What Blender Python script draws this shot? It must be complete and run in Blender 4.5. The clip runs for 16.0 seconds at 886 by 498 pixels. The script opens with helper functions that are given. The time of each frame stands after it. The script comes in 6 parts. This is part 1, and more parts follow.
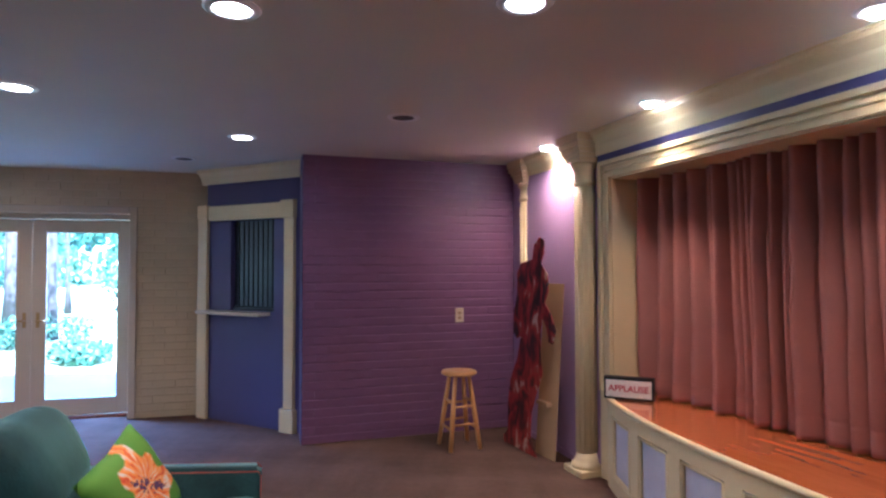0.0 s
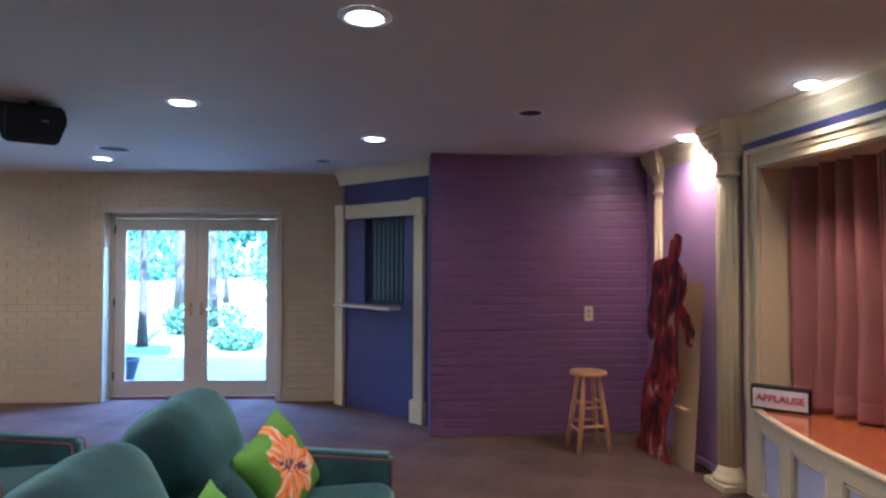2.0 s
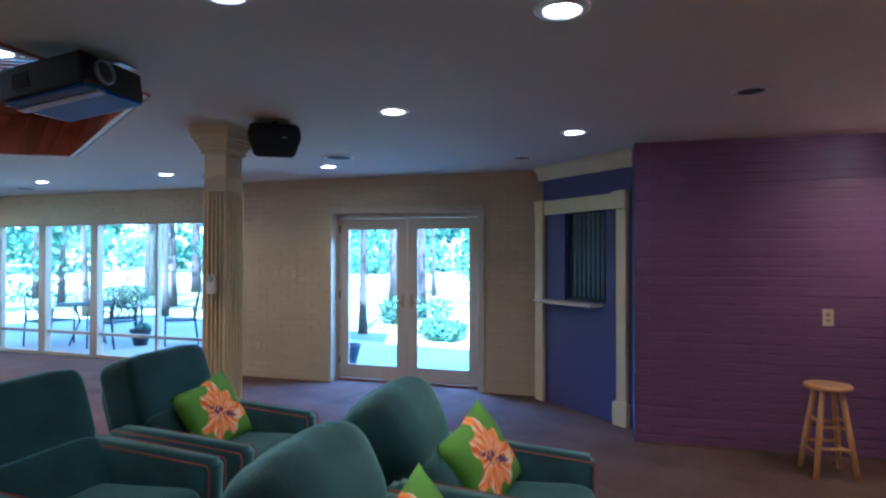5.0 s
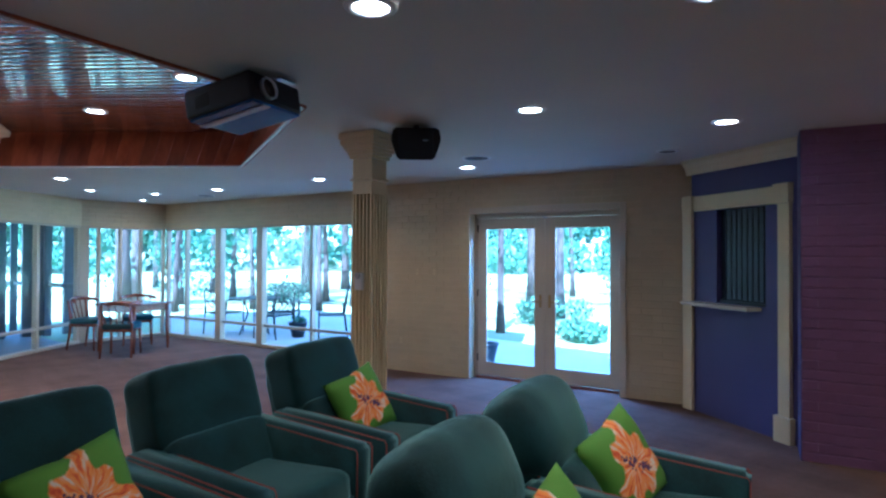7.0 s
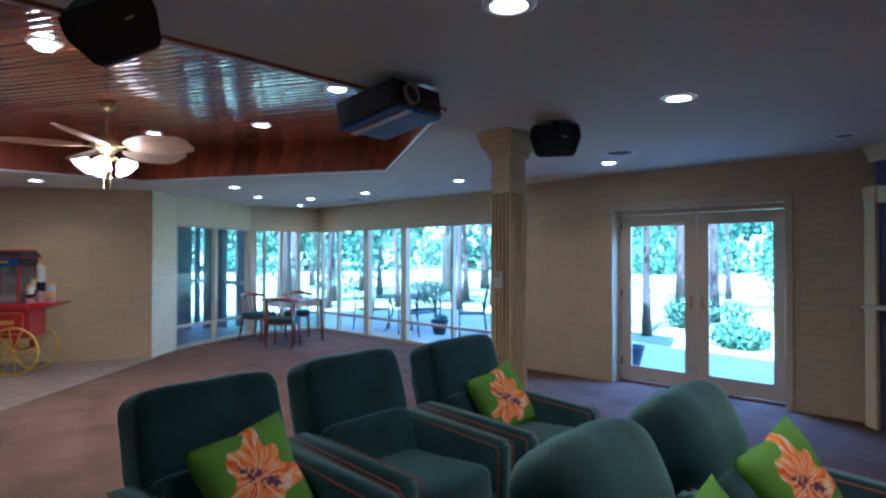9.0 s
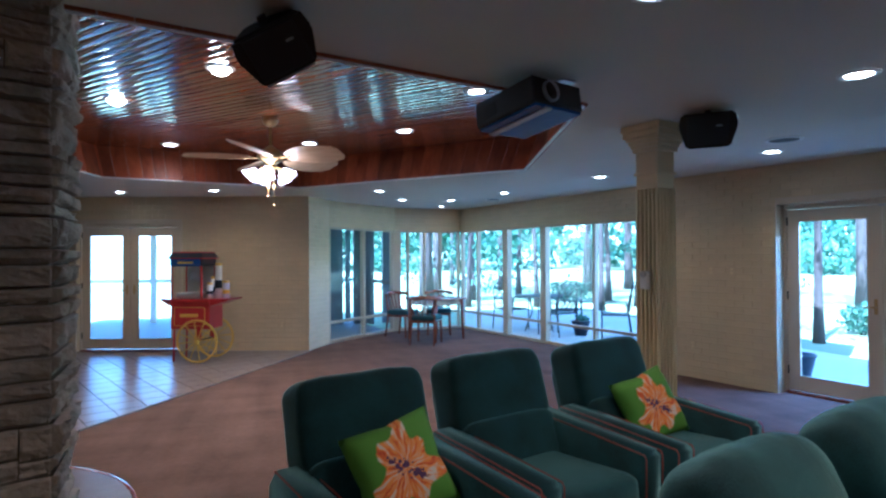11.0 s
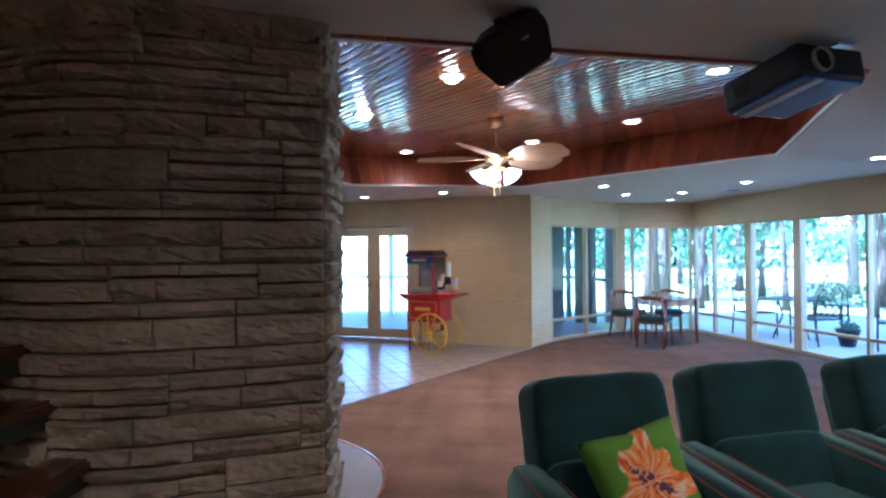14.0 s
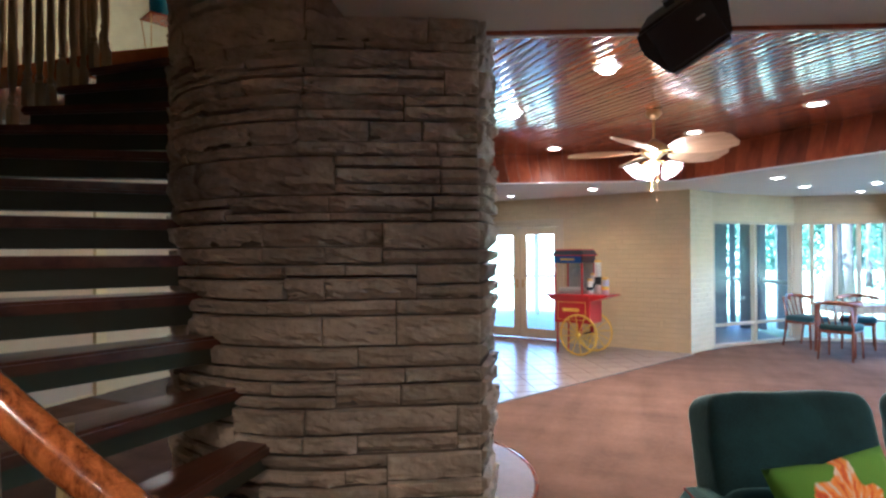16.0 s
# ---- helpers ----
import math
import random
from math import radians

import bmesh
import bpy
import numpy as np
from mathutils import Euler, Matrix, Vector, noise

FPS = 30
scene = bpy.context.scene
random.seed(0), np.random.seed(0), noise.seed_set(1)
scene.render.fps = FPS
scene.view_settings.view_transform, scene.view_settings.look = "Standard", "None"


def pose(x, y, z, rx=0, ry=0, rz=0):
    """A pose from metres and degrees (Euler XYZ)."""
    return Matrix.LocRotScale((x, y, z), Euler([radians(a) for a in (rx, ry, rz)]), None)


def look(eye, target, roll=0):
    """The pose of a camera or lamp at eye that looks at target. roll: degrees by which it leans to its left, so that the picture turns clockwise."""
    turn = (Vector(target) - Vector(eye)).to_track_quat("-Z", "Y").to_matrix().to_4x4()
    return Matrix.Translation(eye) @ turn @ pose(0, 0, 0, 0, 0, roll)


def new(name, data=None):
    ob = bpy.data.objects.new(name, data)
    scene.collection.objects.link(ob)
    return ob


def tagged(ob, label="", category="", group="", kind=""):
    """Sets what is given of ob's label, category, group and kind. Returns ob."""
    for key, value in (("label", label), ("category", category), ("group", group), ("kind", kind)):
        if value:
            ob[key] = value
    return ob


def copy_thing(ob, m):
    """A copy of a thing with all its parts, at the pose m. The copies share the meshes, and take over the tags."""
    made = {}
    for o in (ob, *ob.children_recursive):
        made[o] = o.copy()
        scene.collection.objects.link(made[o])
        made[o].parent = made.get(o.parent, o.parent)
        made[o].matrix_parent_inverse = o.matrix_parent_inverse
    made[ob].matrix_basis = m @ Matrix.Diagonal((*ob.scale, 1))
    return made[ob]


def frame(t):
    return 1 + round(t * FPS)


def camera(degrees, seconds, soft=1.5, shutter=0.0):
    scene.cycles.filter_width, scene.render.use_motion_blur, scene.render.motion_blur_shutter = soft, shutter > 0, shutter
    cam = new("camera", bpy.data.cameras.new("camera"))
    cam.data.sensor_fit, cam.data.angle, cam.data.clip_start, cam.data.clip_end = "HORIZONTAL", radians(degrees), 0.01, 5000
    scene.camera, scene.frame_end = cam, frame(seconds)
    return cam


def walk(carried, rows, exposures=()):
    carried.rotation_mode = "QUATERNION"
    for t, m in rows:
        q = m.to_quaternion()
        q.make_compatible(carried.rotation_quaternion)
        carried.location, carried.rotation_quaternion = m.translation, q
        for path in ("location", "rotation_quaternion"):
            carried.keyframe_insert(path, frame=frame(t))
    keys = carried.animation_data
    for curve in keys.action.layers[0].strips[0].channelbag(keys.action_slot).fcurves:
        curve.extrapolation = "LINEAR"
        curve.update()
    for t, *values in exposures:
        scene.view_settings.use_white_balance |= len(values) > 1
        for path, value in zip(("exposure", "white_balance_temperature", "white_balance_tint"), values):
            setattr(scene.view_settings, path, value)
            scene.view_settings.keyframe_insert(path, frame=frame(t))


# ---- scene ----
cam = camera(73.7, 16.0, soft=2.5)
PATH = [
    (0, (0.19, 0.129, 1.494), (0.068, 2.124, 1.553), -0.1),
    (0.5, (0.191, 0.132, 1.493), (-0.033, 2.119, 1.548), -0.1),
    (1, (0.186, 0.131, 1.495), (-0.144, 2.103, 1.547), 0.0),
    (1.5, (0.187, 0.136, 1.5), (-0.246, 2.088, 1.546), 0.1),
    (2, (0.19, 0.14, 1.502), (-0.353, 2.064, 1.546), 0.2),
    (2.5, (0.188, 0.149, 1.509), (-0.458, 2.042, 1.548), 0.2),
    (3, (0.183, 0.156, 1.513), (-0.568, 2.009, 1.547), 0.2),
    (3.5, (0.183, 0.159, 1.517), (-0.669, 1.968, 1.546), 0.2),
    (4, (0.185, 0.159, 1.518), (-0.769, 1.916, 1.545), 0.2),
    (6.5, (0.199, 0.144, 1.502), (-1.211, 1.562, 1.526), 0.1),
    (7, (0.202, 0.142, 1.502), (-1.29, 1.474, 1.526), 0.2),
    (7.5, (0.192, 0.147, 1.503), (-1.372, 1.393, 1.526), 0.1),
    (8, (0.195, 0.149, 1.501), (-1.441, 1.298, 1.523), 0.0),
    (8.5, (0.192, 0.152, 1.497), (-1.509, 1.204, 1.52), 0.1),
    (9, (0.202, 0.139, 1.493), (-1.558, 1.089, 1.516), 0.0),
    (11.5, (0.199, 0.131, 1.495), (-1.76, 0.53, 1.516), -0.3),
    (12, (0.2, 0.131, 1.496), (-1.78, 0.409, 1.515), -0.3),
    (12.5, (0.2, 0.127, 1.496), (-1.793, 0.29, 1.514), -0.4),
    (13, (0.193, 0.117, 1.496), (-1.806, 0.157, 1.514), -0.5),
    (13.5, (0.177, 0.095, 1.498), (-1.821, 0.016, 1.517), -0.5),
    (14, (0.149, 0.059, 1.497), (-1.841, -0.144, 1.516), -0.5),
    (14.5, (0.13, 0.028, 1.5), (-1.844, -0.292, 1.517), -0.4),
    (15, (0.123, 0.001, 1.501), (-1.827, -0.443, 1.519), -0.4),
    (15.5, (0.119, -0.023, 1.505), (-1.802, -0.579, 1.522), -0.4),
    (16, (0.1, -0.009, 1.509), (-1.784, -0.681, 1.526), -0.4),
]

# ---- light ----
EXPOSURE = [(0.0, 3.86, 4200, 14), (1.0, 3.66, 4060, 13), (3.0, 3.78, 4020, 9), (3.5, 3.68, 3980, 9), (4.2, 3.50, 3930, 8), (7.0, 3.16, 3900, 5), (9.0, 3.03, 3950, 5), (11.5, 3.08, 3940, 5), (12.5, 3.45, 4210, 7), (14.0, 3.46, 4190, 8), (15.0, 3.84, 4320, 8), (16.0, 4.14, 4440, 7)]
walk(cam, [(t, look(eye, target, roll)) for t, eye, target, roll in PATH], EXPOSURE)

world = bpy.data.worlds.new("sky")
scene.world = world
world.use_nodes = True
wn = world.node_tree.nodes
sky = wn.new("ShaderNodeTexSky")
sky.sky_type = "NISHITA"
sky.sun_disc = False
sky.sun_elevation = radians(57)
sky.sun_rotation = radians(143)
wn["Background"].inputs["Strength"].default_value = 0.15
world.node_tree.links.new(sky.outputs[0], wn["Background"].inputs["Color"])
sun = new("sun", bpy.data.lights.new("sun", "SUN"))
sun.data.energy, sun.data.angle, sun.data.color = 5.0, radians(0.6), (1.0, 0.96, 0.9)
sun.matrix_world = look((18, -24, 46), (0, 0, 0))

CEIL = 2.45
WARM = (1.0, 0.58, 0.27)


def downlight(x, y, z, watts, spread=130, turn=0.0, tilt=0.0):
    d = bpy.data.lights.new("downlight", "AREA")
    d.shape, d.size, d.energy, d.color, d.spread = "DISK", 0.11, watts, WARM, radians(spread)
    o = new("downlight_glow", d)
    o.matrix_world = pose(x, y, z, 0, 0, turn) @ pose(0, 0, 0, 0, tilt, 0)
    return o


ROOM_LAMPS = [(0.36, 2.26), (-0.72, 2.24), (-1.652, 1.425), (-2.26, 3.09), (-1.55, 4.36), (-4.32, 4.52), (-6.30, 3.88), (-9.36, -2.20), (-8.83, -0.85),
              (-8.42, 1.48), (-9.69, 2.05), (-9.58, 2.90), (-10.85, 3.06), (-8.28, 3.37)]
# lamps added without a known source, to brighten the stone and stair wall
ADDED_LAMPS = [(1.60, 0.20, 0.5), (0.55, -0.70, 1.5), (-4.60, -4.70, 0.22), (-6.60, -4.20, 0.16)]
TRAY_LAMPS = [(-4.27, -0.31), (-5.37, -1.25), (-7.45, -1.19), (-7.0, 0.42), (-6.04, 1.38), (-4.39, 1.65)]
STAGE_LAMPS = [(1.19, 3.62), (0.73, 4.86), (1.676, 2.40)]
TRAY_TOP = 2.84

# area lamp added outside the garden doors, standing in for the sky's light
door_sky_lamp = new("door_sky_lamp", bpy.data.lights.new("door_sky_lamp", "AREA"))
door_sky_lamp.data.shape, door_sky_lamp.data.size, door_sky_lamp.data.size_y = "RECTANGLE", 1.9, 0.4
door_sky_lamp.data.energy, door_sky_lamp.data.color = 28.0, (0.34, 0.56, 1.0)
door_sky_lamp.matrix_world = pose(-4.35, 6.22, 2.36, 0, 0, 18) @ pose(0, 0, 0, -42, 0, 0)

# hidden area lamp added under the eaves, extra sky light into the garden windows
window_sky_lamp = new("window_sky_lamp", bpy.data.lights.new("window_sky_lamp", "AREA"))
window_sky_lamp.data.shape, window_sky_lamp.data.size, window_sky_lamp.data.size_y = "RECTANGLE", 5.6, 0.5
window_sky_lamp.data.energy, window_sky_lamp.data.color = 15.0, (0.42, 0.66, 1.0)
window_sky_lamp.matrix_world = look((-9.72, 7.05, 2.62), (-8.95, 4.40, 2.05))

# ---- materials ----


def nodes_of(name):
    m = bpy.data.materials.new(name)
    m.use_nodes = True
    nt = m.node_tree
    return m, nt, nt.nodes["Principled BSDF"]


def paint(name, color, rough=0.6, scale=6.0, vary=0.12, bump=0.1, grain=120.0, metal=0.0, coat=0.0, sheen=0.0, spec=0.5, per_piece=0.0, stretch=(1, 1, 1), dist=0.002):
    """A surface with variation at two scales: broad blotches and fine grain."""
    m, nt, b = nodes_of(name)
    n, l = nt.nodes.new, nt.links.new
    co = n("ShaderNodeTexCoord")
    mp = n("ShaderNodeMapping")
    mp.inputs["Scale"].default_value = stretch
    l(co.outputs["Object"], mp.inputs["Vector"])
    big, fine = n("ShaderNodeTexNoise"), n("ShaderNodeTexNoise")
    big.inputs["Scale"].default_value, big.inputs["Detail"].default_value = scale, 5
    fine.inputs["Scale"].default_value, fine.inputs["Detail"].default_value = grain, 4
    for t in (big, fine):
        l(mp.outputs[0], t.inputs["Vector"])
    add = n("ShaderNodeMath")
    add.operation = "MULTIPLY_ADD"
    l(fine.outputs["Fac"], add.inputs[0])
    add.inputs[1].default_value = 0.5
    l(big.outputs["Fac"], add.inputs[2])
    ramp = n("ShaderNodeMapRange")
    ramp.inputs["From Min"].default_value, ramp.inputs["From Max"].default_value = 0.45, 1.05
    ramp.inputs["To Min"].default_value, ramp.inputs["To Max"].default_value = 1 - vary, 1 + vary
    l(add.outputs[0], ramp.inputs["Value"])
    last = ramp.outputs[0]
    if per_piece:
        oi, pr = n("ShaderNodeObjectInfo"), n("ShaderNodeMapRange")
        pr.inputs["To Min"].default_value, pr.inputs["To Max"].default_value = 1 - per_piece, 1 + per_piece
        l(oi.outputs["Random"], pr.inputs["Value"])
        geo, gr = n("ShaderNodeNewGeometry"), n("ShaderNodeMapRange")
        gr.inputs["To Min"].default_value, gr.inputs["To Max"].default_value = 1 - per_piece, 1 + per_piece
        l(geo.outputs["Random Per Island"], gr.inputs["Value"])
        m1, m2 = n("ShaderNodeMath"), n("ShaderNodeMath")
        m1.operation = m2.operation = "MULTIPLY"
        l(last, m1.inputs[0]), l(pr.outputs[0], m1.inputs[1]), l(m1.outputs[0], m2.inputs[0]), l(gr.outputs[0], m2.inputs[1])
        last = m2.outputs[0]
    mul = n("ShaderNodeVectorMath")
    mul.operation = "SCALE"
    mul.inputs[0].default_value = color
    l(last, mul.inputs["Scale"])
    l(mul.outputs[0], b.inputs["Base Color"])
    b.inputs["Roughness"].default_value, b.inputs["Metallic"].default_value = rough, metal
    b.inputs["Specular IOR Level"].default_value = spec
    b.inputs["Coat Weight"].default_value = coat
    b.inputs["Coat Roughness"].default_value = 0.12
    if sheen:
        b.inputs["Sheen Weight"].default_value, b.inputs["Sheen Roughness"].default_value = sheen, 0.45
        b.inputs["Sheen Tint"].default_value = (0.48, 0.82, 0.83, 1)
    if bump:
        bp = n("ShaderNodeBump")
        bp.inputs["Strength"].default_value, bp.inputs["Distance"].default_value = bump, dist
        l(add.outputs[0], bp.inputs["Height"])
        l(bp.outputs[0], b.inputs["Normal"])
    return m


def wood(name, dark, light, rough=0.35, along=(1, 1, 1), scale=3.0, coat=0.3, per_piece=0.15, bump=0.15, coat_rough=0.08, coat_ior=1.5):
    """Grain that runs along the axis with the small value in along."""
    m, nt, b = nodes_of(name)
    n, l = nt.nodes.new, nt.links.new
    co, mp = n("ShaderNodeTexCoord"), n("ShaderNodeMapping")
    mp.inputs["Scale"].default_value = along
    l(co.outputs["Object"], mp.inputs["Vector"])
    tx, fine = n("ShaderNodeTexNoise"), n("ShaderNodeTexNoise")
    tx.inputs["Scale"].default_value, tx.inputs["Detail"].default_value, tx.inputs["Distortion"].default_value = scale, 8, 1.2
    fine.inputs["Scale"].default_value, fine.inputs["Detail"].default_value = scale * 9, 5
    geo, oi = n("ShaderNodeNewGeometry"), n("ShaderNodeObjectInfo")
    off = n("ShaderNodeVectorMath")
    off.operation = "MULTIPLY_ADD"
    cmb = n("ShaderNodeCombineXYZ")
    l(geo.outputs["Random Per Island"], cmb.inputs[0]), l(oi.outputs["Random"], cmb.inputs[1])
    l(cmb.outputs[0], off.inputs[0])
    off.inputs[1].default_value = (37, 53, 11)
    l(mp.outputs[0], off.inputs[2])
    for t in (tx, fine):
        l(off.outputs[0], t.inputs["Vector"])
    ad = n("ShaderNodeMath")
    ad.operation = "MULTIPLY_ADD"
    l(fine.outputs["Fac"], ad.inputs[0])
    ad.inputs[1].default_value = 0.4
    l(tx.outputs["Fac"], ad.inputs[2])
    rp = n("ShaderNodeValToRGB")
    rp.color_ramp.elements[0].position, rp.color_ramp.elements[1].position = 0.45, 0.95
    rp.color_ramp.elements[0].color, rp.color_ramp.elements[1].color = (*dark, 1), (*light, 1)
    l(ad.outputs[0], rp.inputs[0])
    pr = n("ShaderNodeMapRange")
    pr.inputs["To Min"].default_value, pr.inputs["To Max"].default_value = 1 - per_piece, 1 + per_piece
    l(geo.outputs["Random Per Island"], pr.inputs["Value"])
    sc = n("ShaderNodeVectorMath")
    sc.operation = "SCALE"
    l(rp.outputs[0], sc.inputs[0]), l(pr.outputs[0], sc.inputs["Scale"]), l(sc.outputs[0], b.inputs["Base Color"])
    b.inputs["Roughness"].default_value, b.inputs["Coat Weight"].default_value, b.inputs["Coat Roughness"].default_value = rough, coat, coat_rough
    b.inputs["Coat IOR"].default_value = coat_ior
    bp = n("ShaderNodeBump")
    bp.inputs["Strength"].default_value, bp.inputs["Distance"].default_value = bump, 0.001
    l(ad.outputs[0], bp.inputs["Height"]), l(bp.outputs[0], b.inputs["Normal"])
    return m


def glow(name, color, strength):
    m, nt, b = nodes_of(name)
    b.inputs["Base Color"].default_value = (*color, 1)
    b.inputs["Emission Color"].default_value = (*color, 1)
    b.inputs["Emission Strength"].default_value = strength
    return m


def glass(name, tint=(1, 1, 1)):
    m, nt, b = nodes_of(name)
    n, l = nt.nodes.new, nt.links.new
    tr, gl, mx, fr = n("ShaderNodeBsdfTransparent"), n("ShaderNodeBsdfGlossy"), n("ShaderNodeMixShader"), n("ShaderNodeLayerWeight")
    tr.inputs[0].default_value = (*tint, 1)
    gl.inputs["Roughness"].default_value = 0.02
    pw, sc = n("ShaderNodeMath"), n("ShaderNodeMath")
    pw.operation, sc.operation = "POWER", "MULTIPLY_ADD"
    pw.inputs[1].default_value, sc.inputs[1].default_value, sc.inputs[2].default_value = 5.0, 0.8, 0.03
    l(fr.outputs["Facing"], pw.inputs[0]), l(pw.outputs[0], sc.inputs[0])
    l(sc.outputs[0], mx.inputs[0]), l(tr.outputs[0], mx.inputs[1]), l(gl.outputs[0], mx.inputs[2])
    l(mx.outputs[0], nt.nodes["Material Output"].inputs["Surface"])
    return m




def carpet(name, color):
    """Cut pile with vacuum strokes in two ways and trodden patches."""
    m, nt, b = nodes_of(name)
    n, l = nt.nodes.new, nt.links.new
    co = n("ShaderNodeTexCoord")
    total = None
    for scale, stretch, turn, weight in ((1.0, (0.55, 3.2, 1), 25, 0.30), (1.0, (3.4, 0.6, 1), -20, 0.24), (2.2, (1, 1, 1), 0, 0.24), (22.0, (1, 1, 1), 0, 0.12), (240.0, (1, 1, 1), 0, 0.10)):
        mp, tx, ad = n("ShaderNodeMapping"), n("ShaderNodeTexNoise"), n("ShaderNodeMath")
        mp.inputs["Scale"].default_value, mp.inputs["Rotation"].default_value = stretch, (0, 0, radians(turn))
        tx.inputs["Scale"].default_value, tx.inputs["Detail"].default_value = scale, 4
        l(co.outputs["Object"], mp.inputs["Vector"]), l(mp.outputs[0], tx.inputs["Vector"])
        ad.operation = "MULTIPLY_ADD"
        l(tx.outputs["Fac"], ad.inputs[0])
        ad.inputs[1].default_value = weight
        if total:
            l(total, ad.inputs[2])
        else:
            ad.inputs[2].default_value = 0.0
        total = ad.outputs[0]
    rg, sc = n("ShaderNodeMapRange"), n("ShaderNodeVectorMath")
    rg.inputs["From Min"].default_value, rg.inputs["From Max"].default_value = 0.40, 0.60
    rg.inputs["To Min"].default_value, rg.inputs["To Max"].default_value = 0.68, 1.32
    sc.operation = "SCALE"
    sc.inputs[0].default_value = color
    l(total, rg.inputs["Value"]), l(rg.outputs[0], sc.inputs["Scale"]), l(sc.outputs[0], b.inputs["Base Color"])
    b.inputs["Roughness"].default_value, b.inputs["Specular IOR Level"].default_value = 0.95, 0.1
    bp = n("ShaderNodeBump")
    bp.inputs["Strength"].default_value, bp.inputs["Distance"].default_value = 0.6, 0.01
    l(total, bp.inputs["Height"]), l(bp.outputs[0], b.inputs["Normal"])
    return m


M_CREAM_BRICK = paint("cream_painted_brick", (0.58, 0.465, 0.275), 0.5, 3.0, 0.07, 0.8, 50, per_piece=0.035, dist=0.006)
M_CREAM_WALL = paint("cream_painted_plaster", (0.66, 0.54, 0.37), 0.6, 2.0, 0.04, 0.15, 90)
M_PURPLE_BRICK = paint("purple_painted_brick", (0.195, 0.096, 0.202), 0.34, 3.0, 0.08, 0.4, 45, per_piece=0.05, dist=0.004, spec=0.6)
M_LILAC = paint("lilac_painted_plaster", (0.40, 0.27, 0.48), 0.5, 2.0, 0.05, 0.15, 90)
M_BLUE_PURPLE = paint("blue_purple_paint", (0.072, 0.063, 0.18), 0.5, 2.0, 0.06, 0.15, 90)
M_TRIM = paint("cream_gloss_trim", (0.71, 0.59, 0.33), 0.35, 3.0, 0.05, 0.05, 60)
M_WHITE_TRIM = paint("warm_white_trim", (0.58, 0.485, 0.345), 0.35, 3.0, 0.05, 0.05, 60)
M_FRAME = paint("tan_window_paint", (0.47, 0.385, 0.255), 0.4, 3.0, 0.06, 0.05, 60)
M_CEIL = paint("white_ceiling_paint", (0.66, 0.63, 0.56), 0.8, 1.2, 0.04, 0.2, 150)
M_CARPET = carpet("taupe_carpet", (0.122, 0.077, 0.056))
M_TILE = paint("taupe_floor_tile", (0.22, 0.18, 0.16), 0.28, 5.0, 0.2, 0.1, 40, per_piece=0.07)
M_GROUT = paint("grey_grout", (0.12, 0.105, 0.095), 0.8)
M_STONE = paint("grey_brown_ledge_stone", (0.40, 0.345, 0.275), 0.8, 4.0, 0.35, 1.0, 34, per_piece=0.13, dist=0.02)
M_MORTAR = paint("dark_mortar", (0.17, 0.145, 0.115), 0.9, 12, 0.2, 0.5, 60)
M_CEDAR = wood("varnished_cedar", (0.15, 0.032, 0.008), (0.52, 0.16, 0.042), 0.16, (0.12, 1.6, 1.0), 3.0, 1.0, 0.35, bump=0.04, coat_rough=0.025, coat_ior=2.2)
M_CEDAR_UP = wood("varnished_cedar_boards", (0.17, 0.032, 0.009), (0.42, 0.105, 0.03), 0.45, (1.4, 1.4, 0.15), 2.0, 0.0, 0.3)
M_STAGE_WOOD = wood("orange_stage_wood", (0.33, 0.082, 0.013), (0.48, 0.145, 0.027), 0.22, (0.2, 1.0, 1), 3, 0.6, 0.1)
M_TREAD = wood("dark_red_tread_wood", (0.035, 0.009, 0.005), (0.14, 0.045, 0.022), 0.3, (0.4, 2, 1), 4, 0.4)
M_RAIL = wood("varnished_oak_rail", (0.07, 0.012, 0.003), (0.52, 0.17, 0.032), 0.2, (4, 4, 2.0), 7, 0.6, 0.05)
M_STOOL = wood("golden_pine", (0.50, 0.24, 0.06), (0.75, 0.44, 0.15), 0.35, (2, 2, 0.3), 6, 0.3)
M_TABLE = wood("red_brown_wood", (0.11, 0.025, 0.010), (0.30, 0.085, 0.034), 0.25, (1, 2, 0.5), 5, 0.5)
M_VELVET = paint("teal_velvet", (0.011, 0.040, 0.047), 0.75, 5.0, 0.6, 0.4, 180, dist=0.010, sheen=0.75, spec=0.2)
M_PIPING = paint("coral_piping", (0.28, 0.055, 0.035), 0.6)
M_BLACK = paint("black_plastic", (0.004, 0.0055, 0.009), 0.5, 8, 0.2, 0.1, 200)
M_DARK_GREY = paint("dark_grey_plastic", (0.010, 0.015, 0.026), 0.4)
M_SILVER = paint("silver_plastic", (0.45, 0.46, 0.48), 0.3, metal=0.6)
M_BRASS = paint("aged_brass", (0.45, 0.30, 0.12), 0.3, metal=1.0)
M_WHITE = paint("white_enamel", (0.75, 0.74, 0.72), 0.35, 4, 0.03, 0.03)
M_IVORY = paint("ivory_plastic", (0.72, 0.62, 0.42), 0.35)
M_CURTAIN = paint("dusty_rose_velvet", (0.35, 0.148, 0.122), 0.9, 3.0, 0.16, 0.35, 200, spec=0.15)
M_SHUTTER = paint("navy_black_slats", (0.008, 0.012, 0.025), 0.3)
M_LAMP = glow("lit_bulb", (1.0, 0.80, 0.56), 5)
M_FLOOD = glow("lit_flood_bulb", (1.0, 0.78, 0.52), 8)
M_SHADE = glow("lit_glass_shade", (1.0, 0.80, 0.70), 0.8)
M_GLASS = glass("clear_glass")
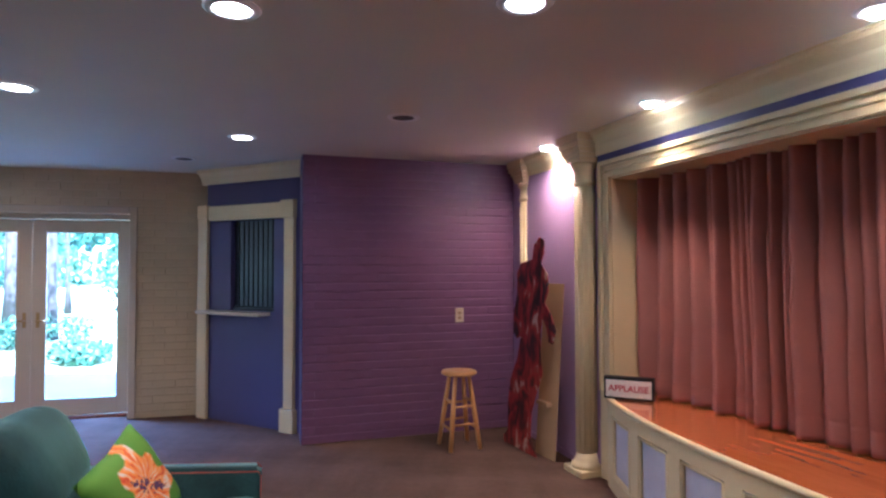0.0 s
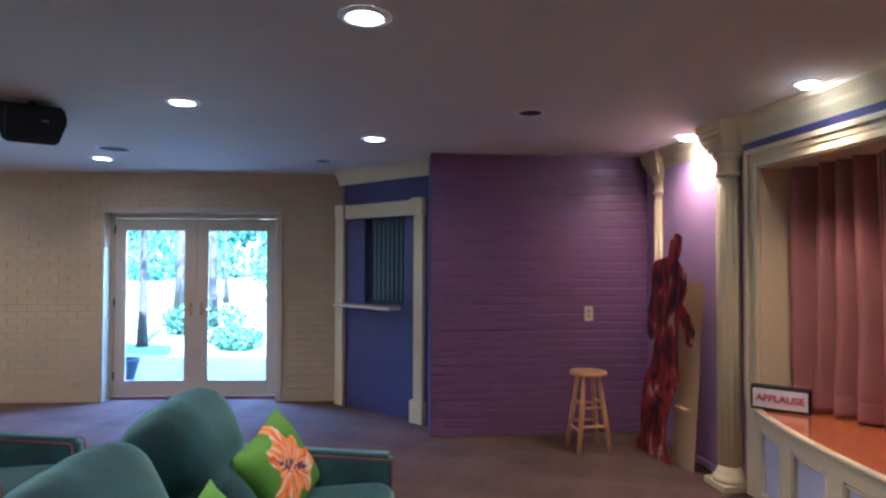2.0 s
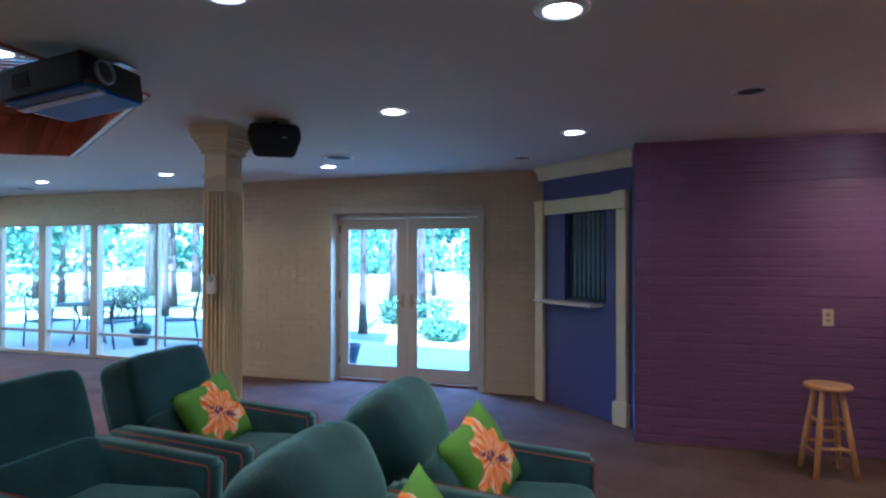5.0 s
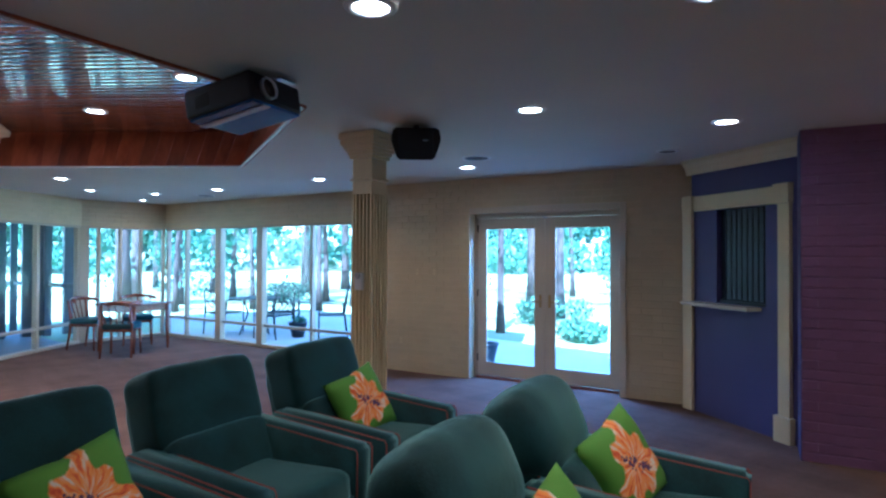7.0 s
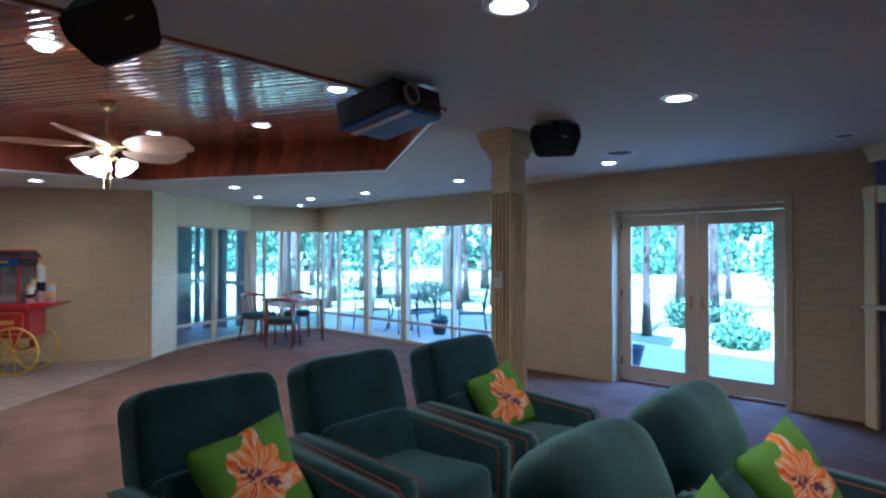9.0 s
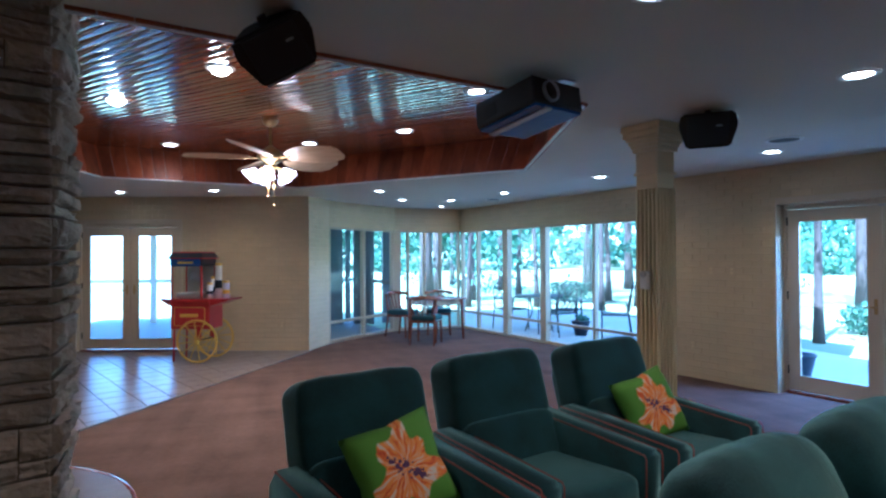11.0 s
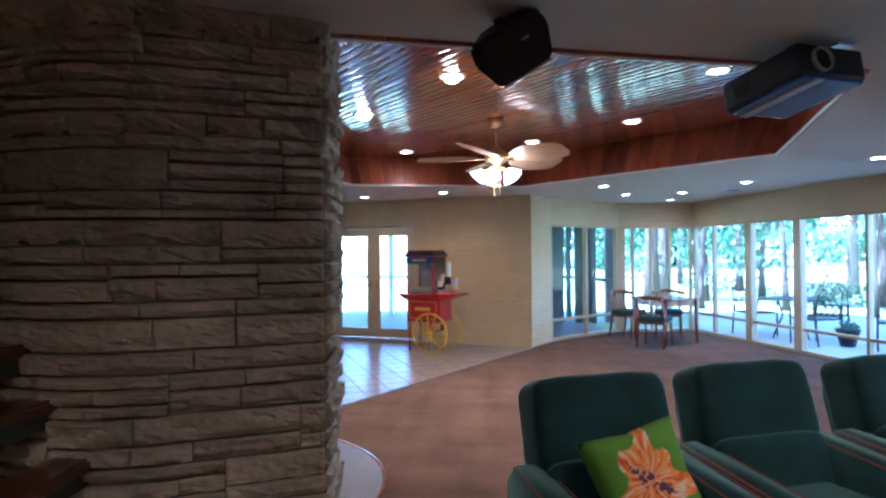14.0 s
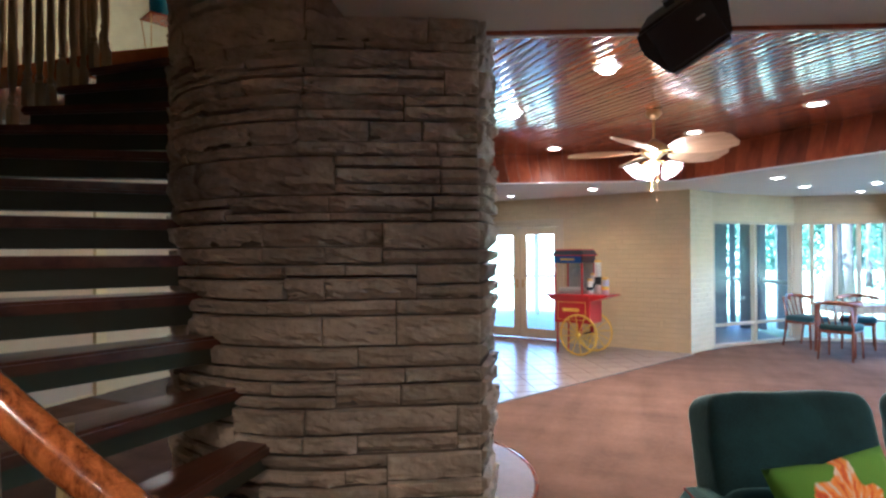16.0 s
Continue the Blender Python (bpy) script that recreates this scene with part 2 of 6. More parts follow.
M_RED = paint("red_enamel", (0.42, 0.016, 0.02), 0.3, 5, 0.08, 0.03, coat=0.4)
M_YELLOW = paint("yellow_enamel", (0.75, 0.50, 0.05), 0.35)
M_BLUE = paint("blue_enamel", (0.02, 0.10, 0.42), 0.35)
M_CARD = paint("brown_cardboard", (0.42, 0.27, 0.13), 0.8, 4, 0.1, 0.2)
M_BLADE = wood("pale_oak_blade", (0.5, 0.3, 0.14), (0.75, 0.55, 0.33), 0.35, (0.3, 2, 1), 5, 0.2)
M_PALE = paint("pale_lilac_panel", (0.56, 0.55, 0.66), 0.45)
M_IRON = paint("black_wrought_iron", (0.015, 0.016, 0.018), 0.5)
M_PATIO = paint("pale_patio_concrete", (0.50, 0.49, 0.47), 0.85, 0.8, 0.15, 0.3, 30)
M_GRASS = paint("sunlit_lawn", (0.26, 0.31, 0.18), 0.9, 0.4, 0.3, 0.5, 20)
M_BARK = paint("grey_brown_bark", (0.07, 0.058, 0.05), 0.95, 3, 0.35, 1.0, 30, stretch=(4, 4, 1), dist=0.02)
M_LEAF = paint("green_leaves", (0.075, 0.155, 0.10), 0.6, 2, 0.35, 0.0, per_piece=0.4)
M_CLOTH = paint("dark_teal_seat_cloth", (0.02, 0.06, 0.065), 0.8)

# ---- mesh helpers ----


def part(name, bm, material, parent=None, label="", smooth=False):
    """Links a bmesh as one mesh object, under a thing or a part if one is given."""
    me = bpy.data.meshes.new(name)
    bmesh.ops.recalc_face_normals(bm, faces=bm.faces[:])
    bm.to_mesh(me)
    bm.free()
    if smooth:
        me.shade_smooth()
    for mt in material if isinstance(material, (list, tuple)) else [material]:
        me.materials.append(mt)
    ob = new(name, me)
    if parent:
        ob.parent = parent
    if label:
        ob["label"] = label
    return ob


def thing(name, m, label, category, group=""):
    e = new(name)
    e.empty_display_size = 0.1
    e.matrix_world = m
    return tagged(e, label, category, group)


def box(bm, lo, hi, m=None, bevel=0.0, seg=1):
    c = [(a + b) / 2 for a, b in zip(lo, hi)]
    s = [abs(b - a) for a, b in zip(lo, hi)]
    mm = Matrix.Translation(c) @ Matrix.Diagonal((*s, 1))
    r = bmesh.ops.create_cube(bm, size=1, matrix=(m @ mm) if m else mm)
    if bevel:
        ed = list({e for v in r["verts"] for e in v.link_edges})
        bmesh.ops.bevel(bm, geom=ed, offset=bevel, segments=seg, affect="EDGES", profile=0.6)
    return bm


def B(*boxes, bevel=0.0, seg=1, m=None):
    bm = bmesh.new()
    for lo, hi in boxes:
        box(bm, lo, hi, m, bevel, seg)
    return bm


def prism(bm, pts, z0, z1, m=None):
    """A solid over a plan outline."""
    lo = [bm.verts.new((x, y, z0)) for x, y in pts]
    hi = [bm.verts.new((x, y, z1)) for x, y in pts]
    n = len(pts)
    bm.faces.new(lo[::-1]), bm.faces.new(hi)
    for i in range(n):
        bm.faces.new((lo[i], lo[(i + 1) % n], hi[(i + 1) % n], hi[i]))
    if m:
        bmesh.ops.transform(bm, matrix=m, verts=lo + hi)
    return bm


def lathe(bm, prof, seg=20, m=None, arc=360.0, start=0.0, cap=True):
    """Turns a profile of (radius, height) round z."""
    rings = []
    full = arc >= 360
    count = seg if full else seg + 1
    for r, z in prof:
        ring = []
        for i in range(count):
            a = radians(start + arc * i / seg)
            ring.append(bm.verts.new((r * math.cos(a), r * math.sin(a), z)))
        rings.append(ring)
    for a, b in zip(rings, rings[1:]):
        for i in range(seg if full else seg):
            j = (i + 1) % count
            bm.faces.new((a[i], a[j], b[j], b[i]))
    if full and cap:
        if prof[0][0] > 1e-5:
            bm.faces.new(rings[0][::-1])
        if prof[-1][0] > 1e-5:
            bm.faces.new(rings[-1])
    if m:
        bmesh.ops.transform(bm, matrix=m, verts=[v for r in rings for v in r])
    return bm


def tube(bm, pts, r, seg=8, closed=False):
    """A round bar along points; r is one radius or one for each point."""
    pts = [Vector(p) for p in pts]
    rings = []
    n = len(pts)
    ref = None
    for i, p in enumerate(pts):
        a = pts[i - 1] if (i or closed) else p
        b = pts[(i + 1) % n] if (i < n - 1 or closed) else p
        d = (b - a).normalized()
        if ref is None:
            ref = d.orthogonal().normalized()
        ref = (ref - d * ref.dot(d)).normalized()
        s = d.cross(ref)
        rr = r[i] if isinstance(r, (list, tuple)) else r
        rings.append([bm.verts.new(p + (ref * math.cos(6.28319 * k / seg) + s * math.sin(6.28319 * k / seg)) * rr) for k in range(seg)])
    for i in range(n if closed else n - 1):
        a, b = rings[i], rings[(i + 1) % n]
        for k in range(seg):
            bm.faces.new((a[k], a[(k + 1) % seg], b[(k + 1) % seg], b[k]))
    if not closed:
        bm.faces.new(rings[0][::-1]), bm.faces.new(rings[-1])
    return bm


def T(pts, r, seg=8, closed=False):
    return tube(bmesh.new(), pts, r, seg, closed)


def puff(bm, size, m=None, p=0.35, n=14, sag=0.0):
    """A stuffed cushion: a rounded superquadric."""
    sx, sy, sz = (s / 2 for s in size)
    f = lambda a: math.copysign(abs(a) ** p, a)
    grid = []
    for i in range(n + 1):
        v = -math.pi / 2 + math.pi * i / n
        row = []
        for j in range(2 * n):
            h = 2 * math.pi * j / (2 * n)
            x, y, z = f(math.cos(v)) * f(math.cos(h)) * sx, f(math.cos(v)) * f(math.sin(h)) * sy, f(math.sin(v)) * sz
            w = noise.noise(Vector((x * 5, y * 5, z * 5 + size[0] * 9))) * sag
            row.append(bm.verts.new((x * (1 + w), y * (1 + w), z * (1 + w))))
        grid.append(row)
    for i in range(n):
        for j in range(2 * n):
            k = (j + 1) % (2 * n)
            bm.faces.new((grid[i][j], grid[i][k], grid[i + 1][k], grid[i + 1][j]))
    vs = [v for r in grid for v in r]
    bmesh.ops.remove_doubles(bm, verts=vs, dist=1e-5)
    if m:
        bmesh.ops.transform(bm, matrix=m, verts=bm.verts[:])
    return bm


def plan_frame(a, b, z=0.0):
    """Axes with x from a to b along a wall, y to the left of that way."""
    d = Vector((b[0] - a[0], b[1] - a[1]))
    return pose(a[0], a[1], z, 0, 0, math.degrees(math.atan2(d.y, d.x))), d.length


def wall_boxes(length, z0, z1, y0, y1, holes):
    """Solid boxes for a wall along x with holes (x0, x1, zlo, zhi)."""
    out, xs = [], 0.0
    for hx0, hx1, hz0, hz1 in sorted(holes):
        out.append(((xs, y0, z0), (hx0, y1, z1)))
        if hz0 > z0:
            out.append(((hx0, y0, z0), (hx1, y1, hz0)))
        if hz1 < z1:
            out.append(((hx0, y0, hz1), (hx1, y1, z1)))
        xs = hx1
    out.append(((xs, y0, z0), (length, y1, z1)))
    return [o for o in out if o[1][0] - o[0][0] > 1e-4]


def wall(name, a, b, material, label, holes=(), thick=0.2, z1=CEIL, inside=0.0):
    """A wall whose room face lies on the line from a to b; the room is to the right of that way, the wall's body to the left."""
    m, length = plan_frame(a, b)
    ob = part(name, B(*wall_boxes(length, 0, z1, inside, thick, holes)), material)
    ob.matrix_world = m
    return tagged(ob, label, "wall", kind="structure"), m, length


def brick_slots(length, z0, z1, bl, bh, holes, joint):
    rows = int((z1 - z0) / bh)
    for r in range(rows):
        za, zb = z0 + r * bh, z0 + (r + 1) * bh - joint
        x = -bl * (0.5 if r % 2 else 0.0)
        while x < length:
            xa, xb = max(x, 0.0), min(x + bl - joint * 0.15, length)
            spans = [(xa, xb)]
            for hx0, hx1, hz0, hz1 in holes:
                if zb > hz0 and za < hz1:
                    cut = []
                    for p, q in spans:
                        if q <= hx0 or p >= hx1:
                            cut.append((p, q))
                        else:
                            if p < hx0:
                                cut.append((p, hx0))
                            if q > hx1:
                                cut.append((hx1, q))
                    spans = cut
            for p, q in spans:
                if q - p > 0.03:
                    yield p, q, za, zb
            x += bl


def joined_bricks(name, parent_m, length, material, holes=(), z0=0.0, z1=CEIL, proud=0.0065, label="", bl=0.21, bh=0.075):
    """A painted brick face as one mesh: each brick its own proud block."""
    rng = random.Random(name)
    bm = bmesh.new()
    for p, q, za, zb in brick_slots(length, z0, z1, bl, bh, holes, 0.011):
        d = proud + rng.uniform(-0.001, 0.001)
        e = 0.003
        o = [bm.verts.new(c) for c in ((p, 0.002, za), (q, 0.002, za), (q, 0.002, zb), (p, 0.002, zb))]
        f = [bm.verts.new(c) for c in ((p + 0.0015, -d, za + e), (q - 0.0015, -d, za + e), (q - 0.0015, -d + rng.uniform(-0.002, 0.001), zb - e), (p + 0.0015, -d - rng.uniform(0, 0.001), zb - e))]
        bm.faces.new(f)
        for i in range(4):
            bm.faces.new((o[i], o[(i + 1) % 4], f[(i + 1) % 4], f[i]))
    ob = part(name, bm, material)
    ob.matrix_world = parent_m
    return ob

# ---- structure ----
# Plan corners, seen from above.
FD_A, FD_B = (-6.45, 4.76), (-2.47, 6.05)
WIN_A, WIN_B = (-11.55, 3.65), (-6.35, 5.16)
MID_A = (-11.42, 2.25)
PIER_A, PIER_B = (-9.41, 0.50), (-10.05, 0.86)
POP_B = (-11.05, -5.75)
ALC_A, ALC_B = (-2.52, 5.87), (-1.30, 5.33)
PUR_A, PUR_B = (-1.30, 5.05), (0.62, 5.78)
SU = Vector((math.cos(radians(-67)), math.sin(radians(-67))))
SV = Vector((SU.y, -SU.x))
SO = Vector((0.57, 5.60))
STAGE = Matrix(((SU.x, -SV.x, 0, SO.x), (SU.y, -SV.y, 0, SO.y), (0, 0, 1, 0), (0, 0, 0, 1)))  # x along the stage wall, y away from the room


def at_stage(s, v):
    """s along the stage wall, v out into the room."""
    p = SO + SU * s + SV * v
    return p.x, p.y


M_UPPER = paint("pale_grey_green_paint", (0.52, 0.57, 0.48), 0.6)
# floor
bm = bmesh.new()
prism(bm, [(3.2, -6.0), (3.2, 7.2), (-2.4, 7.2), (-2.6, 6.15), (-6.5, 5.0), (-6.5, 5.3), (-11.7, 3.75), (-11.55, 2.2), (-10.1, 0.95), (-9.55, 0.55), (-11.2, -6.0)], -0.2, 0.0)
floor = tagged(part("floor", bm, M_CARPET), "taupe mauve cut-pile carpet with vacuum marks", "floor", kind="structure")

# ceiling with the six-sided opening
TRAY = [(-3.18, 1.96), (-5.87, 2.70), (-8.19, 0.33), (-7.58, -1.95), (-4.0, -2.72), (-2.33, -0.72)]
OUT = [(3.2, -1.0), (3.2, 7.2), (-2.4, 7.2), (-2.6, 6.25), (-6.5, 5.2), (-11.8, 3.85), (-11.6, 2.2), (-10.1, 0.95), (-9.55, 0.55), (-11.2, -6.0), (-4.4, -6.0), (-4.4, -3.9), (-3.05, -2.3), (-2.72, -1.55), (-1.95, -1.15), (-1.2, -1.0)]
bm = bmesh.new()
edges = []
for loop in (OUT, TRAY):
    vs = [bm.verts.new((x, y, CEIL)) for x, y in loop]
    edges += [bm.edges.new((vs[i], vs[(i + 1) % len(vs)])) for i in range(len(vs))]
bmesh.ops.triangle_fill(bm, edges=edges, use_beauty=True, use_dissolve=False)
ceiling = part("ceiling", bm, M_CEIL)
tagged(ceiling, "flat white painted ceiling with a six-sided recess", "ceiling", kind="structure")
# unseen roof deck; its made-up wide eaves hold back sun and sky light
bm = bmesh.new()
prism(bm, [(4.0, -1.0), (4.0, 7.9), (-2.0, 7.5), (-5.6, 6.7), (-6.6, 8.0), (-14.5, 7.2), (-15.4, 2.2), (-15.4, -6.0), (-4.5, -6.0), (-4.5, -3.9), (-3.05, -2.4), (-2.72, -1.55), (-1.95, -1.1), (-1.2, -1.0)], 2.93, 3.05)
tagged(part("ceiling_deck", bm, M_CEIL), "plain unseen roof deck over the recessed ceiling, eaves widened to block sky light", "ceiling", kind="structure")

# boarded recess: upright boards on the sides, long boards on top
bm = bmesh.new()
rng = random.Random(4)
n = len(TRAY)
LEAN = 1.065
mid = Vector((-5.25, 0.0))
upper = [mid + (Vector(c) - mid) * LEAN for c in TRAY]
for i in range(n):
    a, b = Vector(TRAY[i]), Vector(TRAY[(i + 1) % n])
    a2, b2 = upper[i], upper[(i + 1) % n]
    d = (b - a).normalized()
    o = Vector((-d.y, d.x))
    if o.dot(mid - a) > 0:
        o = -o
    L, x = (b - a).length, 0.0
    while x < L:
        w = min(rng.choice((0.13, 0.15, 0.18)), L - x)
        f0, f1 = (x + 0.002) / L, (x + w - 0.002) / L
        k = rng.uniform(0.0, 0.004)
        foot = [a.lerp(b, f0) - o * k, a.lerp(b, f1) - o * k, a.lerp(b, f1) + o * 0.03, a.lerp(b, f0) + o * 0.03]
        top = [a2.lerp(b2, f0) - o * k, a2.lerp(b2, f1) - o * k, a2.lerp(b2, f1) + o * 0.03, a2.lerp(b2, f0) + o * 0.03]
        lo = [bm.verts.new((p.x, p.y, CEIL - 0.012)) for p in foot]
        hi = [bm.verts.new((p.x, p.y, TRAY_TOP + 0.02)) for p in top]
        bm.faces.new(lo[::-1]), bm.faces.new(hi)
        for q in range(4):
            bm.faces.new((lo[q], lo[(q + 1) % 4], hi[(q + 1) % 4], hi[q]))
        x += w
for p, q in zip(TRAY, upper):
    tube(bm, [(p[0], p[1], CEIL - 0.010), (q.x, q.y, TRAY_TOP + 0.02)], 0.018, 8)
tray_side = tagged(part("ceiling_recess_sides", bm, M_CEDAR_UP), "upright varnished red-brown cedar boards leaning outwards round the ceiling recess", "ceiling", kind="structure")
bm = bmesh.new()
ang = 225.0
ca, sa = math.cos(radians(ang)), math.sin(radians(ang))
W = 0.085
for i in range(-42, 43):
    # each board is slightly rounded across its width
    off = i * W
    tilt = rng.uniform(-0.0012, 0.0012)
    prof = [(-0.5, 0.005), (-0.47, 0.0014), (-0.33, 0.0007), (-0.16, 0.00017), (0.0, 0.0), (0.16, 0.00017), (0.33, 0.0007), (0.47, 0.0014), (0.5, 0.005)]
    rows = []
    for u, h in prof:
        row = []
        for e in (-3.6, -1.8, 0.0, 1.8, 3.6):
            x, y = e, off + u * W
            row.append(bm.verts.new((-5.3 + x * ca - y * sa, 0.0 + x * sa + y * ca, TRAY_TOP + h + tilt * u * 2)))
        rows.append(row)
    for r0, r1 in zip(rows, rows[1:]):
        for k in range(4):
            bm.faces.new((r0[k], r0[k + 1], r1[k + 1], r1[k]))
tray_top = part("ceiling_recess_boards", bm, M_CEDAR, smooth=True)
tagged(tray_top, "glossy varnished red-brown cedar boards of the recessed ceiling", "ceiling", kind="structure")
bm = bmesh.new()
for i in range(n):
    a, b = TRAY[i], TRAY[(i + 1) % n]
    m, L = plan_frame(a, b, CEIL)
    box(bm, (0, -0.012, -0.016), (L, 0.012, -0.001), m)
tagged(part("ceiling_recess_trim", bm, M_WHITE), "thin white edge strip round the ceiling recess", "trim", kind="structure")


# French doors: x along the opening, y outward
def french_doors(name, m, width, height, label, handed=True):
    ob = thing(name, m, label, "door")
    tagged(ob, kind="structure")
    part("door_frame", B(((-0.06, -0.02, 0), (0.0, 0.12, height)), ((width, -0.02, 0), (width + 0.06, 0.12, height)), ((-0.06, -0.02, height), (width + 0.06, 0.12, height + 0.05)),
                         bevel=0.004), M_WHITE_TRIM, ob)
    part("threshold", B(((0, -0.05, 0.0), (width, 0.14, 0.025)), bevel=0.004), M_TABLE, ob, "dark wooden threshold")
    half = width / 2
    for k in (0, 1):
        x0, x1 = k * half + 0.003, (k + 1) * half - 0.003
        s, top, bot = 0.115, 0.125, 0.155
        leaf = part("door_leaf", B(((x0, 0, 0.03), (x0 + s, 0.045, height - 0.004)), ((x1 - s, 0, 0.03), (x1, 0.045, height - 0.004)),
                                   ((x0 + s, 0, 0.03), (x1 - s, 0.045, 0.03 + bot)), ((x0 + s, 0, height - top), (x1 - s, 0.045, height - 0.004)), bevel=0.003), M_WHITE_TRIM, ob)
        g = part("pane", B(((x0 + s, 0.018, 0.03 + bot), (x1 - s, 0.026, height - top))), M_GLASS, leaf)
        g.visible_shadow = False
        part("glazing_bead", B(((x0 + s, -0.006, 0.03 + bot), (x0 + s + 0.012, 0.012, height - top)), ((x1 - s - 0.012, -0.006, 0.03 + bot), (x1 - s, 0.012, height - top)),
                               ((x0 + s, -0.006, 0.03 + bot), (x1 - s, 0.012, 0.042 + bot)), ((x0 + s, -0.006, height - top - 0.012), (x1 - s, 0.012, height - top))), M_WHITE_TRIM, leaf)
        hx = x1 - 0.055 if k == 0 else x0 + 0.055
        plate = part("handle_plate", B(((hx - 0.015, -0.008, 0.90), (hx + 0.015, 0.0, 1.05)), bevel=0.006, seg=2), M_BRASS, leaf, "brass handle plate")
        sgn = -1 if k == 0 else 1
        part("door_handle", T([(hx, -0.005, 0.97), (hx, -0.05, 0.97), (hx + sgn * 0.03, -0.055, 0.972), (hx + sgn * 0.10, -0.05, 0.965)], [0.009, 0.009, 0.009, 0.007]), M_BRASS, leaf, "brass lever", True)
    for z in (0.2, 1.0, 1.8):
        part("hinge", B(((-0.012, -0.012, z), (0.012, 0.004, z + 0.09)), bevel=0.003), M_BLACK, ob)
        part("hinge", B(((width - 0.012, -0.012, z), (width + 0.012, 0.004, z + 0.09)), bevel=0.003), M_BRASS, ob)
    part("flush_bolt", B(((half - 0.03, -0.01, height - 0.02), (half + 0.03, 0.0, height + 0.02)), bevel=0.003), M_SILVER, ob)
    return ob


# garden-door wall
mfd, lfd = plan_frame(FD_A, FD_B)
inv = mfd.inverted()
D0, D1 = (inv @ Vector((-5.0, 5.23, 0))).x, (inv @ Vector((-3.27, 5.79, 0))).x
HEAD = 2.02
holes = [(D0, D1, -0.1, HEAD)]
wall("wall_north", FD_A, FD_B, M_CREAM_BRICK, "cream painted brick wall with a garden door opening", holes, 0.3)
tagged(joined_bricks("brick_face", mfd, lfd, M_CREAM_BRICK, holes), "cream painted bricks in running bond", "brick", kind="stuff")
french_doors("door_1", mfd @ Matrix.Translation((D0 + 0.02, 0.17, 0)), D1 - D0 - 0.04, HEAD - 0.05, "pair of closed cream glazed garden doors with brass levers")
bm = B(((D1, -0.022, 0), (D1 + 0.07, 0.0, HEAD + 0.07)), ((D0 - 0.0, -0.022, HEAD), (D1, 0.0, HEAD + 0.07)), ((D0 - 0.012, -0.01, 0), (D0, 0.28, HEAD)), bevel=0.004)
tr = part("trim_door_casing", bm, M_WHITE_TRIM)
tr.matrix_world = mfd
tagged(tr, "cream door casing on the brick wall", "trim", kind="structure")

# alcove wall
ma, la = plan_frame(ALC_A, ALC_B)
ALC_HOLE = [(0.33, 0.885, 1.075, 1.945)]
wall("wall_alcove", ALC_A, ALC_B, M_BLUE_PURPLE, "smooth blue-purple alcove wall with a small shuttered opening", ALC_HOLE, 0.16)
bm = B(((-0.09, -0.04, 0), (0.04, 0.0, 1.97)), ((-0.09, -0.05, 1.97), (0.05, 0.0, 2.10)), ((0.05, -0.035, 1.96), (1.005, 0.0, 2.09)), ((1.035, -0.04, 0.21), (1.15, 0.0, 1.94)),
       ((1.005, -0.06, 1.94), (1.16, 0.0, 2.105)), ((1.005, -0.06, 0.0), (1.17, 0.0, 0.21)), bevel=0.005)
box(bm, (0.07, -0.045, 1.945), (1.0, 0.0, 1.965), bevel=0.003)
tr = part("trim_alcove", bm, M_TRIM)
tr.matrix_world = ma
tagged(tr, "cream pilasters and header round the shuttered alcove", "trim", kind="structure")


def crown(name, m, x0, x1, depth=0.09, height=0.14, z=CEIL, label="cream crown moulding"):
    """Stepped cornice along x, out towards -y."""
    bm = bmesh.new()
    prof = [(0, -height), (-0.012, -height), (-0.016, -height * 0.86), (-depth * 0.35, -height * 0.62), (-depth * 0.4, -height * 0.5), (-depth * 0.62, -height * 0.32), (-depth * 0.85, -height * 0.22),
            (-depth * 0.88, -height * 0.1), (-depth, -height * 0.08), (-depth, -0.001), (0, -0.001)]
    a = [bm.verts.new((x0, y, z + h)) for y, h in prof]
    b = [bm.verts.new((x1, y, z + h)) for y, h in prof]
    bm.faces.new(a), bm.faces.new(b[::-1])
    for i in range(len(prof)):
        j = (i + 1) % len(prof)
        bm.faces.new((a[i], a[j], b[j], b[i]))
    ob = part(name, bm, M_TRIM)
    ob.matrix_world = m
    return tagged(ob, label, "trim", kind="structure")


crown("trim_alcove_crown", ma, -0.06, la + 0.02)
sh = thing("shutter", ma @ Matrix.Translation((0.33, 0.06, 1.075)), "closed dark navy vertical-slat shutter in the alcove opening", "shutter")
part("backing", B(((0, 0.03, 0), (0.555, 0.05, 0.87))), M_SHUTTER, sh)
for i in range(9):
    part("slat", B(((0.004 + i * 0.0613, -0.01, 0.01), (0.0585 + i * 0.0613, 0.008, 0.868)), bevel=0.004, m=pose(0, 0, 0)), M_SHUTTER, sh)
part("bottom_rail", B(((0.0, -0.03, 0.0), (0.555, 0.03, 0.035)), bevel=0.004), M_BLACK, sh)
ws = part("wall_shelf", B(((0.02, -0.16, 1.04), (0.84, 0.02, 1.07)), bevel=0.006, seg=2), M_WHITE_TRIM)
ws.matrix_world = ma
tagged(ws, "narrow cream ledge under the dark shutter", "shelf")

# purple brick wall
mp, lp = plan_frame(PUR_A, PUR_B)
purple, _, _ = wall("wall_purple", PUR_A, PUR_B, M_PURPLE_BRICK, "glossy purple painted brick wall", (), 0.30)
end = part("wall_purple_end", B(((-0.006, -0.004, 0), (-0.001, 0.30, CEIL))), M_BLUE_PURPLE)
end.matrix_world = mp
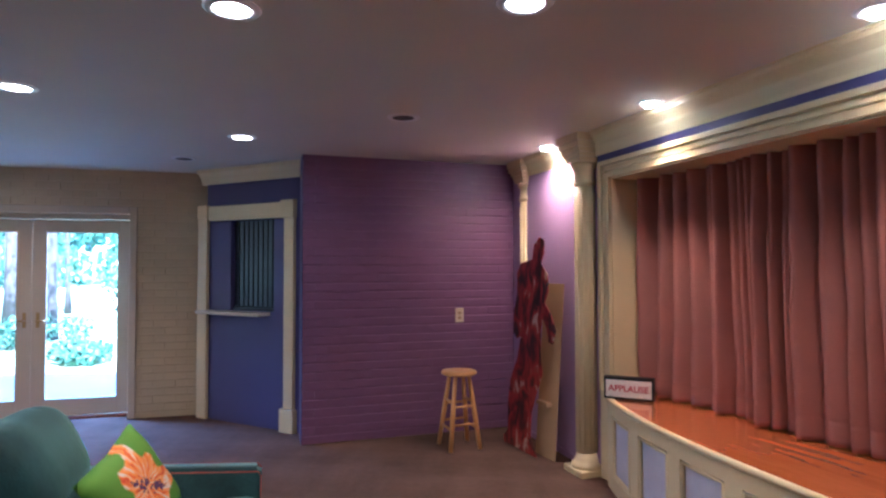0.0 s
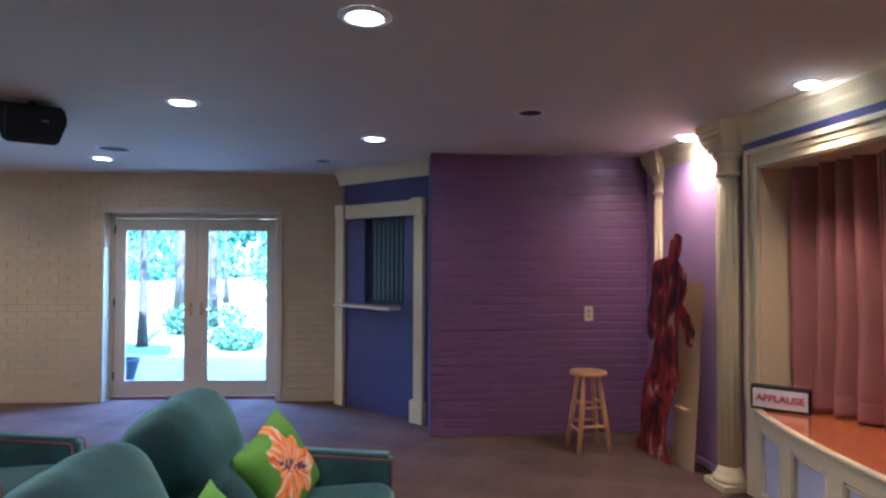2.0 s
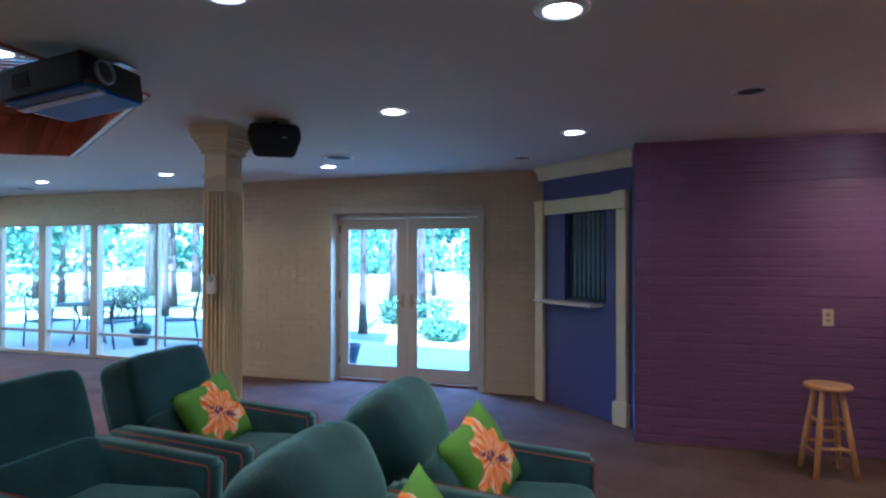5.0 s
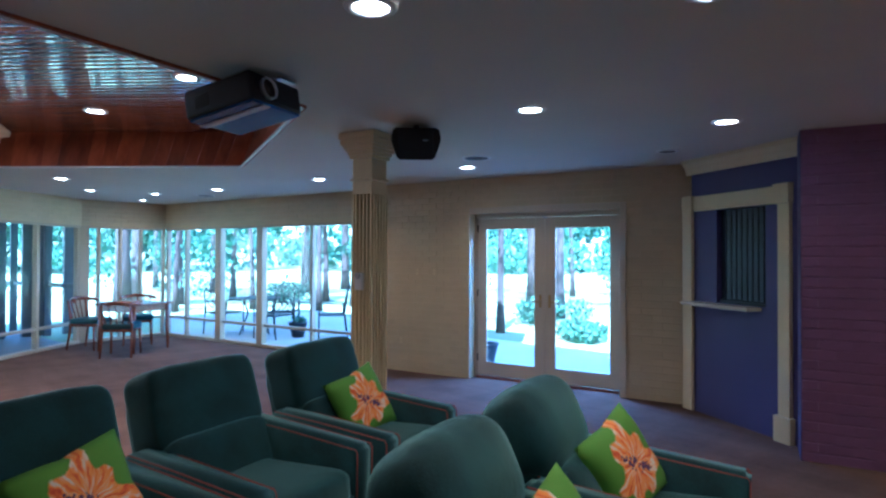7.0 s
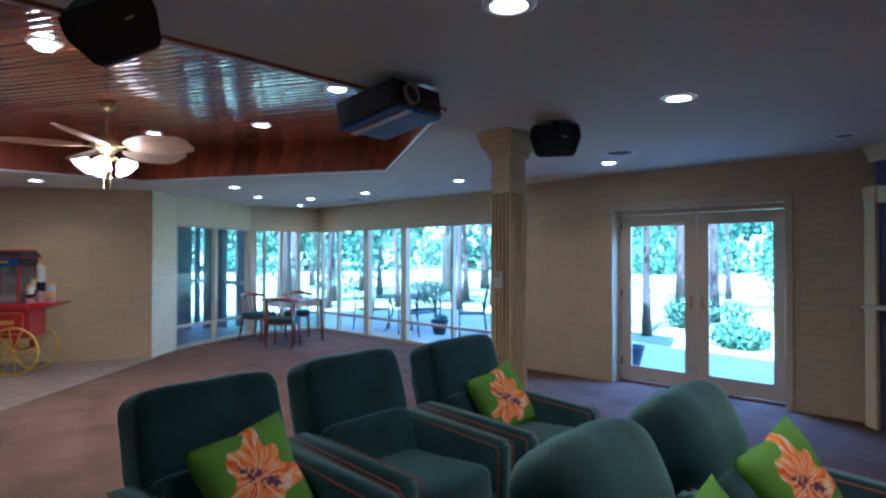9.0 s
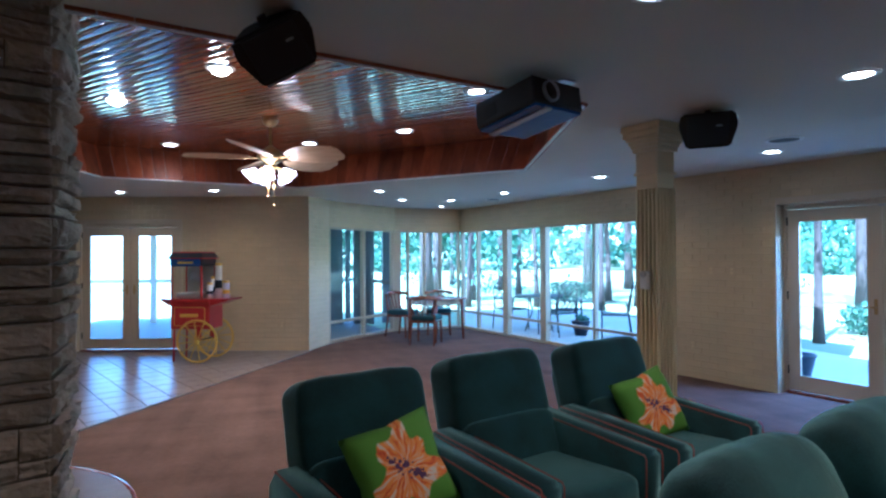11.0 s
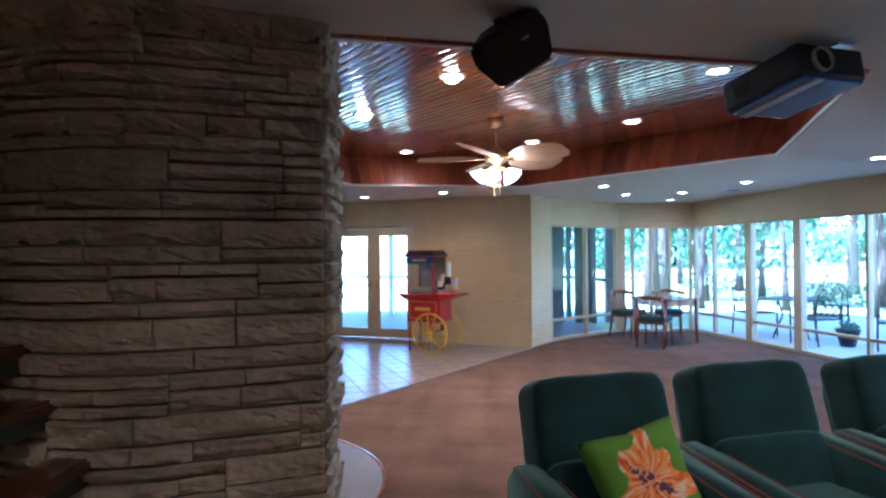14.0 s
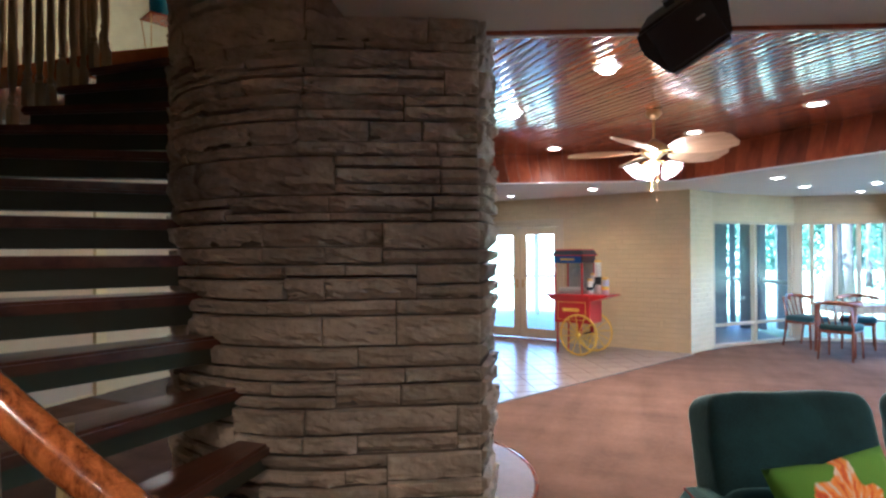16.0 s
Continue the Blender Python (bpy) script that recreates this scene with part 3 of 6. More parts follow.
tagged(end, "blue-purple painted end of the brick wall", "wall", kind="structure")

# stage wall: lilac piece, proscenium, back of the stage
lil = part("wall_stage", B(((-0.3, 0.0, 0), (1.26, 0.2, CEIL))), M_LILAC)
lil.matrix_world = STAGE
tagged(lil, "smooth lilac wall beside the stage", "wall", kind="structure")
S0, S1, SHEAD, STOP = 1.43, 5.6, 2.10, 0.62
bm = B(((1.27, -0.02, 0), (S0, 0.10, SHEAD)), ((1.27, -0.02, SHEAD), (6.1, 0.10, CEIL)), ((S1, -0.02, 0), (6.1, 0.10, SHEAD)))
pro = part("wall_proscenium", bm, M_TRIM)
pro.matrix_world = STAGE
tagged(pro, "cream panelled wall round the stage opening", "wall", kind="structure")
bm = bmesh.new()
for k, (w0, w1, d) in enumerate(((0.0, 0.035, 0.03), (0.05, 0.075, 0.018), (0.09, 0.125, 0.026))):
    box(bm, (S0 - 0.135 + w0, -0.02 - d, STOP), (S0 - 0.135 + w1, -0.019, SHEAD + 0.135 - w0), bevel=0.006, seg=2)
    box(bm, (S0 - 0.135 + w1, -0.02 - d, SHEAD + 0.135 - w1), (S1 + 0.135, -0.019, SHEAD + 0.135 - w0), bevel=0.006, seg=2)
tr = part("trim_stage_opening", bm, M_TRIM)
tr.matrix_world = STAGE
tagged(tr, "ribbed cream casing round the stage opening", "trim", kind="structure")
band = part("trim_purple_band", B(((1.27, -0.028, SHEAD + 0.137), (6.1, -0.019, SHEAD + 0.185))), M_BLUE_PURPLE)
band.matrix_world = STAGE
tagged(band, "blue-purple painted stripe under the crown moulding", "trim", kind="structure")
crown("trim_stage_crown", STAGE @ Matrix.Translation((0, -0.02, 0)), 1.22, 6.1, 0.10, 0.165)
crown("trim_lilac_crown", STAGE, 0.06, 1.02, 0.09, 0.15)
jamb = part("wall_stage_reveal", B(((S0 - 0.02, 0.10, 0), (S0, 0.30, CEIL)), ((S0, 0.10, SHEAD), (S1, 0.30, SHEAD + 0.02)), ((S0 - 0.3, 0.9, 0), (S1 + 0.3, 1.0, CEIL)),
                                   ((S0 - 0.3, 0.30, 0), (S0 - 0.28, 0.9, CEIL)), ((S1 + 0.28, 0.30, 0), (S1 + 0.3, 0.9, CEIL)), ((S0 - 0.3, 0.30, CEIL - 0.02), (S1 + 0.3, 0.9, CEIL))), M_TRIM)
jamb.matrix_world = STAGE
tagged(jamb, "cream reveal and back of the stage box", "wall", kind="structure")
base = part("baseboard", B(((0.1, -0.015, 0), (1.0, -0.001, 0.05)), bevel=0.003), M_LILAC)
base.matrix_world = STAGE
tagged(base, "low lilac baseboard", "trim", kind="structure")

# popcorn wall, pier and window walls
mpop, lpop = plan_frame(POP_B, PIER_A)
q = mpop.inverted() @ Vector((-10.29, -3.06, 0))
G0, G1 = q.x, q.x + 1.60
FD2 = [(G0, G1, -0.1, 2.02)]
wall("wall_west", POP_B, PIER_A, M_CREAM_BRICK, "cream painted brick wall with glazed porch doors", FD2, 0.25)
tagged(joined_bricks("brick_face", mpop, lpop, M_CREAM_BRICK, FD2), "cream painted bricks in running bond", "brick", kind="stuff")
french_doors("door_2", mpop @ Matrix.Translation((G0 + 0.02, 0.10, 0)), G1 - G0 - 0.04, 1.97, "pair of closed cream glazed porch doors")
tr = part("trim_porch_door_casing", B(((G0 - 0.07, -0.02, 0), (G0, 0.0, 2.09)), ((G1, -0.02, 0), (G1 + 0.07, 0.0, 2.09)), ((G0, -0.02, 2.02), (G1, 0.0, 2.09)), bevel=0.004), M_WHITE_TRIM)
tr.matrix_world = mpop
tagged(tr, "cream casing round the porch doors", "trim", kind="structure")
mpi, lpi = plan_frame(PIER_A, PIER_B)
wall("wall_pier", PIER_A, PIER_B, M_CREAM_BRICK, "cream painted brick pier beside the sliding doors", (), 0.2)
tagged(joined_bricks("brick_face", mpi, lpi, M_CREAM_BRICK), "cream painted bricks in running bond", "brick", kind="stuff")
for nm, a, b in (("wall_slider_header", PIER_B, MID_A), ("wall_bay_header", MID_A, WIN_A), ("wall_window_header", WIN_A, WIN_B)):
    m, L = plan_frame(a, b)
    ob = part(nm, B(((0, 0, 2.0), (L, 0.2, CEIL))), M_CREAM_BRICK)
    ob.matrix_world = m
    tagged(ob, "cream painted brick band over the windows", "wall", kind="structure")
    tagged(joined_bricks("brick_face", m, L, M_CREAM_BRICK, z0=2.003), "cream painted bricks over the windows", "brick", kind="stuff")


def window_run(name, a, b, stops, label, transom=0.33, post=0.05, wide=()):
    """Floor-to-head windows: frame posts at the stops, a low transom bar and panes."""
    m, L = plan_frame(a, b)
    ob = thing(name, m, label, "window")
    tagged(ob, kind="structure")
    part("window_sill", B(((0, 0.0, 0.0), (L, 0.10, 0.05)), bevel=0.004), M_FRAME, ob)
    part("window_head", B(((0, 0.0, 1.965), (L, 0.10, 2.0)), bevel=0.003), M_FRAME, ob)
    for i, s in enumerate(stops):
        w = 0.14 if i in wide else post
        part("post", B(((s - w / 2, -0.02 if i in wide else 0.01, 0.05), (s + w / 2, 0.09, 1.965)), bevel=0.004), M_FRAME, ob)
    for i, (s, e) in enumerate(zip(stops, stops[1:])):
        ws_, we = (0.07 if i in wide else post / 2), (0.07 if i + 1 in wide else post / 2)
        part("transom", B(((s + ws_, 0.02, transom), (e - we, 0.08, transom + 0.045)), bevel=0.003), M_FRAME, ob)
        for z0, z1 in ((0.05, transom), (transom + 0.045, 1.965)):
            g = part("pane", B(((s + ws_, 0.045, z0), (e - we, 0.053, z1))), M_GLASS, ob)
            g.visible_shadow = False
    return ob


def along(a, b, pts):
    m, L = plan_frame(a, b)
    i = m.inverted()
    return [max(0.025, min(L - 0.025, (i @ Vector((x, y, 0))).x)) for x, y in pts]


_, LW = plan_frame(WIN_A, WIN_B)
window_run("window_1", WIN_A, WIN_B, [0.03] + along(WIN_A, WIN_B, [(-10.98, 3.83), (-10.07, 4.10), (-9.06, 4.39), (-7.96, 4.70)]) + [LW - 0.6], "run of tall cream-framed garden windows", wide=(2, 3))
_, LM = plan_frame(MID_A, WIN_A)
window_run("window_2", MID_A, WIN_A, [0.05, 0.28, 0.63, 0.98, LM - 0.03], "narrow tall bay windows with cream frames", wide=(0,))
_, LS = plan_frame(PIER_B, MID_A)
window_run("window_3", PIER_B, MID_A, [0.03, LS * 0.51, LS - 0.03], "wide sliding glass panels facing the dark porch", post=0.06)

# plain walls that close the place behind the camera and round the stairwell
# wall_upper_stone is a filler added to stop sky light leaking in
for nm, a, b, z0, z1, mt, lb in (("wall_back", (3.1, 7.1), (3.1, -5.9), 0, 5.4, M_CREAM_WALL, "plain cream wall closing the room"),
                                 ("wall_stage_back", (-2.5, 7.1), (3.1, 7.1), 0, CEIL, M_CREAM_WALL, "plain cream wall behind the stage"),
                                 ("wall_south", (3.1, -5.75), (-11.3, -5.75), 0, 2.72, M_CREAM_WALL, "plain cream wall behind the open stairs"),
                                 ("wall_upper_south", (3.1, -5.75), (-6.6, -5.75), 2.72, 5.4, M_UPPER, "pale grey-green upstairs wall"),
                                 ("wall_upper_west", (-6.6, -5.75), (-6.6, -2.2), 2.97, 5.4, M_UPPER, "pale grey-green upstairs wall"),
                                 ("wall_upper_north", (-6.6, -2.3), (-3.1, -2.3), 2.97, 5.4, M_UPPER, "pale grey-green upstairs wall"),
                                 ("wall_upper_stone", (-3.1, -2.3), (-2.0, -1.0), 3.0, 5.4, M_UPPER, "pale grey-green filler wall over the stone, added to keep sky light out"),
                                 ("wall_stairwell", (-2.0, -1.0), (3.1, -1.0), 2.46, 5.4, M_UPPER, "pale grey-green stairwell wall")):
    m, L = plan_frame(a, b)
    ob = part(nm, B(((0, 0, z0), (L, 0.12, z1))), mt)
    ob.matrix_world = m
    tagged(ob, lb, "wall", kind="structure")
bm = B(((-6.8, -5.95, 5.4), (3.3, -0.85, 5.5)))
tagged(part("ceiling_stairwell", bm, M_CEIL), "plain white stairwell ceiling", "ceiling", kind="structure")

# ---- things ----
FACE = 20.5


def cushion(dx, dy, dz, p, m):
    """A boxy stuffed back with creases that run in from its edges."""
    bm = puff(bmesh.new(), (dx, dy, dz), None, p, 24)
    for v in bm.verts:
        c = v.co
        edge = max(abs(c.y) / (dy / 2), abs(c.z) / (dz / 2)) ** 3
        w = noise.noise(Vector((c.x * 8, c.y * 18 + dz, c.z * 5))) * 0.012 * edge + noise.noise(Vector((c.x * 4, c.y * 4, c.z * 7 + 3))) * 0.010
        c += c.normalized() * w
        if c.x > 0:
            c.x *= 1.0 - 0.18 * max(0.0, c.z / (dz / 2)) ** 2
    bmesh.ops.transform(bm, matrix=m, verts=bm.verts[:])
    return bm


def recliner(soft=0.42, lean_by=-17, thick=0.25):
    """Faces +x; origin on the floor under the middle."""
    ch = thing("recliner", pose(0, 0, 0), "dark teal velvet reclining armchair with coral piping", "armchair", "rows of recliners")
    part("base", B(((-0.34, -0.27, 0.04), (0.40, 0.27, 0.26)), bevel=0.03, seg=2), M_VELVET, ch)
    part("seat", puff(bmesh.new(), (0.74, 0.54, 0.24), pose(0.10, 0, 0.35, 0, -3, 0), 0.3, sag=0.03), M_VELVET, ch, smooth=True)
    # footrest flap under the seat
    part("footrest", B(((0.40, -0.26, 0.06), (0.46, 0.26, 0.36)), bevel=0.025, seg=3), M_VELVET, ch)
    lean = pose(-0.30, 0, 0.60, 0, lean_by, 0)
    part("backrest", puff(bmesh.new(), (0.17, 0.60, 0.60), lean @ pose(-0.05, 0, -0.03), soft - 0.16, sag=0.02), M_VELVET, ch, smooth=True)
    part("lumbar_cushion", puff(bmesh.new(), (0.20, 0.60, 0.38), lean @ pose(0.075, 0, -0.165), soft - 0.14, sag=0.05), M_VELVET, ch, smooth=True)
    head = part("head_cushion", cushion(thick, 0.635, 0.40, soft - 0.14, lean @ pose(0.14 - thick / 2, 0, 0.165)), M_VELVET, ch, smooth=True)
    # seam where the upper cushion tucks in over the lower one
    part("seam", T([lean @ Vector((0.135 - 0.03 * abs(t) ** 3, 0.28 * t, -0.02 + 0.010 * t * t)) for t in [k / 6 - 1 for k in range(13)]], 0.006, 6), M_VELVET, head, smooth=True)
    for s in (-1, 1):
        bm = bmesh.new()
        prism(bm, [(-0.36, 0.05), (0.45, 0.05), (0.46, 0.57), (-0.30, 0.63), (-0.38, 0.55)], -0.065, 0.065, Matrix(((1, 0, 0, 0), (0, 0, 1, s * 0.335), (0, 1, 0, 0), (0, 0, 0, 1))))
        bmesh.ops.bevel(bm, geom=bm.edges[:], offset=0.022, segments=3, affect="EDGES")
        arm = part("armrest", bm, M_VELVET, ch, smooth=True)
        for e in (-1, 1):
            y = s * 0.335 + e * 0.062
            part("piping", T([(-0.30, y, 0.618), (0.0, y, 0.60), (0.445, y, 0.563), (0.456, y, 0.545), (0.452, y, 0.08)], 0.0034, 6), M_PIPING, arm, "coral piping", True)
    return ch


SPOTS = [(-3.19, 2.00), (-2.93, 1.18), (-2.57, 0.42), (-1.53, 2.23), (-1.26, 1.46)]
first = recliner()
fx, fy = math.cos(radians(FACE)), math.sin(radians(FACE))
for i, (x, y) in enumerate(SPOTS):
    m = pose(x + 0.42 * fx, y + 0.42 * fy, 0, 0, 0, FACE)
    if i == 0:
        first.matrix_world = m
    elif i == 3:
        front = recliner(0.72, -27, 0.32)
        front.matrix_world = m
    elif i == 4:
        copy_thing(front, m)
    else:
        copy_thing(first, m)


# green cushions with a loose orange print
def print_material():
    m, nt, b = nodes_of("green_cotton_with_orange_print")
    n, l = nt.nodes.new, nt.links.new
    co = n("ShaderNodeTexCoord")
    sep = n("ShaderNodeSeparateXYZ")
    nz = n("ShaderNodeTexNoise")
    nz.inputs["Scale"].default_value, nz.inputs["Detail"].default_value = 11, 4
    l(co.outputs["Object"], nz.inputs["Vector"])
    mixv = n("ShaderNodeVectorMath")
    mixv.operation = "MULTIPLY_ADD"
    l(nz.outputs["Color"], mixv.inputs[0])
    mixv.inputs[1].default_value = (0, 0.06, 0.06)
    l(co.outputs["Object"], mixv.inputs[2])
    mp = n("ShaderNodeMapping")
    mp.inputs["Location"].default_value = (0, -0.005, -0.042)
    mp.inputs["Rotation"].default_value = (radians(38), 0, 0)
    l(mixv.outputs[0], mp.inputs["Vector"])
    sc = n("ShaderNodeVectorMath")
    sc.operation = "MULTIPLY"
    sc.inputs[1].default_value = (0, 8.4, 6.2)
    l(mp.outputs[0], sc.inputs[0])
    ln = n("ShaderNodeVectorMath")
    ln.operation = "LENGTH"
    l(sc.outputs[0], ln.inputs[0])
    # pointed lobes of uneven length round the middle, streaked outwards
    xyz, ang = n("ShaderNodeSeparateXYZ"), n("ShaderNodeMath")
    ang.operation = "ARCTAN2"
    l(sc.outputs[0], xyz.inputs[0]), l(xyz.outputs[1], ang.inputs[0]), l(xyz.outputs[2], ang.inputs[1])
    total = None
    for freq, phase, amp in ((3.0, 0.6, 0.20), (7.0, 2.1, 0.20), (2.0, 1.0, 0.12)):
        ml, sn, ac = n("ShaderNodeMath"), n("ShaderNodeMath"), n("ShaderNodeMath")
        ml.operation, sn.operation, ac.operation = "MULTIPLY_ADD", "SINE", "MULTIPLY_ADD"
        l(ang.outputs[0], ml.inputs[0])
        ml.inputs[1].default_value, ml.inputs[2].default_value = freq, phase
        l(ml.outputs[0], sn.inputs[0]), l(sn.outputs[0], ac.inputs[0])
        ac.inputs[1].default_value = amp
        if total:
            l(total, ac.inputs[2])
        else:
            ac.inputs[2].default_value = 1.0
        total = ac.outputs[0]
    rad = n("ShaderNodeMath")
    rad.operation = "MULTIPLY"
    l(ln.outputs["Value"], rad.inputs[0]), l(total, rad.inputs[1])
    pol, streak = n("ShaderNodeCombineXYZ"), n("ShaderNodeTexNoise")
    l(ang.outputs[0], pol.inputs[0]), l(ln.outputs["Value"], pol.inputs[1])
    stretch = n("ShaderNodeVectorMath")
    stretch.operation = "MULTIPLY"
    stretch.inputs[1].default_value = (6.5, 1.6, 1)
    l(pol.outputs[0], stretch.inputs[0]), l(stretch.outputs[0], streak.inputs["Vector"])
    streak.inputs["Scale"].default_value, streak.inputs["Detail"].default_value = 1.0, 3
    body = n("ShaderNodeValToRGB")
    e = body.color_ramp.elements
    e[0].position, e[0].color = 0.30, (0.55, 0.05, 0.015, 1)
    e[1].position, e[1].color = 0.62, (0.80, 0.68, 0.58, 1)
    for pos, c in ((0.42, (0.78, 0.17, 0.02, 1)), (0.50, (0.86, 0.33, 0.03, 1)), (0.56, (0.84, 0.38, 0.14, 1))):
        k = e.new(pos)
        k.color = c
    l(streak.outputs["Fac"], body.inputs[0])
    # a violet band of blotches across the middle
    spots, band = n("ShaderNodeTexVoronoi"), n("ShaderNodeMath")
    spots.inputs["Scale"].default_value = 55
    l(co.outputs["Object"], spots.inputs["Vector"])
    band.operation = "MULTIPLY_ADD"
    wide = n("ShaderNodeMath")
    wide.operation = "ABSOLUTE"
    l(xyz.outputs[2], wide.inputs[0]), l(wide.outputs[0], band.inputs[0])
    band.inputs[1].default_value = 2.6
    l(spots.outputs["Distance"], band.inputs[2])
    inb, mixb = n("ShaderNodeMath"), n("ShaderNodeMix")
    inb.operation = "LESS_THAN"
    inb.inputs[1].default_value = 0.72
    l(band.outputs[0], inb.inputs[0])
    near, both = n("ShaderNodeMath"), n("ShaderNodeMath")
    near.operation, both.operation = "LESS_THAN", "MULTIPLY"
    near.inputs[1].default_value = 0.62
    l(rad.outputs[0], near.inputs[0]), l(near.outputs[0], both.inputs[0]), l(inb.outputs[0], both.inputs[1])
    mixb.data_type = "RGBA"
    mixb.inputs[7].default_value = (0.12, 0.05, 0.14, 1)
    l(both.outputs[0], mixb.inputs[0]), l(body.outputs[0], mixb.inputs[6])
    outer, cloth = n("ShaderNodeMapRange"), n("ShaderNodeMix")
    outer.inputs["From Min"].default_value, outer.inputs["From Max"].default_value = 0.92, 0.96
    l(rad.outputs[0], outer.inputs["Value"])
    cloth.data_type = "RGBA"
    cloth.inputs[7].default_value = (0.13, 0.30, 0.02, 1)
    l(outer.outputs[0], cloth.inputs[0]), l(mixb.outputs[2], cloth.inputs[6]), l(cloth.outputs[2], b.inputs["Base Color"])
    b.inputs["Roughness"].default_value = 0.8
    wv = n("ShaderNodeTexNoise")
    wv.inputs["Scale"].default_value = 400
    bp = n("ShaderNodeBump")
    bp.inputs["Strength"].default_value, bp.inputs["Distance"].default_value = 0.3, 0.001
    l(co.outputs["Object"], wv.inputs["Vector"]), l(wv.outputs["Fac"], bp.inputs["Height"]), l(bp.outputs[0], b.inputs["Normal"])
    return m


M_PRINT = print_material()
M_GREEN = paint("lime_green_cotton", (0.13, 0.30, 0.02), 0.8, 4, 0.1, 0.3, 300)


def throw_pillow(m):
    """A square cushion with pinched corners; the print faces +x."""
    bm = bmesh.new()
    N, S = 14, 0.405
    for side in (1, -1):
        g = []
        for i in range(N + 1):
            row = []
            for j in range(N + 1):
                a, b = -1 + 2 * i / N, -1 + 2 * j / N
                k = 1 - 0.10 * (1 - (abs(a) * abs(b)) ** 0.7) * max(abs(a), abs(b)) ** 2
                h = 0.075 * max(0.0, (1 - a ** 4)) ** 0.6 * max(0.0, (1 - b ** 4)) ** 0.6
                h += 0.006 * noise.noise(Vector((a * 3, b * 3, side)))  * (1 - max(abs(a), abs(b)))
                row.append(bm.verts.new((side * h, a * k * S / 2, b * k * S / 2)))
            g.append(row)
        for i in range(N):
            for j in range(N):
                f = bm.faces.new((g[i][j], g[i + 1][j], g[i + 1][j + 1], g[i][j + 1]))
                f.material_index = 0 if side == 1 else 1
    bmesh.ops.remove_doubles(bm, verts=bm.verts[:], dist=1e-4)
    ob = part("throw_pillow", bm, [M_PRINT, M_GREEN], smooth=True)
    ob.matrix_world = m
    return tagged(ob, "lime green throw pillow with an orange and white print", "pillow", "pillows on the recliners")


def on_chair(i, x, y, z, *turn):
    sx, sy = SPOTS[i]
    return pose(sx + 0.42 * fx, sy + 0.42 * fy, 0, 0, 0, FACE) @ pose(x, y, z, *turn)


throw_pillow(on_chair(0, -0.02, 0.05, 0.60, 14, -24, -14))
throw_pillow(on_chair(2, 0.0, 0.02, 0.62, 14, -24, -10))
throw_pillow(on_chair(3, -0.03, 0.06, 0.60, 20, -24, -25))
throw_pillow(on_chair(4, -0.04, 0.04, 0.58, 20, -24, -20))


# ceiling can lights
def can_light(x, y, z, lit, label, bulb=M_LAMP, r=0.085, drop=0.0):
    ob = thing("can_light", pose(x, y, z), label, "ceiling light", "recessed ceiling lights")
    part("trim_ring", lathe(bmesh.new(), [(r - 0.018, -0.001), (r - 0.012, -0.010), (r + 0.012, -0.009), (r + 0.02, -0.001)], 28, cap=False), M_WHITE, ob, smooth=True)
    if lit:
        part("bulb", lathe(bmesh.new(), [(0.0, -0.006 - drop), (r * 0.55, -0.005 - drop * 0.7), (r - 0.014, -0.003)], 24), bulb, ob, "glowing warm white lens", True)
    else:
        part("dark_cone", lathe(bmesh.new(), [(0.0, -0.003), (r - 0.02, -0.004), (r - 0.014, -0.006)], 24), M_BLACK, ob, "unlit dark interior")
    return ob


for x, y in ROOM_LAMPS:
    can_light(x, y, CEIL, True, "white round recessed ceiling light, lit")
    downlight(x, y, CEIL - 0.03, 0.22 if (x, y) == (-1.55, 4.36) else 0.65)
# added ceiling lights, there only to lift the stone and stairs
for x, y, watts in ADDED_LAMPS:
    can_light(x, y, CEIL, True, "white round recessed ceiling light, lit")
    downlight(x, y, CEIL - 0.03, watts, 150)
for i, (x, y) in enumerate(TRAY_LAMPS):
    can_light(x, y, TRAY_TOP, True, "white round recessed light in the wooden ceiling, lit", drop=0.05 if i < 2 else 0.0, bulb=M_FLOOD if i < 2 else M_LAMP)
    downlight(x, y, TRAY_TOP - 0.08, 1.2, 95)
# lamp added out of view to brighten the upstairs wall
can_light(-4.7, -3.9, 5.4, True, "white round recessed ceiling light added out of view over the landing, lit")
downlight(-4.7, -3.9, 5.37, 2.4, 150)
for i, (x, y) in enumerate(STAGE_LAMPS):
    can_light(x, y, CEIL, True, "white recessed flood lamp by the stage, lit", drop=0.03, bulb=M_LAMP, r=0.062)
    downlight(x, y, CEIL - 0.07, (0.45, 1.2, 0.27)[i], 150 if i == 1 else 92, 23.0, 0.0 if i == 1 else -5.0)
for x, y, r in ((-0.29, 3.86, 0.085), (-2.40, 5.16, 0.085)):
    can_light(x, y, CEIL, False, "white round recessed ceiling light, unlit and dark", r=r)
can_light(-3.82, 4.16, CEIL, False, "round white ceiling vent with a dark grille", r=0.13)
can_light(-9.28, 3.56, CEIL, False, "round white ceiling vent with a dark grille", r=0.13)


# stage
def stage_edge(k=40):
    pts = []
    for i in range(k + 1):
        s = 1.42 + (5.75 - 1.42) * i / k
        w = (s - 3.58) / 2.17
        pts.append((s, -(0.04 + 0.30 * (1 - abs(w) ** 3))))
    return pts


st = thing("stage", STAGE, "low curved stage with an orange wooden deck and cream panelled front", "stage")
edge = stage_edge()
bm = bmesh.new()
prism(bm, [(s, y - 0.025) for s, y in edge] + [(5.75, 0.9), (1.56, 0.9)], STOP - 0.03, STOP)
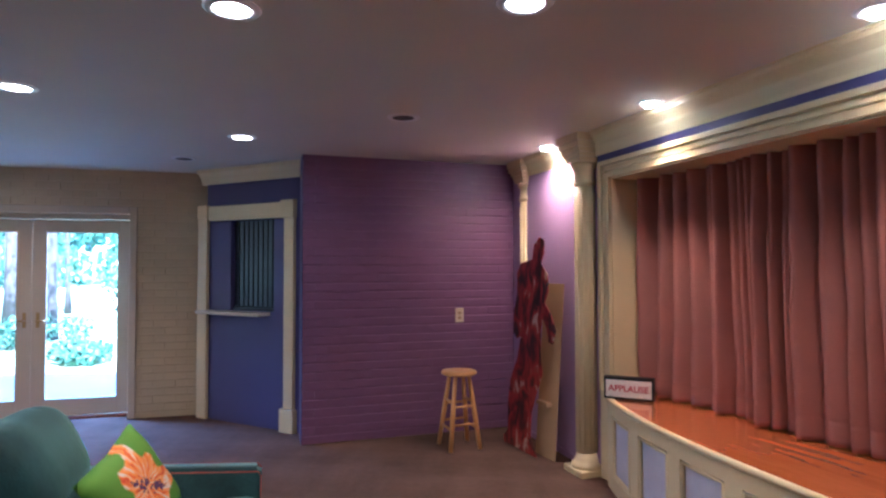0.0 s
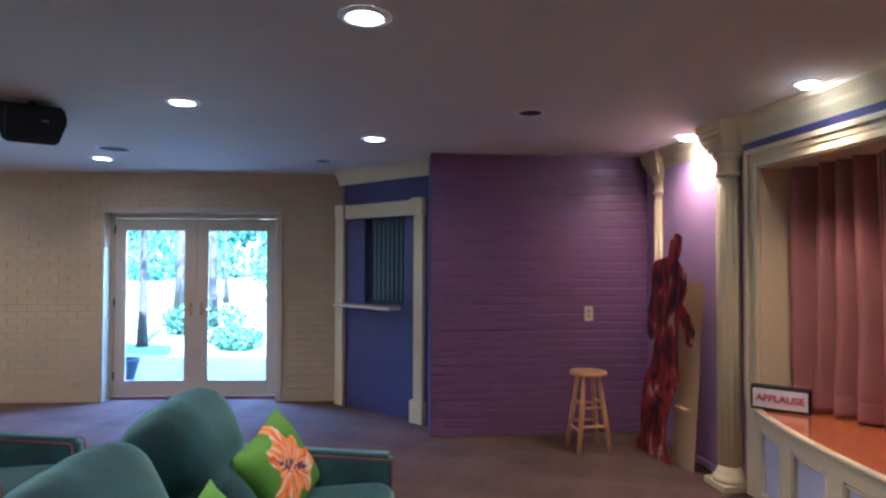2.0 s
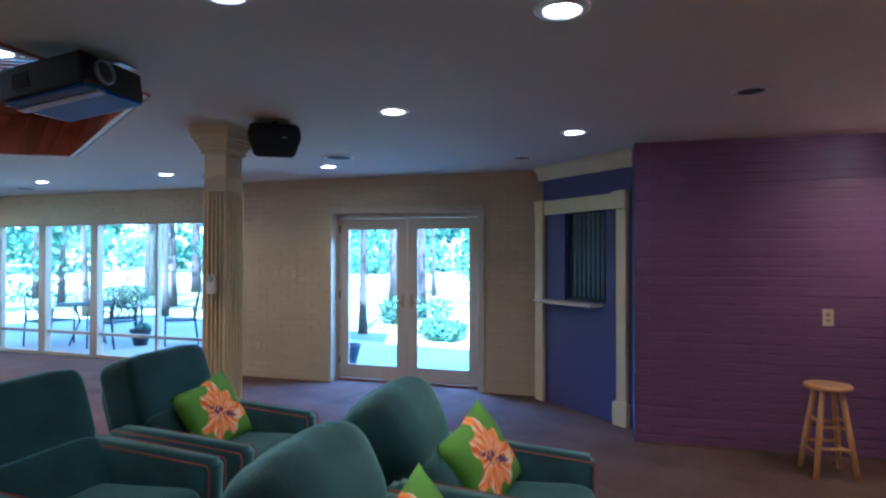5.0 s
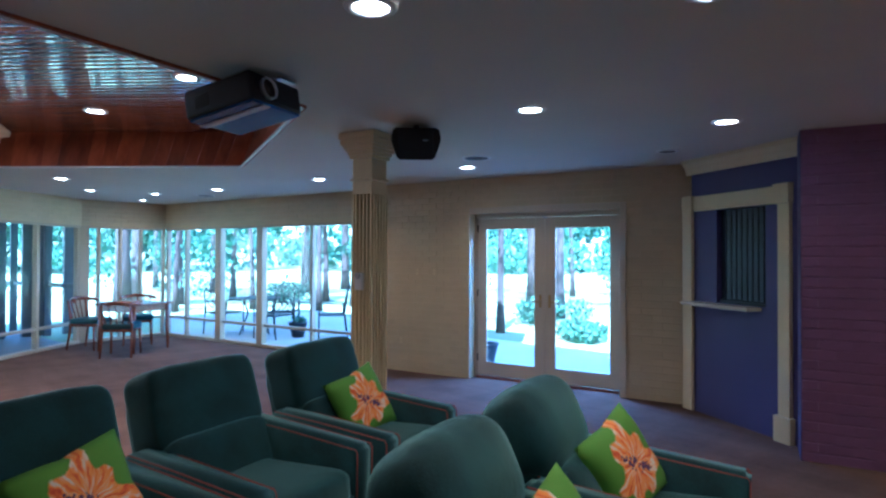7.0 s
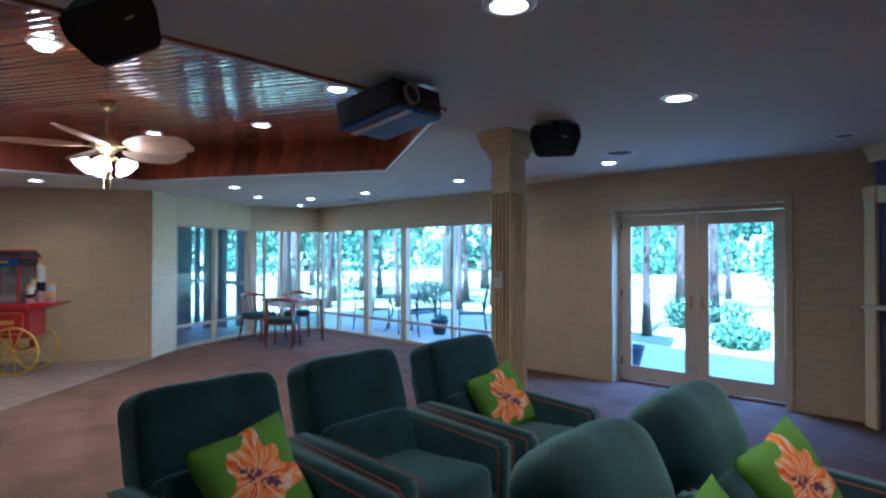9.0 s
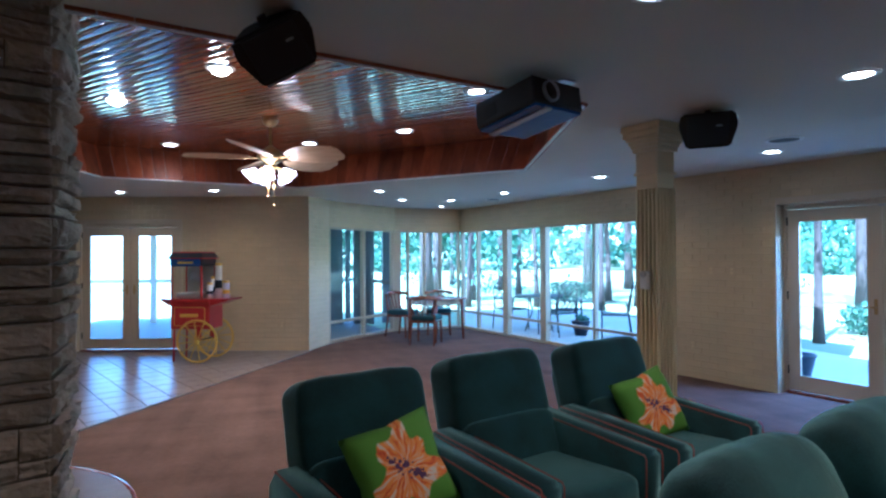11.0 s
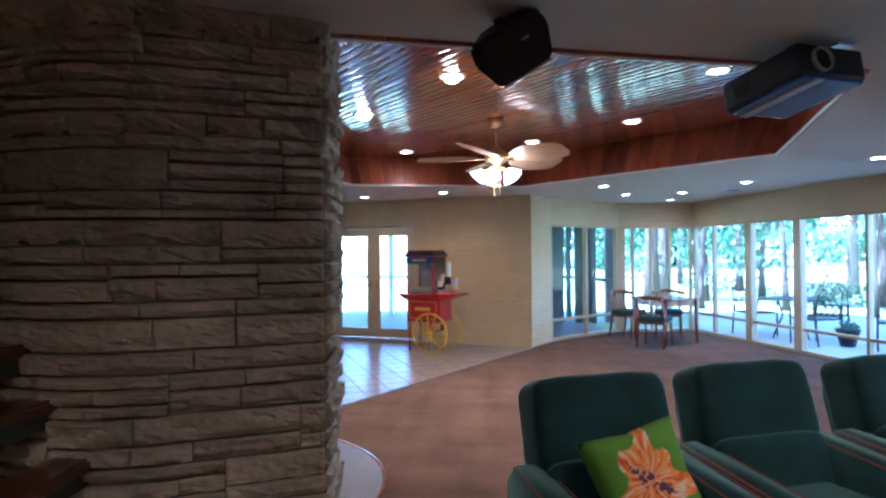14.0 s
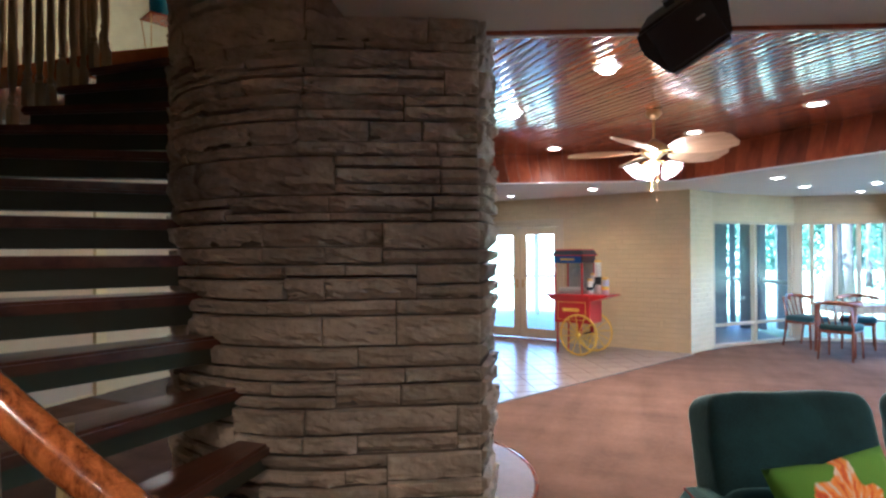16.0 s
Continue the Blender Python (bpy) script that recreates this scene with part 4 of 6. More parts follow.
part("deck", bm, M_STAGE_WOOD, st, "varnished orange wood deck")
bm = bmesh.new()
tube(bm, [(s, y - 0.03, STOP - 0.016) for s, y in edge], 0.019, 8)
part("nosing", bm, M_TRIM, st, "rounded cream edge strip", True)


def strip(bm, pts, z0, z1, d0, d1):
    """A curved slab on the stage front between depths d0 and d1."""
    ring = [(s, y - d0) for s, y in pts] + [(s, y - d1) for s, y in reversed(pts)]
    prism(bm, ring, z0, z1)


part("front_panel", (lambda b: (strip(b, edge, 0.0, STOP - 0.03, -0.02, 0.0), b)[1])(bmesh.new()), M_PALE, st, "pale lilac inset panels")
part("front_rail", (lambda b: (strip(b, edge, 0.0, 0.10, 0.0, 0.022), b)[1])(bmesh.new()), M_TRIM, st)
part("front_rail", (lambda b: (strip(b, edge, 0.50, STOP - 0.03, 0.0, 0.022), b)[1])(bmesh.new()), M_TRIM, st)
i = 0
while i < 40:
    part("front_stile", (lambda b: (strip(b, edge[i:i + 2], 0.10, 0.50, 0.0, 0.022), b)[1])(bmesh.new()), M_TRIM, st)
    if i + 4 <= 40:
        inner = edge[i + 1:i + 5]
        if len(inner) == 4:
            bb = bmesh.new()
            tube(bb, [(inner[0][0] + 0.012, inner[0][1] - 0.012, 0.115)] + [(s, y - 0.012, 0.115) for s, y in inner[1:3]] + [(inner[3][0] - 0.012, inner[3][1] - 0.012, 0.115), (inner[3][0] - 0.012, inner[3][1] - 0.012, 0.485)]
                 + [(s, y - 0.012, 0.485) for s, y in inner[2:0:-1]] + [(inner[0][0] + 0.012, inner[0][1] - 0.012, 0.485)], 0.013, 6, True)
            part("panel_moulding", bb, M_TRIM, st, "", True)
    i += 4

# curtain in deep folds
cur = thing("stage_curtain", STAGE, "closed dusty rose velvet stage curtain in deep folds", "curtain")
rng = random.Random(12)
fold_at = [1.30]
while fold_at[-1] < 5.9:
    fold_at.append(fold_at[-1] + rng.choice((0.065, 0.08, 0.095, 0.12, 0.15)) * rng.uniform(0.85, 1.15))
fold_deep = [rng.uniform(0.55, 1.3) for _ in fold_at]
fold_fade = [rng.choice((0.0, 0.0, 0.0, 0.5, 0.9)) for _ in fold_at]


def drape(s, z):
    """Depth of the curtain: round swells between narrow valleys, some gathered at the top, some let out at the hem."""
    up = (z - STOP) / (SHEAD - STOP)
    q_ = s + 0.045 * noise.noise(Vector((s * 1.7, z * 0.9, 4))) + 0.012 * noise.noise(Vector((s * 6, z * 3, 9)))
    k = max(0, min(len(fold_at) - 2, next((i for i in range(len(fold_at) - 1) if fold_at[i + 1] > q_), 0)))
    f = (q_ - fold_at[k]) / (fold_at[k + 1] - fold_at[k])
    wid = fold_at[k + 1] - fold_at[k]
    amp = (0.05 + 0.62 * wid) * fold_deep[k] * (1 - fold_fade[k] * (0.6 - 0.5 * up)) * (1 - 0.10 * up)
    y = 0.285 - amp * (0.5 - 0.5 * math.cos(2 * math.pi * f)) ** 0.8
    y += 0.006 * noise.noise(Vector((s * 14, z * 2.2, 2))) + 0.012 * math.sin(s * 3.1 + z)
    seam = STOP + 0.115 + 0.006 * noise.noise(Vector((s * 8, 0, 7)))
    y += 0.006 * math.exp(-((z - seam) / 0.008) ** 2)
    return y


levels = [0.0, 0.03, 0.07, 0.095, 0.105, 0.112, 0.119, 0.126, 0.14] + [0.14 + (SHEAD + 0.06 - STOP - 0.154) * k / 26 for k in range(1, 27)]
s0 = 1.44
while s0 < 5.5:
    wd = rng.uniform(0.62, 0.86)
    bm = bmesh.new()
    nx, g = 150, []
    for a in levels:
        row = []
        for b in range(nx + 1):
            s = s0 + wd * b / nx
            lift = 0.010 + 0.010 * noise.noise(Vector((s * 5, 0, 3))) if a < 0.05 else 0.012
            row.append(bm.verts.new((s, drape(s, STOP + a), STOP + a + lift)))
        g.append(row)
    for r0, r1 in zip(g, g[1:]):
        for b in range(nx):
            bm.faces.new((r0[b], r0[b + 1], r1[b + 1], r1[b]))
    o = part("curtain_panel", bm, M_CURTAIN, cur, smooth=True)
    sd = o.modifiers.new("thickness", "SOLIDIFY")
    sd.thickness = 0.005
    s0 += wd - 0.004
part("curtain_rail", B(((1.44, 0.10, SHEAD + 0.06), (5.6, 0.26, SHEAD + 0.09))), M_BLACK, cur)


# lit word sign
def applause_sign():
    a, b = (1.011, 4.128), (1.277, 4.02)
    m, L = plan_frame(a, b, STOP + 0.001)
    L = 0.315
    ob = thing("applause_sign", m, "small black box sign with red letters on a white face", "sign")
    part("housing", B(((0, -0.0, 0), (L, 0.07, 0.145)), bevel=0.006, seg=2), M_BLACK, ob)
    part("face", B(((0.014, -0.004, 0.018), (L - 0.014, 0.002, 0.128))), M_WHITE, ob, "white sign face")
    cu = bpy.data.curves.new("lettering", "FONT")
    cu.body, cu.size, cu.extrude, cu.align_x, cu.align_y = "APPLAUSE", 0.056, 0.0015, "CENTER", "CENTER"
    cu.offset = 0.0012
    tx = new("lettering", cu)
    tx.data.materials.append(paint("red_lettering", (0.40, 0.02, 0.05), 0.5))
    tx.parent = ob
    tx.matrix_local = pose(L / 2, -0.0065, 0.073, 90, 0, 0)
    return ob


applause_sign()


# round half columns on the stage wall
def half_column(m, label, r=0.085, top=CEIL):
    ob = thing("half_column", m, label, "column", "columns beside the stage")
    part("shaft", lathe(bmesh.new(), [(r, 0.14), (r, 1.3), (r * 0.94, top - 0.36)], 24), M_TRIM, ob, smooth=True)
    for i in range(12):
        a = radians(30 * i + 15)
        part("flute_rib", T([(r * 0.99 * math.cos(a), r * 0.99 * math.sin(a), 0.17), (r * 0.93 * math.cos(a), r * 0.93 * math.sin(a), top - 0.42)], 0.009, 6), M_TRIM, ob, smooth=True)
    part("base", lathe(bmesh.new(), [(r * 1.55, 0.045), (r * 1.5, 0.075), (r * 1.25, 0.085), (r * 1.22, 0.105), (r * 1.1, 0.115), (r * 1.02, 0.15)], 24), M_TRIM, ob, smooth=True)
    part("plinth", B(((-r * 1.65, -r * 1.65, 0), (r * 1.65, r * 1.65, 0.045)), bevel=0.005), M_TRIM, ob)
    part("collar", lathe(bmesh.new(), [(r, top - 0.37), (r * 1.18, top - 0.355), (r * 1.18, top - 0.335), (r, top - 0.32), (r, top - 0.25), (r * 1.25, top - 0.235), (r * 1.3, top - 0.2)], 24), M_TRIM, ob, smooth=True)
    bm = bmesh.new()
    for k, (w, z0, z1) in enumerate(((1.35, 0.20, 0.165), (1.5, 0.165, 0.135), (1.7, 0.135, 0.10), (1.95, 0.10, 0.06), (2.1, 0.06, 0.002))):
        box(bm, (-r * w, -r * w, top - z0), (r * w, r * w, top - z1), bevel=0.006, seg=2)
    part("capital", bm, M_TRIM, ob)
    return ob


SROT = -67.0
x, y = at_stage(1.15, 0.06)
half_column(pose(x, y, 0, 0, 0, SROT), "cream fluted half column with a stepped capital beside the stage", 0.072)
x, y = at_stage(0.08, -0.03)
half_column(pose(x, y, 0, 0, 0, SROT), "cream fluted half column in the purple corner", 0.066)


# square fluted column in the room
def square_column():
    ob = thing("square_column", pose(-3.635, 2.795, 0, 0, 0, 16.5), "cream fluted square column with a stepped capital", "column")
    h = 0.093
    c = h - 0.030
    part("shaft", B(((-h, -h, 0), (h, h, 0.25)), ((-c, -c, 0.25), (c, c, 1.98)), ((-h, -h, 1.98), (h, h, CEIL - 0.14))), M_TRIM, ob)
    for side in range(4):
        mm = pose(0, 0, 0, 0, 0, 90 * side)
        for k in range(4):
            xx = -0.054 + 0.036 * k
            part("flute_rib", B(((xx - 0.0085, -h - 0.008, 0.25), (xx + 0.0085, -c + 0.001, 1.98)), bevel=0.003, m=mm), M_TRIM, ob)
        part("corner_strip", B(((-h - 0.008, -h - 0.008, 0.25), (-h + 0.014, -h + 0.014, 1.98)), m=mm, bevel=0.003), M_TRIM, ob)
    part("neck_ring", B(((-h - 0.016, -h - 0.016, 2.08), (h + 0.016, h + 0.016, 2.10)), bevel=0.004), M_TRIM, ob)
    part("base_block", B(((-h - 0.02, -h - 0.02, 0), (h + 0.02, h + 0.02, 0.22)), bevel=0.006), M_TRIM, ob)
    bm = bmesh.new()
    for w, z0, z1 in ((0.02, 0.20, 0.17), (0.03, 0.17, 0.145), (0.042, 0.145, 0.12), (0.056, 0.12, 0.095), (0.07, 0.095, 0.05), (0.08, 0.05, 0.002)):
        box(bm, (-h - w, -h - w, CEIL - z0), (h + w, h + w, CEIL - z1), bevel=0.006, seg=2)
    part("capital", bm, M_TRIM, ob)
    bx = thing("wall_phone", pose(-3.635, 2.795, 0, 0, 0, 16.5) @ pose(0.0, -h - 0.013, 1.30), "small white control box mounted on the column", "control box")
    part("housing", B(((-0.036, -0.035, -0.06), (0.036, 0, 0.075)), bevel=0.01, seg=2), M_WHITE, bx)
    part("dial", lathe(bmesh.new(), [(0.0, 0.012), (0.022, 0.011), (0.026, 0.0)], 16, pose(0.0, -0.035, 0.05, 90, 0, 0)), M_SILVER, bx, "grey round dial")


square_column()


# bar stool
def bar_stool():
    ob = thing("bar_stool", pose(0.02, 5.09, 0, 0, 0, 25), "golden pine bar stool with a round seat", "stool")
    part("seat", lathe(bmesh.new(), [(0.0, 0.592), (0.13, 0.592), (0.148, 0.602), (0.15, 0.614), (0.142, 0.626), (0.11, 0.628), (0.0, 0.622)], 32), M_STOOL, ob, smooth=True)
    foot = []
    for k in range(4):
        a = radians(45 + 90 * k)
        t, b = Vector((0.085 * math.cos(a), 0.085 * math.sin(a), 0.595)), Vector((0.185 * math.cos(a), 0.185 * math.sin(a), 0.0))
        foot.append((t, b))
        part("leg", T([t, t.lerp(b, 0.5), b], [0.016, 0.021, 0.017], 10), M_STOOL, ob, smooth=True)
    for k in range(4):
        for f in ((0.36, 0.72) if k % 2 else (0.42, 0.66)):
            p, q = foot[k][0].lerp(foot[k][1], f), foot[(k + 1) % 4][0].lerp(foot[(k + 1) % 4][1], f)
            part("rung", T([p, q], 0.0105, 8), M_STOOL, ob, smooth=True)


bar_stool()

# board cut-out leaning by the column: a plain shape
bm = bmesh.new()
figure = [(0.07, 1.72), (0.115, 1.69), (0.118, 1.585), (0.09, 1.51), (0.165, 1.42), (0.178, 1.29), (0.145, 1.20), (0.215, 1.11), (0.262, 1.00), (0.238, 0.89), (0.20, 0.90), (0.175, 1.00), (0.125, 1.09), (0.112, 0.98),
          (0.12, 0.80), (0.145, 0.64), (0.095, 0.50), (0.045, 0.30), (0.05, 0.12), (0.12, 0.0), (-0.24, 0.0), (-0.25, 0.05), (-0.20, 0.12), (-0.215, 0.32), (-0.195, 0.53), (-0.125, 0.72), (-0.095, 0.91), (-0.14, 0.88),
          (-0.18, 0.93), (-0.186, 1.11), (-0.155, 1.25), (-0.165, 1.43), (-0.125, 1.51), (0.0, 1.54), (0.012, 1.66)]
a, b = (0.43, 5.16), (0.675, 4.70)
m, L = plan_frame(a, b)
prism(bm, [(x * 1.35, z) for x, z in figure], -0.004, 0.004, Matrix(((1, 0, 0, 0.26), (0, 0, 1, 0), (0, 1, 0, 0), (0, 0, 0, 1))))


def blotch_material():
    mt, nt, b_ = nodes_of("printed_red_board")
    n_, l_ = nt.nodes.new, nt.links.new
    co, vz, rp = n_("ShaderNodeTexCoord"), n_("ShaderNodeTexNoise"), n_("ShaderNodeValToRGB")
    mpn = n_("ShaderNodeMapping")
    mpn.inputs["Scale"].default_value = (2.4, 1, 1.1)
    vz.inputs["Scale"].default_value, vz.inputs["Detail"].default_value, vz.inputs["Distortion"].default_value = 5.0, 2.5, 0.8
    l_(co.outputs["Object"], mpn.inputs[0]), l_(mpn.outputs[0], vz.inputs["Vector"]), l_(vz.outputs["Fac"], rp.inputs[0])
    e = rp.color_ramp.elements
    e[0].position, e[0].color = 0.36, (0.012, 0.008, 0.010, 1)
    e[1].position, e[1].color = 0.68, (0.50, 0.40, 0.30, 1)
    for p_, c_ in ((0.44, (0.10, 0.010, 0.012, 1)), (0.56, (0.34, 0.022, 0.022, 1)), (0.62, (0.28, 0.05, 0.03, 1))):
        k_ = e.new(p_)
        k_.color = c_
    l_(rp.outputs[0], b_.inputs["Base Color"])
    b_.inputs["Roughness"].default_value = 0.3
    return mt


so = part("board_cutout", bm, blotch_material())
so.matrix_world = m @ pose(0, 0, 0.012, -3, 0, 0)
tagged(so, "tall red printed board cut-out leaning in the corner", "cut-out")
cb = thing("cardboard_sheet", m @ pose(0.30, 0.09, 0.0, -4, 0, 0), "brown cardboard sheet standing behind the cut-out", "cardboard")
part("sheet", B(((-0.03, 0, 0), (0.24, 0.006, 1.36)), bevel=0.002), M_CARD, cb)
part("flap", B(((0.02, -0.05, 0.40), (0.16, -0.002, 0.43))), M_CARD, cb)


# outlets and plates
def wall_plate(m, label, w=0.075, h=0.118, mt=None):
    ob = thing("wall_plate", m, label, "outlet")
    part("plate", B(((-w / 2, -0.007, -h / 2), (w / 2, 0, h / 2)), bevel=0.003), mt or M_IVORY, ob)
    for dz in (-0.022, 0.022):
        part("socket", B(((-0.014, -0.0095, dz - 0.013), (0.014, -0.0065, dz + 0.013)), bevel=0.003), M_CARD if mt is None else M_TRIM, ob)
    return ob


wall_plate(mp @ Matrix.Translation(((mp.inverted() @ Vector((0.004, 5.546, 1.05))).x, -0.008, 1.05)), "ivory outlet plate on the purple bricks", 0.08, 0.13)
for px_ in (-5.72, -5.45):
    wall_plate(mfd @ Matrix.Translation(((inv @ Vector((px_, 5.0, 0))).x, -0.009, 1.30)), "cream switch plate on the brick wall", 0.085, 0.12, M_CREAM_BRICK)
wall_plate(mfd @ Matrix.Translation(((inv @ Vector((-5.95, 4.9, 0))).x, -0.009, 0.40)), "cream outlet plate on the brick wall", 0.075, 0.115, M_CREAM_BRICK)
wall_plate(mpop @ Matrix.Translation((lpop - 0.42, -0.009, 0.42)), "cream outlet plate on the brick wall", 0.075, 0.115, M_CREAM_BRICK)


# loudspeakers
def loudspeaker(m, label):
    """Wedge cabinet; the grille faces +x."""
    ob = thing("loudspeaker", m, label, "loudspeaker", "ceiling loudspeakers")
    bm = bmesh.new()
    hexa = [(-0.165, 0.115), (0.165, 0.115), (0.185, 0.03), (0.135, -0.115), (-0.135, -0.115), (-0.185, 0.03)]
    prism(bm, hexa, -0.10, 0.10, Matrix(((0, 0, 1, 0), (1, 0, 0, 0), (0, 1, 0, 0), (0, 0, 0, 1))))
    for v in bm.verts:
        if v.co.x < 0:
            v.co.y *= 0.62
            v.co.z = 0.115 - (0.115 - v.co.z) * 0.75
    bmesh.ops.bevel(bm, geom=bm.edges[:], offset=0.012, segments=2, affect="EDGES")
    part("cabinet", bm, M_BLACK, ob)
    part("grille", B(((0.098, -0.125, -0.095), (0.106, 0.125, 0.10)), bevel=0.004), M_DARK_GREY, ob, "dark cloth grille")
    part("badge", B(((0.104, 0.05, 0.02), (0.108, 0.085, 0.03))), M_SILVER, ob)
    part("bracket", B(((-0.05, -0.02, 0.112), (0.01, 0.02, 0.14))), M_BLACK, ob)
    return ob


loudspeaker(pose(-3.14, 2.86, 2.315, 0, 8, -40), "black wedge loudspeaker under the ceiling by the column")
sp2 = loudspeaker(pose(-2.22, 0.105, 2.325, 32, 30, 4) @ Matrix.Scale(0.88, 4), "black wedge loudspeaker tilted down beside the ceiling recess")
part("trim_strip", B(((-0.06, -0.12, -0.125), (0.09, 0.12, -0.113)), bevel=0.003), M_SILVER, sp2, "silver strip")


# projector
def projector():
    ob = thing("projector", pose(-2.77, 1.45, 2.308, 0, -9, FACE + 3), "dark grey video projector hung upside down from the ceiling", "projector")
    body = part("body", B(((-0.275, -0.19, -0.07), (0.165, 0.19, 0.075)), bevel=0.014, seg=2), M_DARK_GREY, ob)
    part("front_panel", B(((0.163, -0.18, -0.062), (0.171, 0.18, 0.066)), bevel=0.004), M_BLACK, ob)
    part("top_shell", B(((-0.265, -0.18, -0.085), (0.16, 0.18, -0.068)), bevel=0.008, seg=2), M_SKY_TINTED_SHELL, ob, "lower shell with the windows' blue reflection put into its colour")
    part("trim_strip", B(((-0.27, -0.112, -0.092), (0.166, -0.062, -0.082)), bevel=0.003), M_SILVER, ob, "silver strip")
    lens = part("lens_ring", lathe(bmesh.new(), [(0.046, 0.0), (0.056, 0.0), (0.056, 0.022), (0.052, 0.026), (0.046, 0.018)], 28, pose(0.168, -0.075, 0.0, 0, 90, 0), cap=False), M_SILVER, ob, "", True)
    part("lens_glass", lathe(bmesh.new(), [(0.0, 0.016), (0.03, 0.012), (0.045, 0.004)], 24, pose(0.168, -0.075, 0.0, 0, 90, 0)), M_BLACK, lens, "", True)
    for k in range(5):
        part("vent_slot", B(((-0.20, -0.194, -0.030 + 0.014 * k), (-0.11, -0.188, -0.022 + 0.014 * k))), M_BLACK, body)
    part("mount_plate", B(((-0.10, -0.12, 0.073), (0.12, 0.10, 0.088)), bevel=0.004), M_BLACK, ob)
    for y in (-0.10, 0.07):
        part("mount_arm", B(((-0.08, y - 0.012, 0.088), (0.10, y + 0.012, 0.115)), bevel=0.004), M_BLACK, ob)
    part("swivel", T([(0.02, 0.02, 0.085), (0.02, 0.02, 0.142)], 0.022, 12), M_BLACK, ob)
    plate = part("ceiling_plate", B(((-0.09, -0.055, 0), (0.09, 0.055, 0.012)), bevel=0.003), M_SILVER, ob, "thin pale ceiling plate")
    plate.matrix_local = pose(0, 0, 0, 0, -9, 0).inverted() @ pose(0.035, 0.14, 0.1285)
    part("plate_arm", T([(0.03, 0.03, 0.105), (0.02, 0.14, 0.112), (0.02, 0.14, 0.138)], 0.012, 8), M_BLACK, ob)
    return ob


# the blue imitates the windows' reflection on the projector's underside
M_SKY_TINTED_SHELL = paint("plastic_with_painted_sky_blue", (0.035, 0.12, 0.40), 0.22)
projector()


# ceiling fan
def ceiling_fan():
    ob = thing("ceiling_fan", pose(-5.78, 0.0, TRAY_TOP, 0, 0, 62), "brass ceiling fan with pale blades and lit flower shades", "ceiling fan")
    part("canopy", lathe(bmesh.new(), [(0.075, -0.001), (0.078, -0.03), (0.05, -0.07), (0.018, -0.085)], 24), M_BRASS, ob, smooth=True)
    part("downrod", T([(0, 0, -0.08), (0, 0, -0.30)], 0.013, 10), M_BRASS, ob, smooth=True)
    part("motor", lathe(bmesh.new(), [(0.02, -0.27), (0.06, -0.30), (0.11, -0.33), (0.125, -0.37), (0.11, -0.41), (0.06, -0.44), (0.05, -0.47), (0.065, -0.49), (0.03, -0.52), (0.0, -0.525)], 28), M_BRASS, ob, smooth=True)
    for k in range(5):
        rot = pose(0, 0, -0.385, 0, 0, 72 * k - 8)
        bm = bmesh.new()
        out = []
        for j in range(15):
            t = j / 14
            w = 0.045 + 0.085 * math.sin(min(1, t * 1.12) * 2.6) ** 0.8 if t < 0.97 else 0.05
            out.append((0.19 + 0.60 * t, w * 1.4))
        prism(bm, [(x_, y_) for x_, y_ in out] + [(x_, -y_) for x_, y_ in reversed(out)], -0.004, 0.004, rot @ pose(0, 0, 0, -17, 0, 0))
        bl = part("blade", bm, M_BLADE, ob)
        part("blade_iron", B(((0.09, -0.018, -0.012), (0.23, 0.018, -0.004)), m=rot, bevel=0.003), M_BRASS, bl)
    for k in range(5):
        a = radians(72 * k)
        mm = pose(0.135 * math.cos(a), 0.135 * math.sin(a), -0.505, 0, -42, 72 * k) @ Matrix.Scale(0.85, 4)
        arm = part("light_arm", T([(0.03 * math.cos(a), 0.03 * math.sin(a), -0.48), (0.09 * math.cos(a), 0.09 * math.sin(a), -0.485), (0.115 * math.cos(a), 0.115 * math.sin(a), -0.52)], 0.009), M_BRASS, ob, smooth=True)
        bm = bmesh.new()
        ring = []
        for r_, z_ in ((0.022, 0.0), (0.045, -0.025), (0.06, -0.06), (0.075, -0.095), (0.095, -0.12)):
            ring.append([bm.verts.new((r_ * (1 + 0.10 * (z_ < -0.08) * math.cos(6 * h)) * math.cos(h), r_ * (1 + 0.10 * (z_ < -0.08) * math.cos(6 * h)) * math.sin(h), z_)) for h in [6.28319 * q_ / 24 for q_ in range(24)]])
        for r0, r1 in zip(ring, ring[1:]):
            for q_ in range(24):
                bm.faces.new((r0[q_], r0[(q_ + 1) % 24], r1[(q_ + 1) % 24], r1[q_]))
        bmesh.ops.transform(bm, matrix=mm, verts=bm.verts[:])
        part("shade", bm, M_SHADE, arm, "lit flower-shaped glass shade", True)
    for dx, ln in ((0.02, 0.34), (-0.04, 0.24)):
        pc = part("pull_chain", T([(dx, 0.03, -0.50), (dx, 0.03, -0.50 - ln)], 0.003, 6), M_BRASS, ob)
        part("pull_knob", lathe(bmesh.new(), [(0, 0.01), (0.009, 0.0), (0, -0.02)], 8, pose(dx, 0.03, -0.50 - ln)), M_BLADE, pc, smooth=True)
    return ob


ceiling_fan()
# the shades open downwards; a little light spills up on the blades
fl = new("fan_glow", bpy.data.lights.new("fan_glow", "AREA"))
fl.data.shape, fl.data.size, fl.data.energy, fl.data.color = "DISK", 0.22, 3.6, (1.0, 0.62, 0.36)
fl.location = (-5.78, 0.0, 2.20)
fu = new("fan_spill", bpy.data.lights.new("fan_spill", "POINT"))
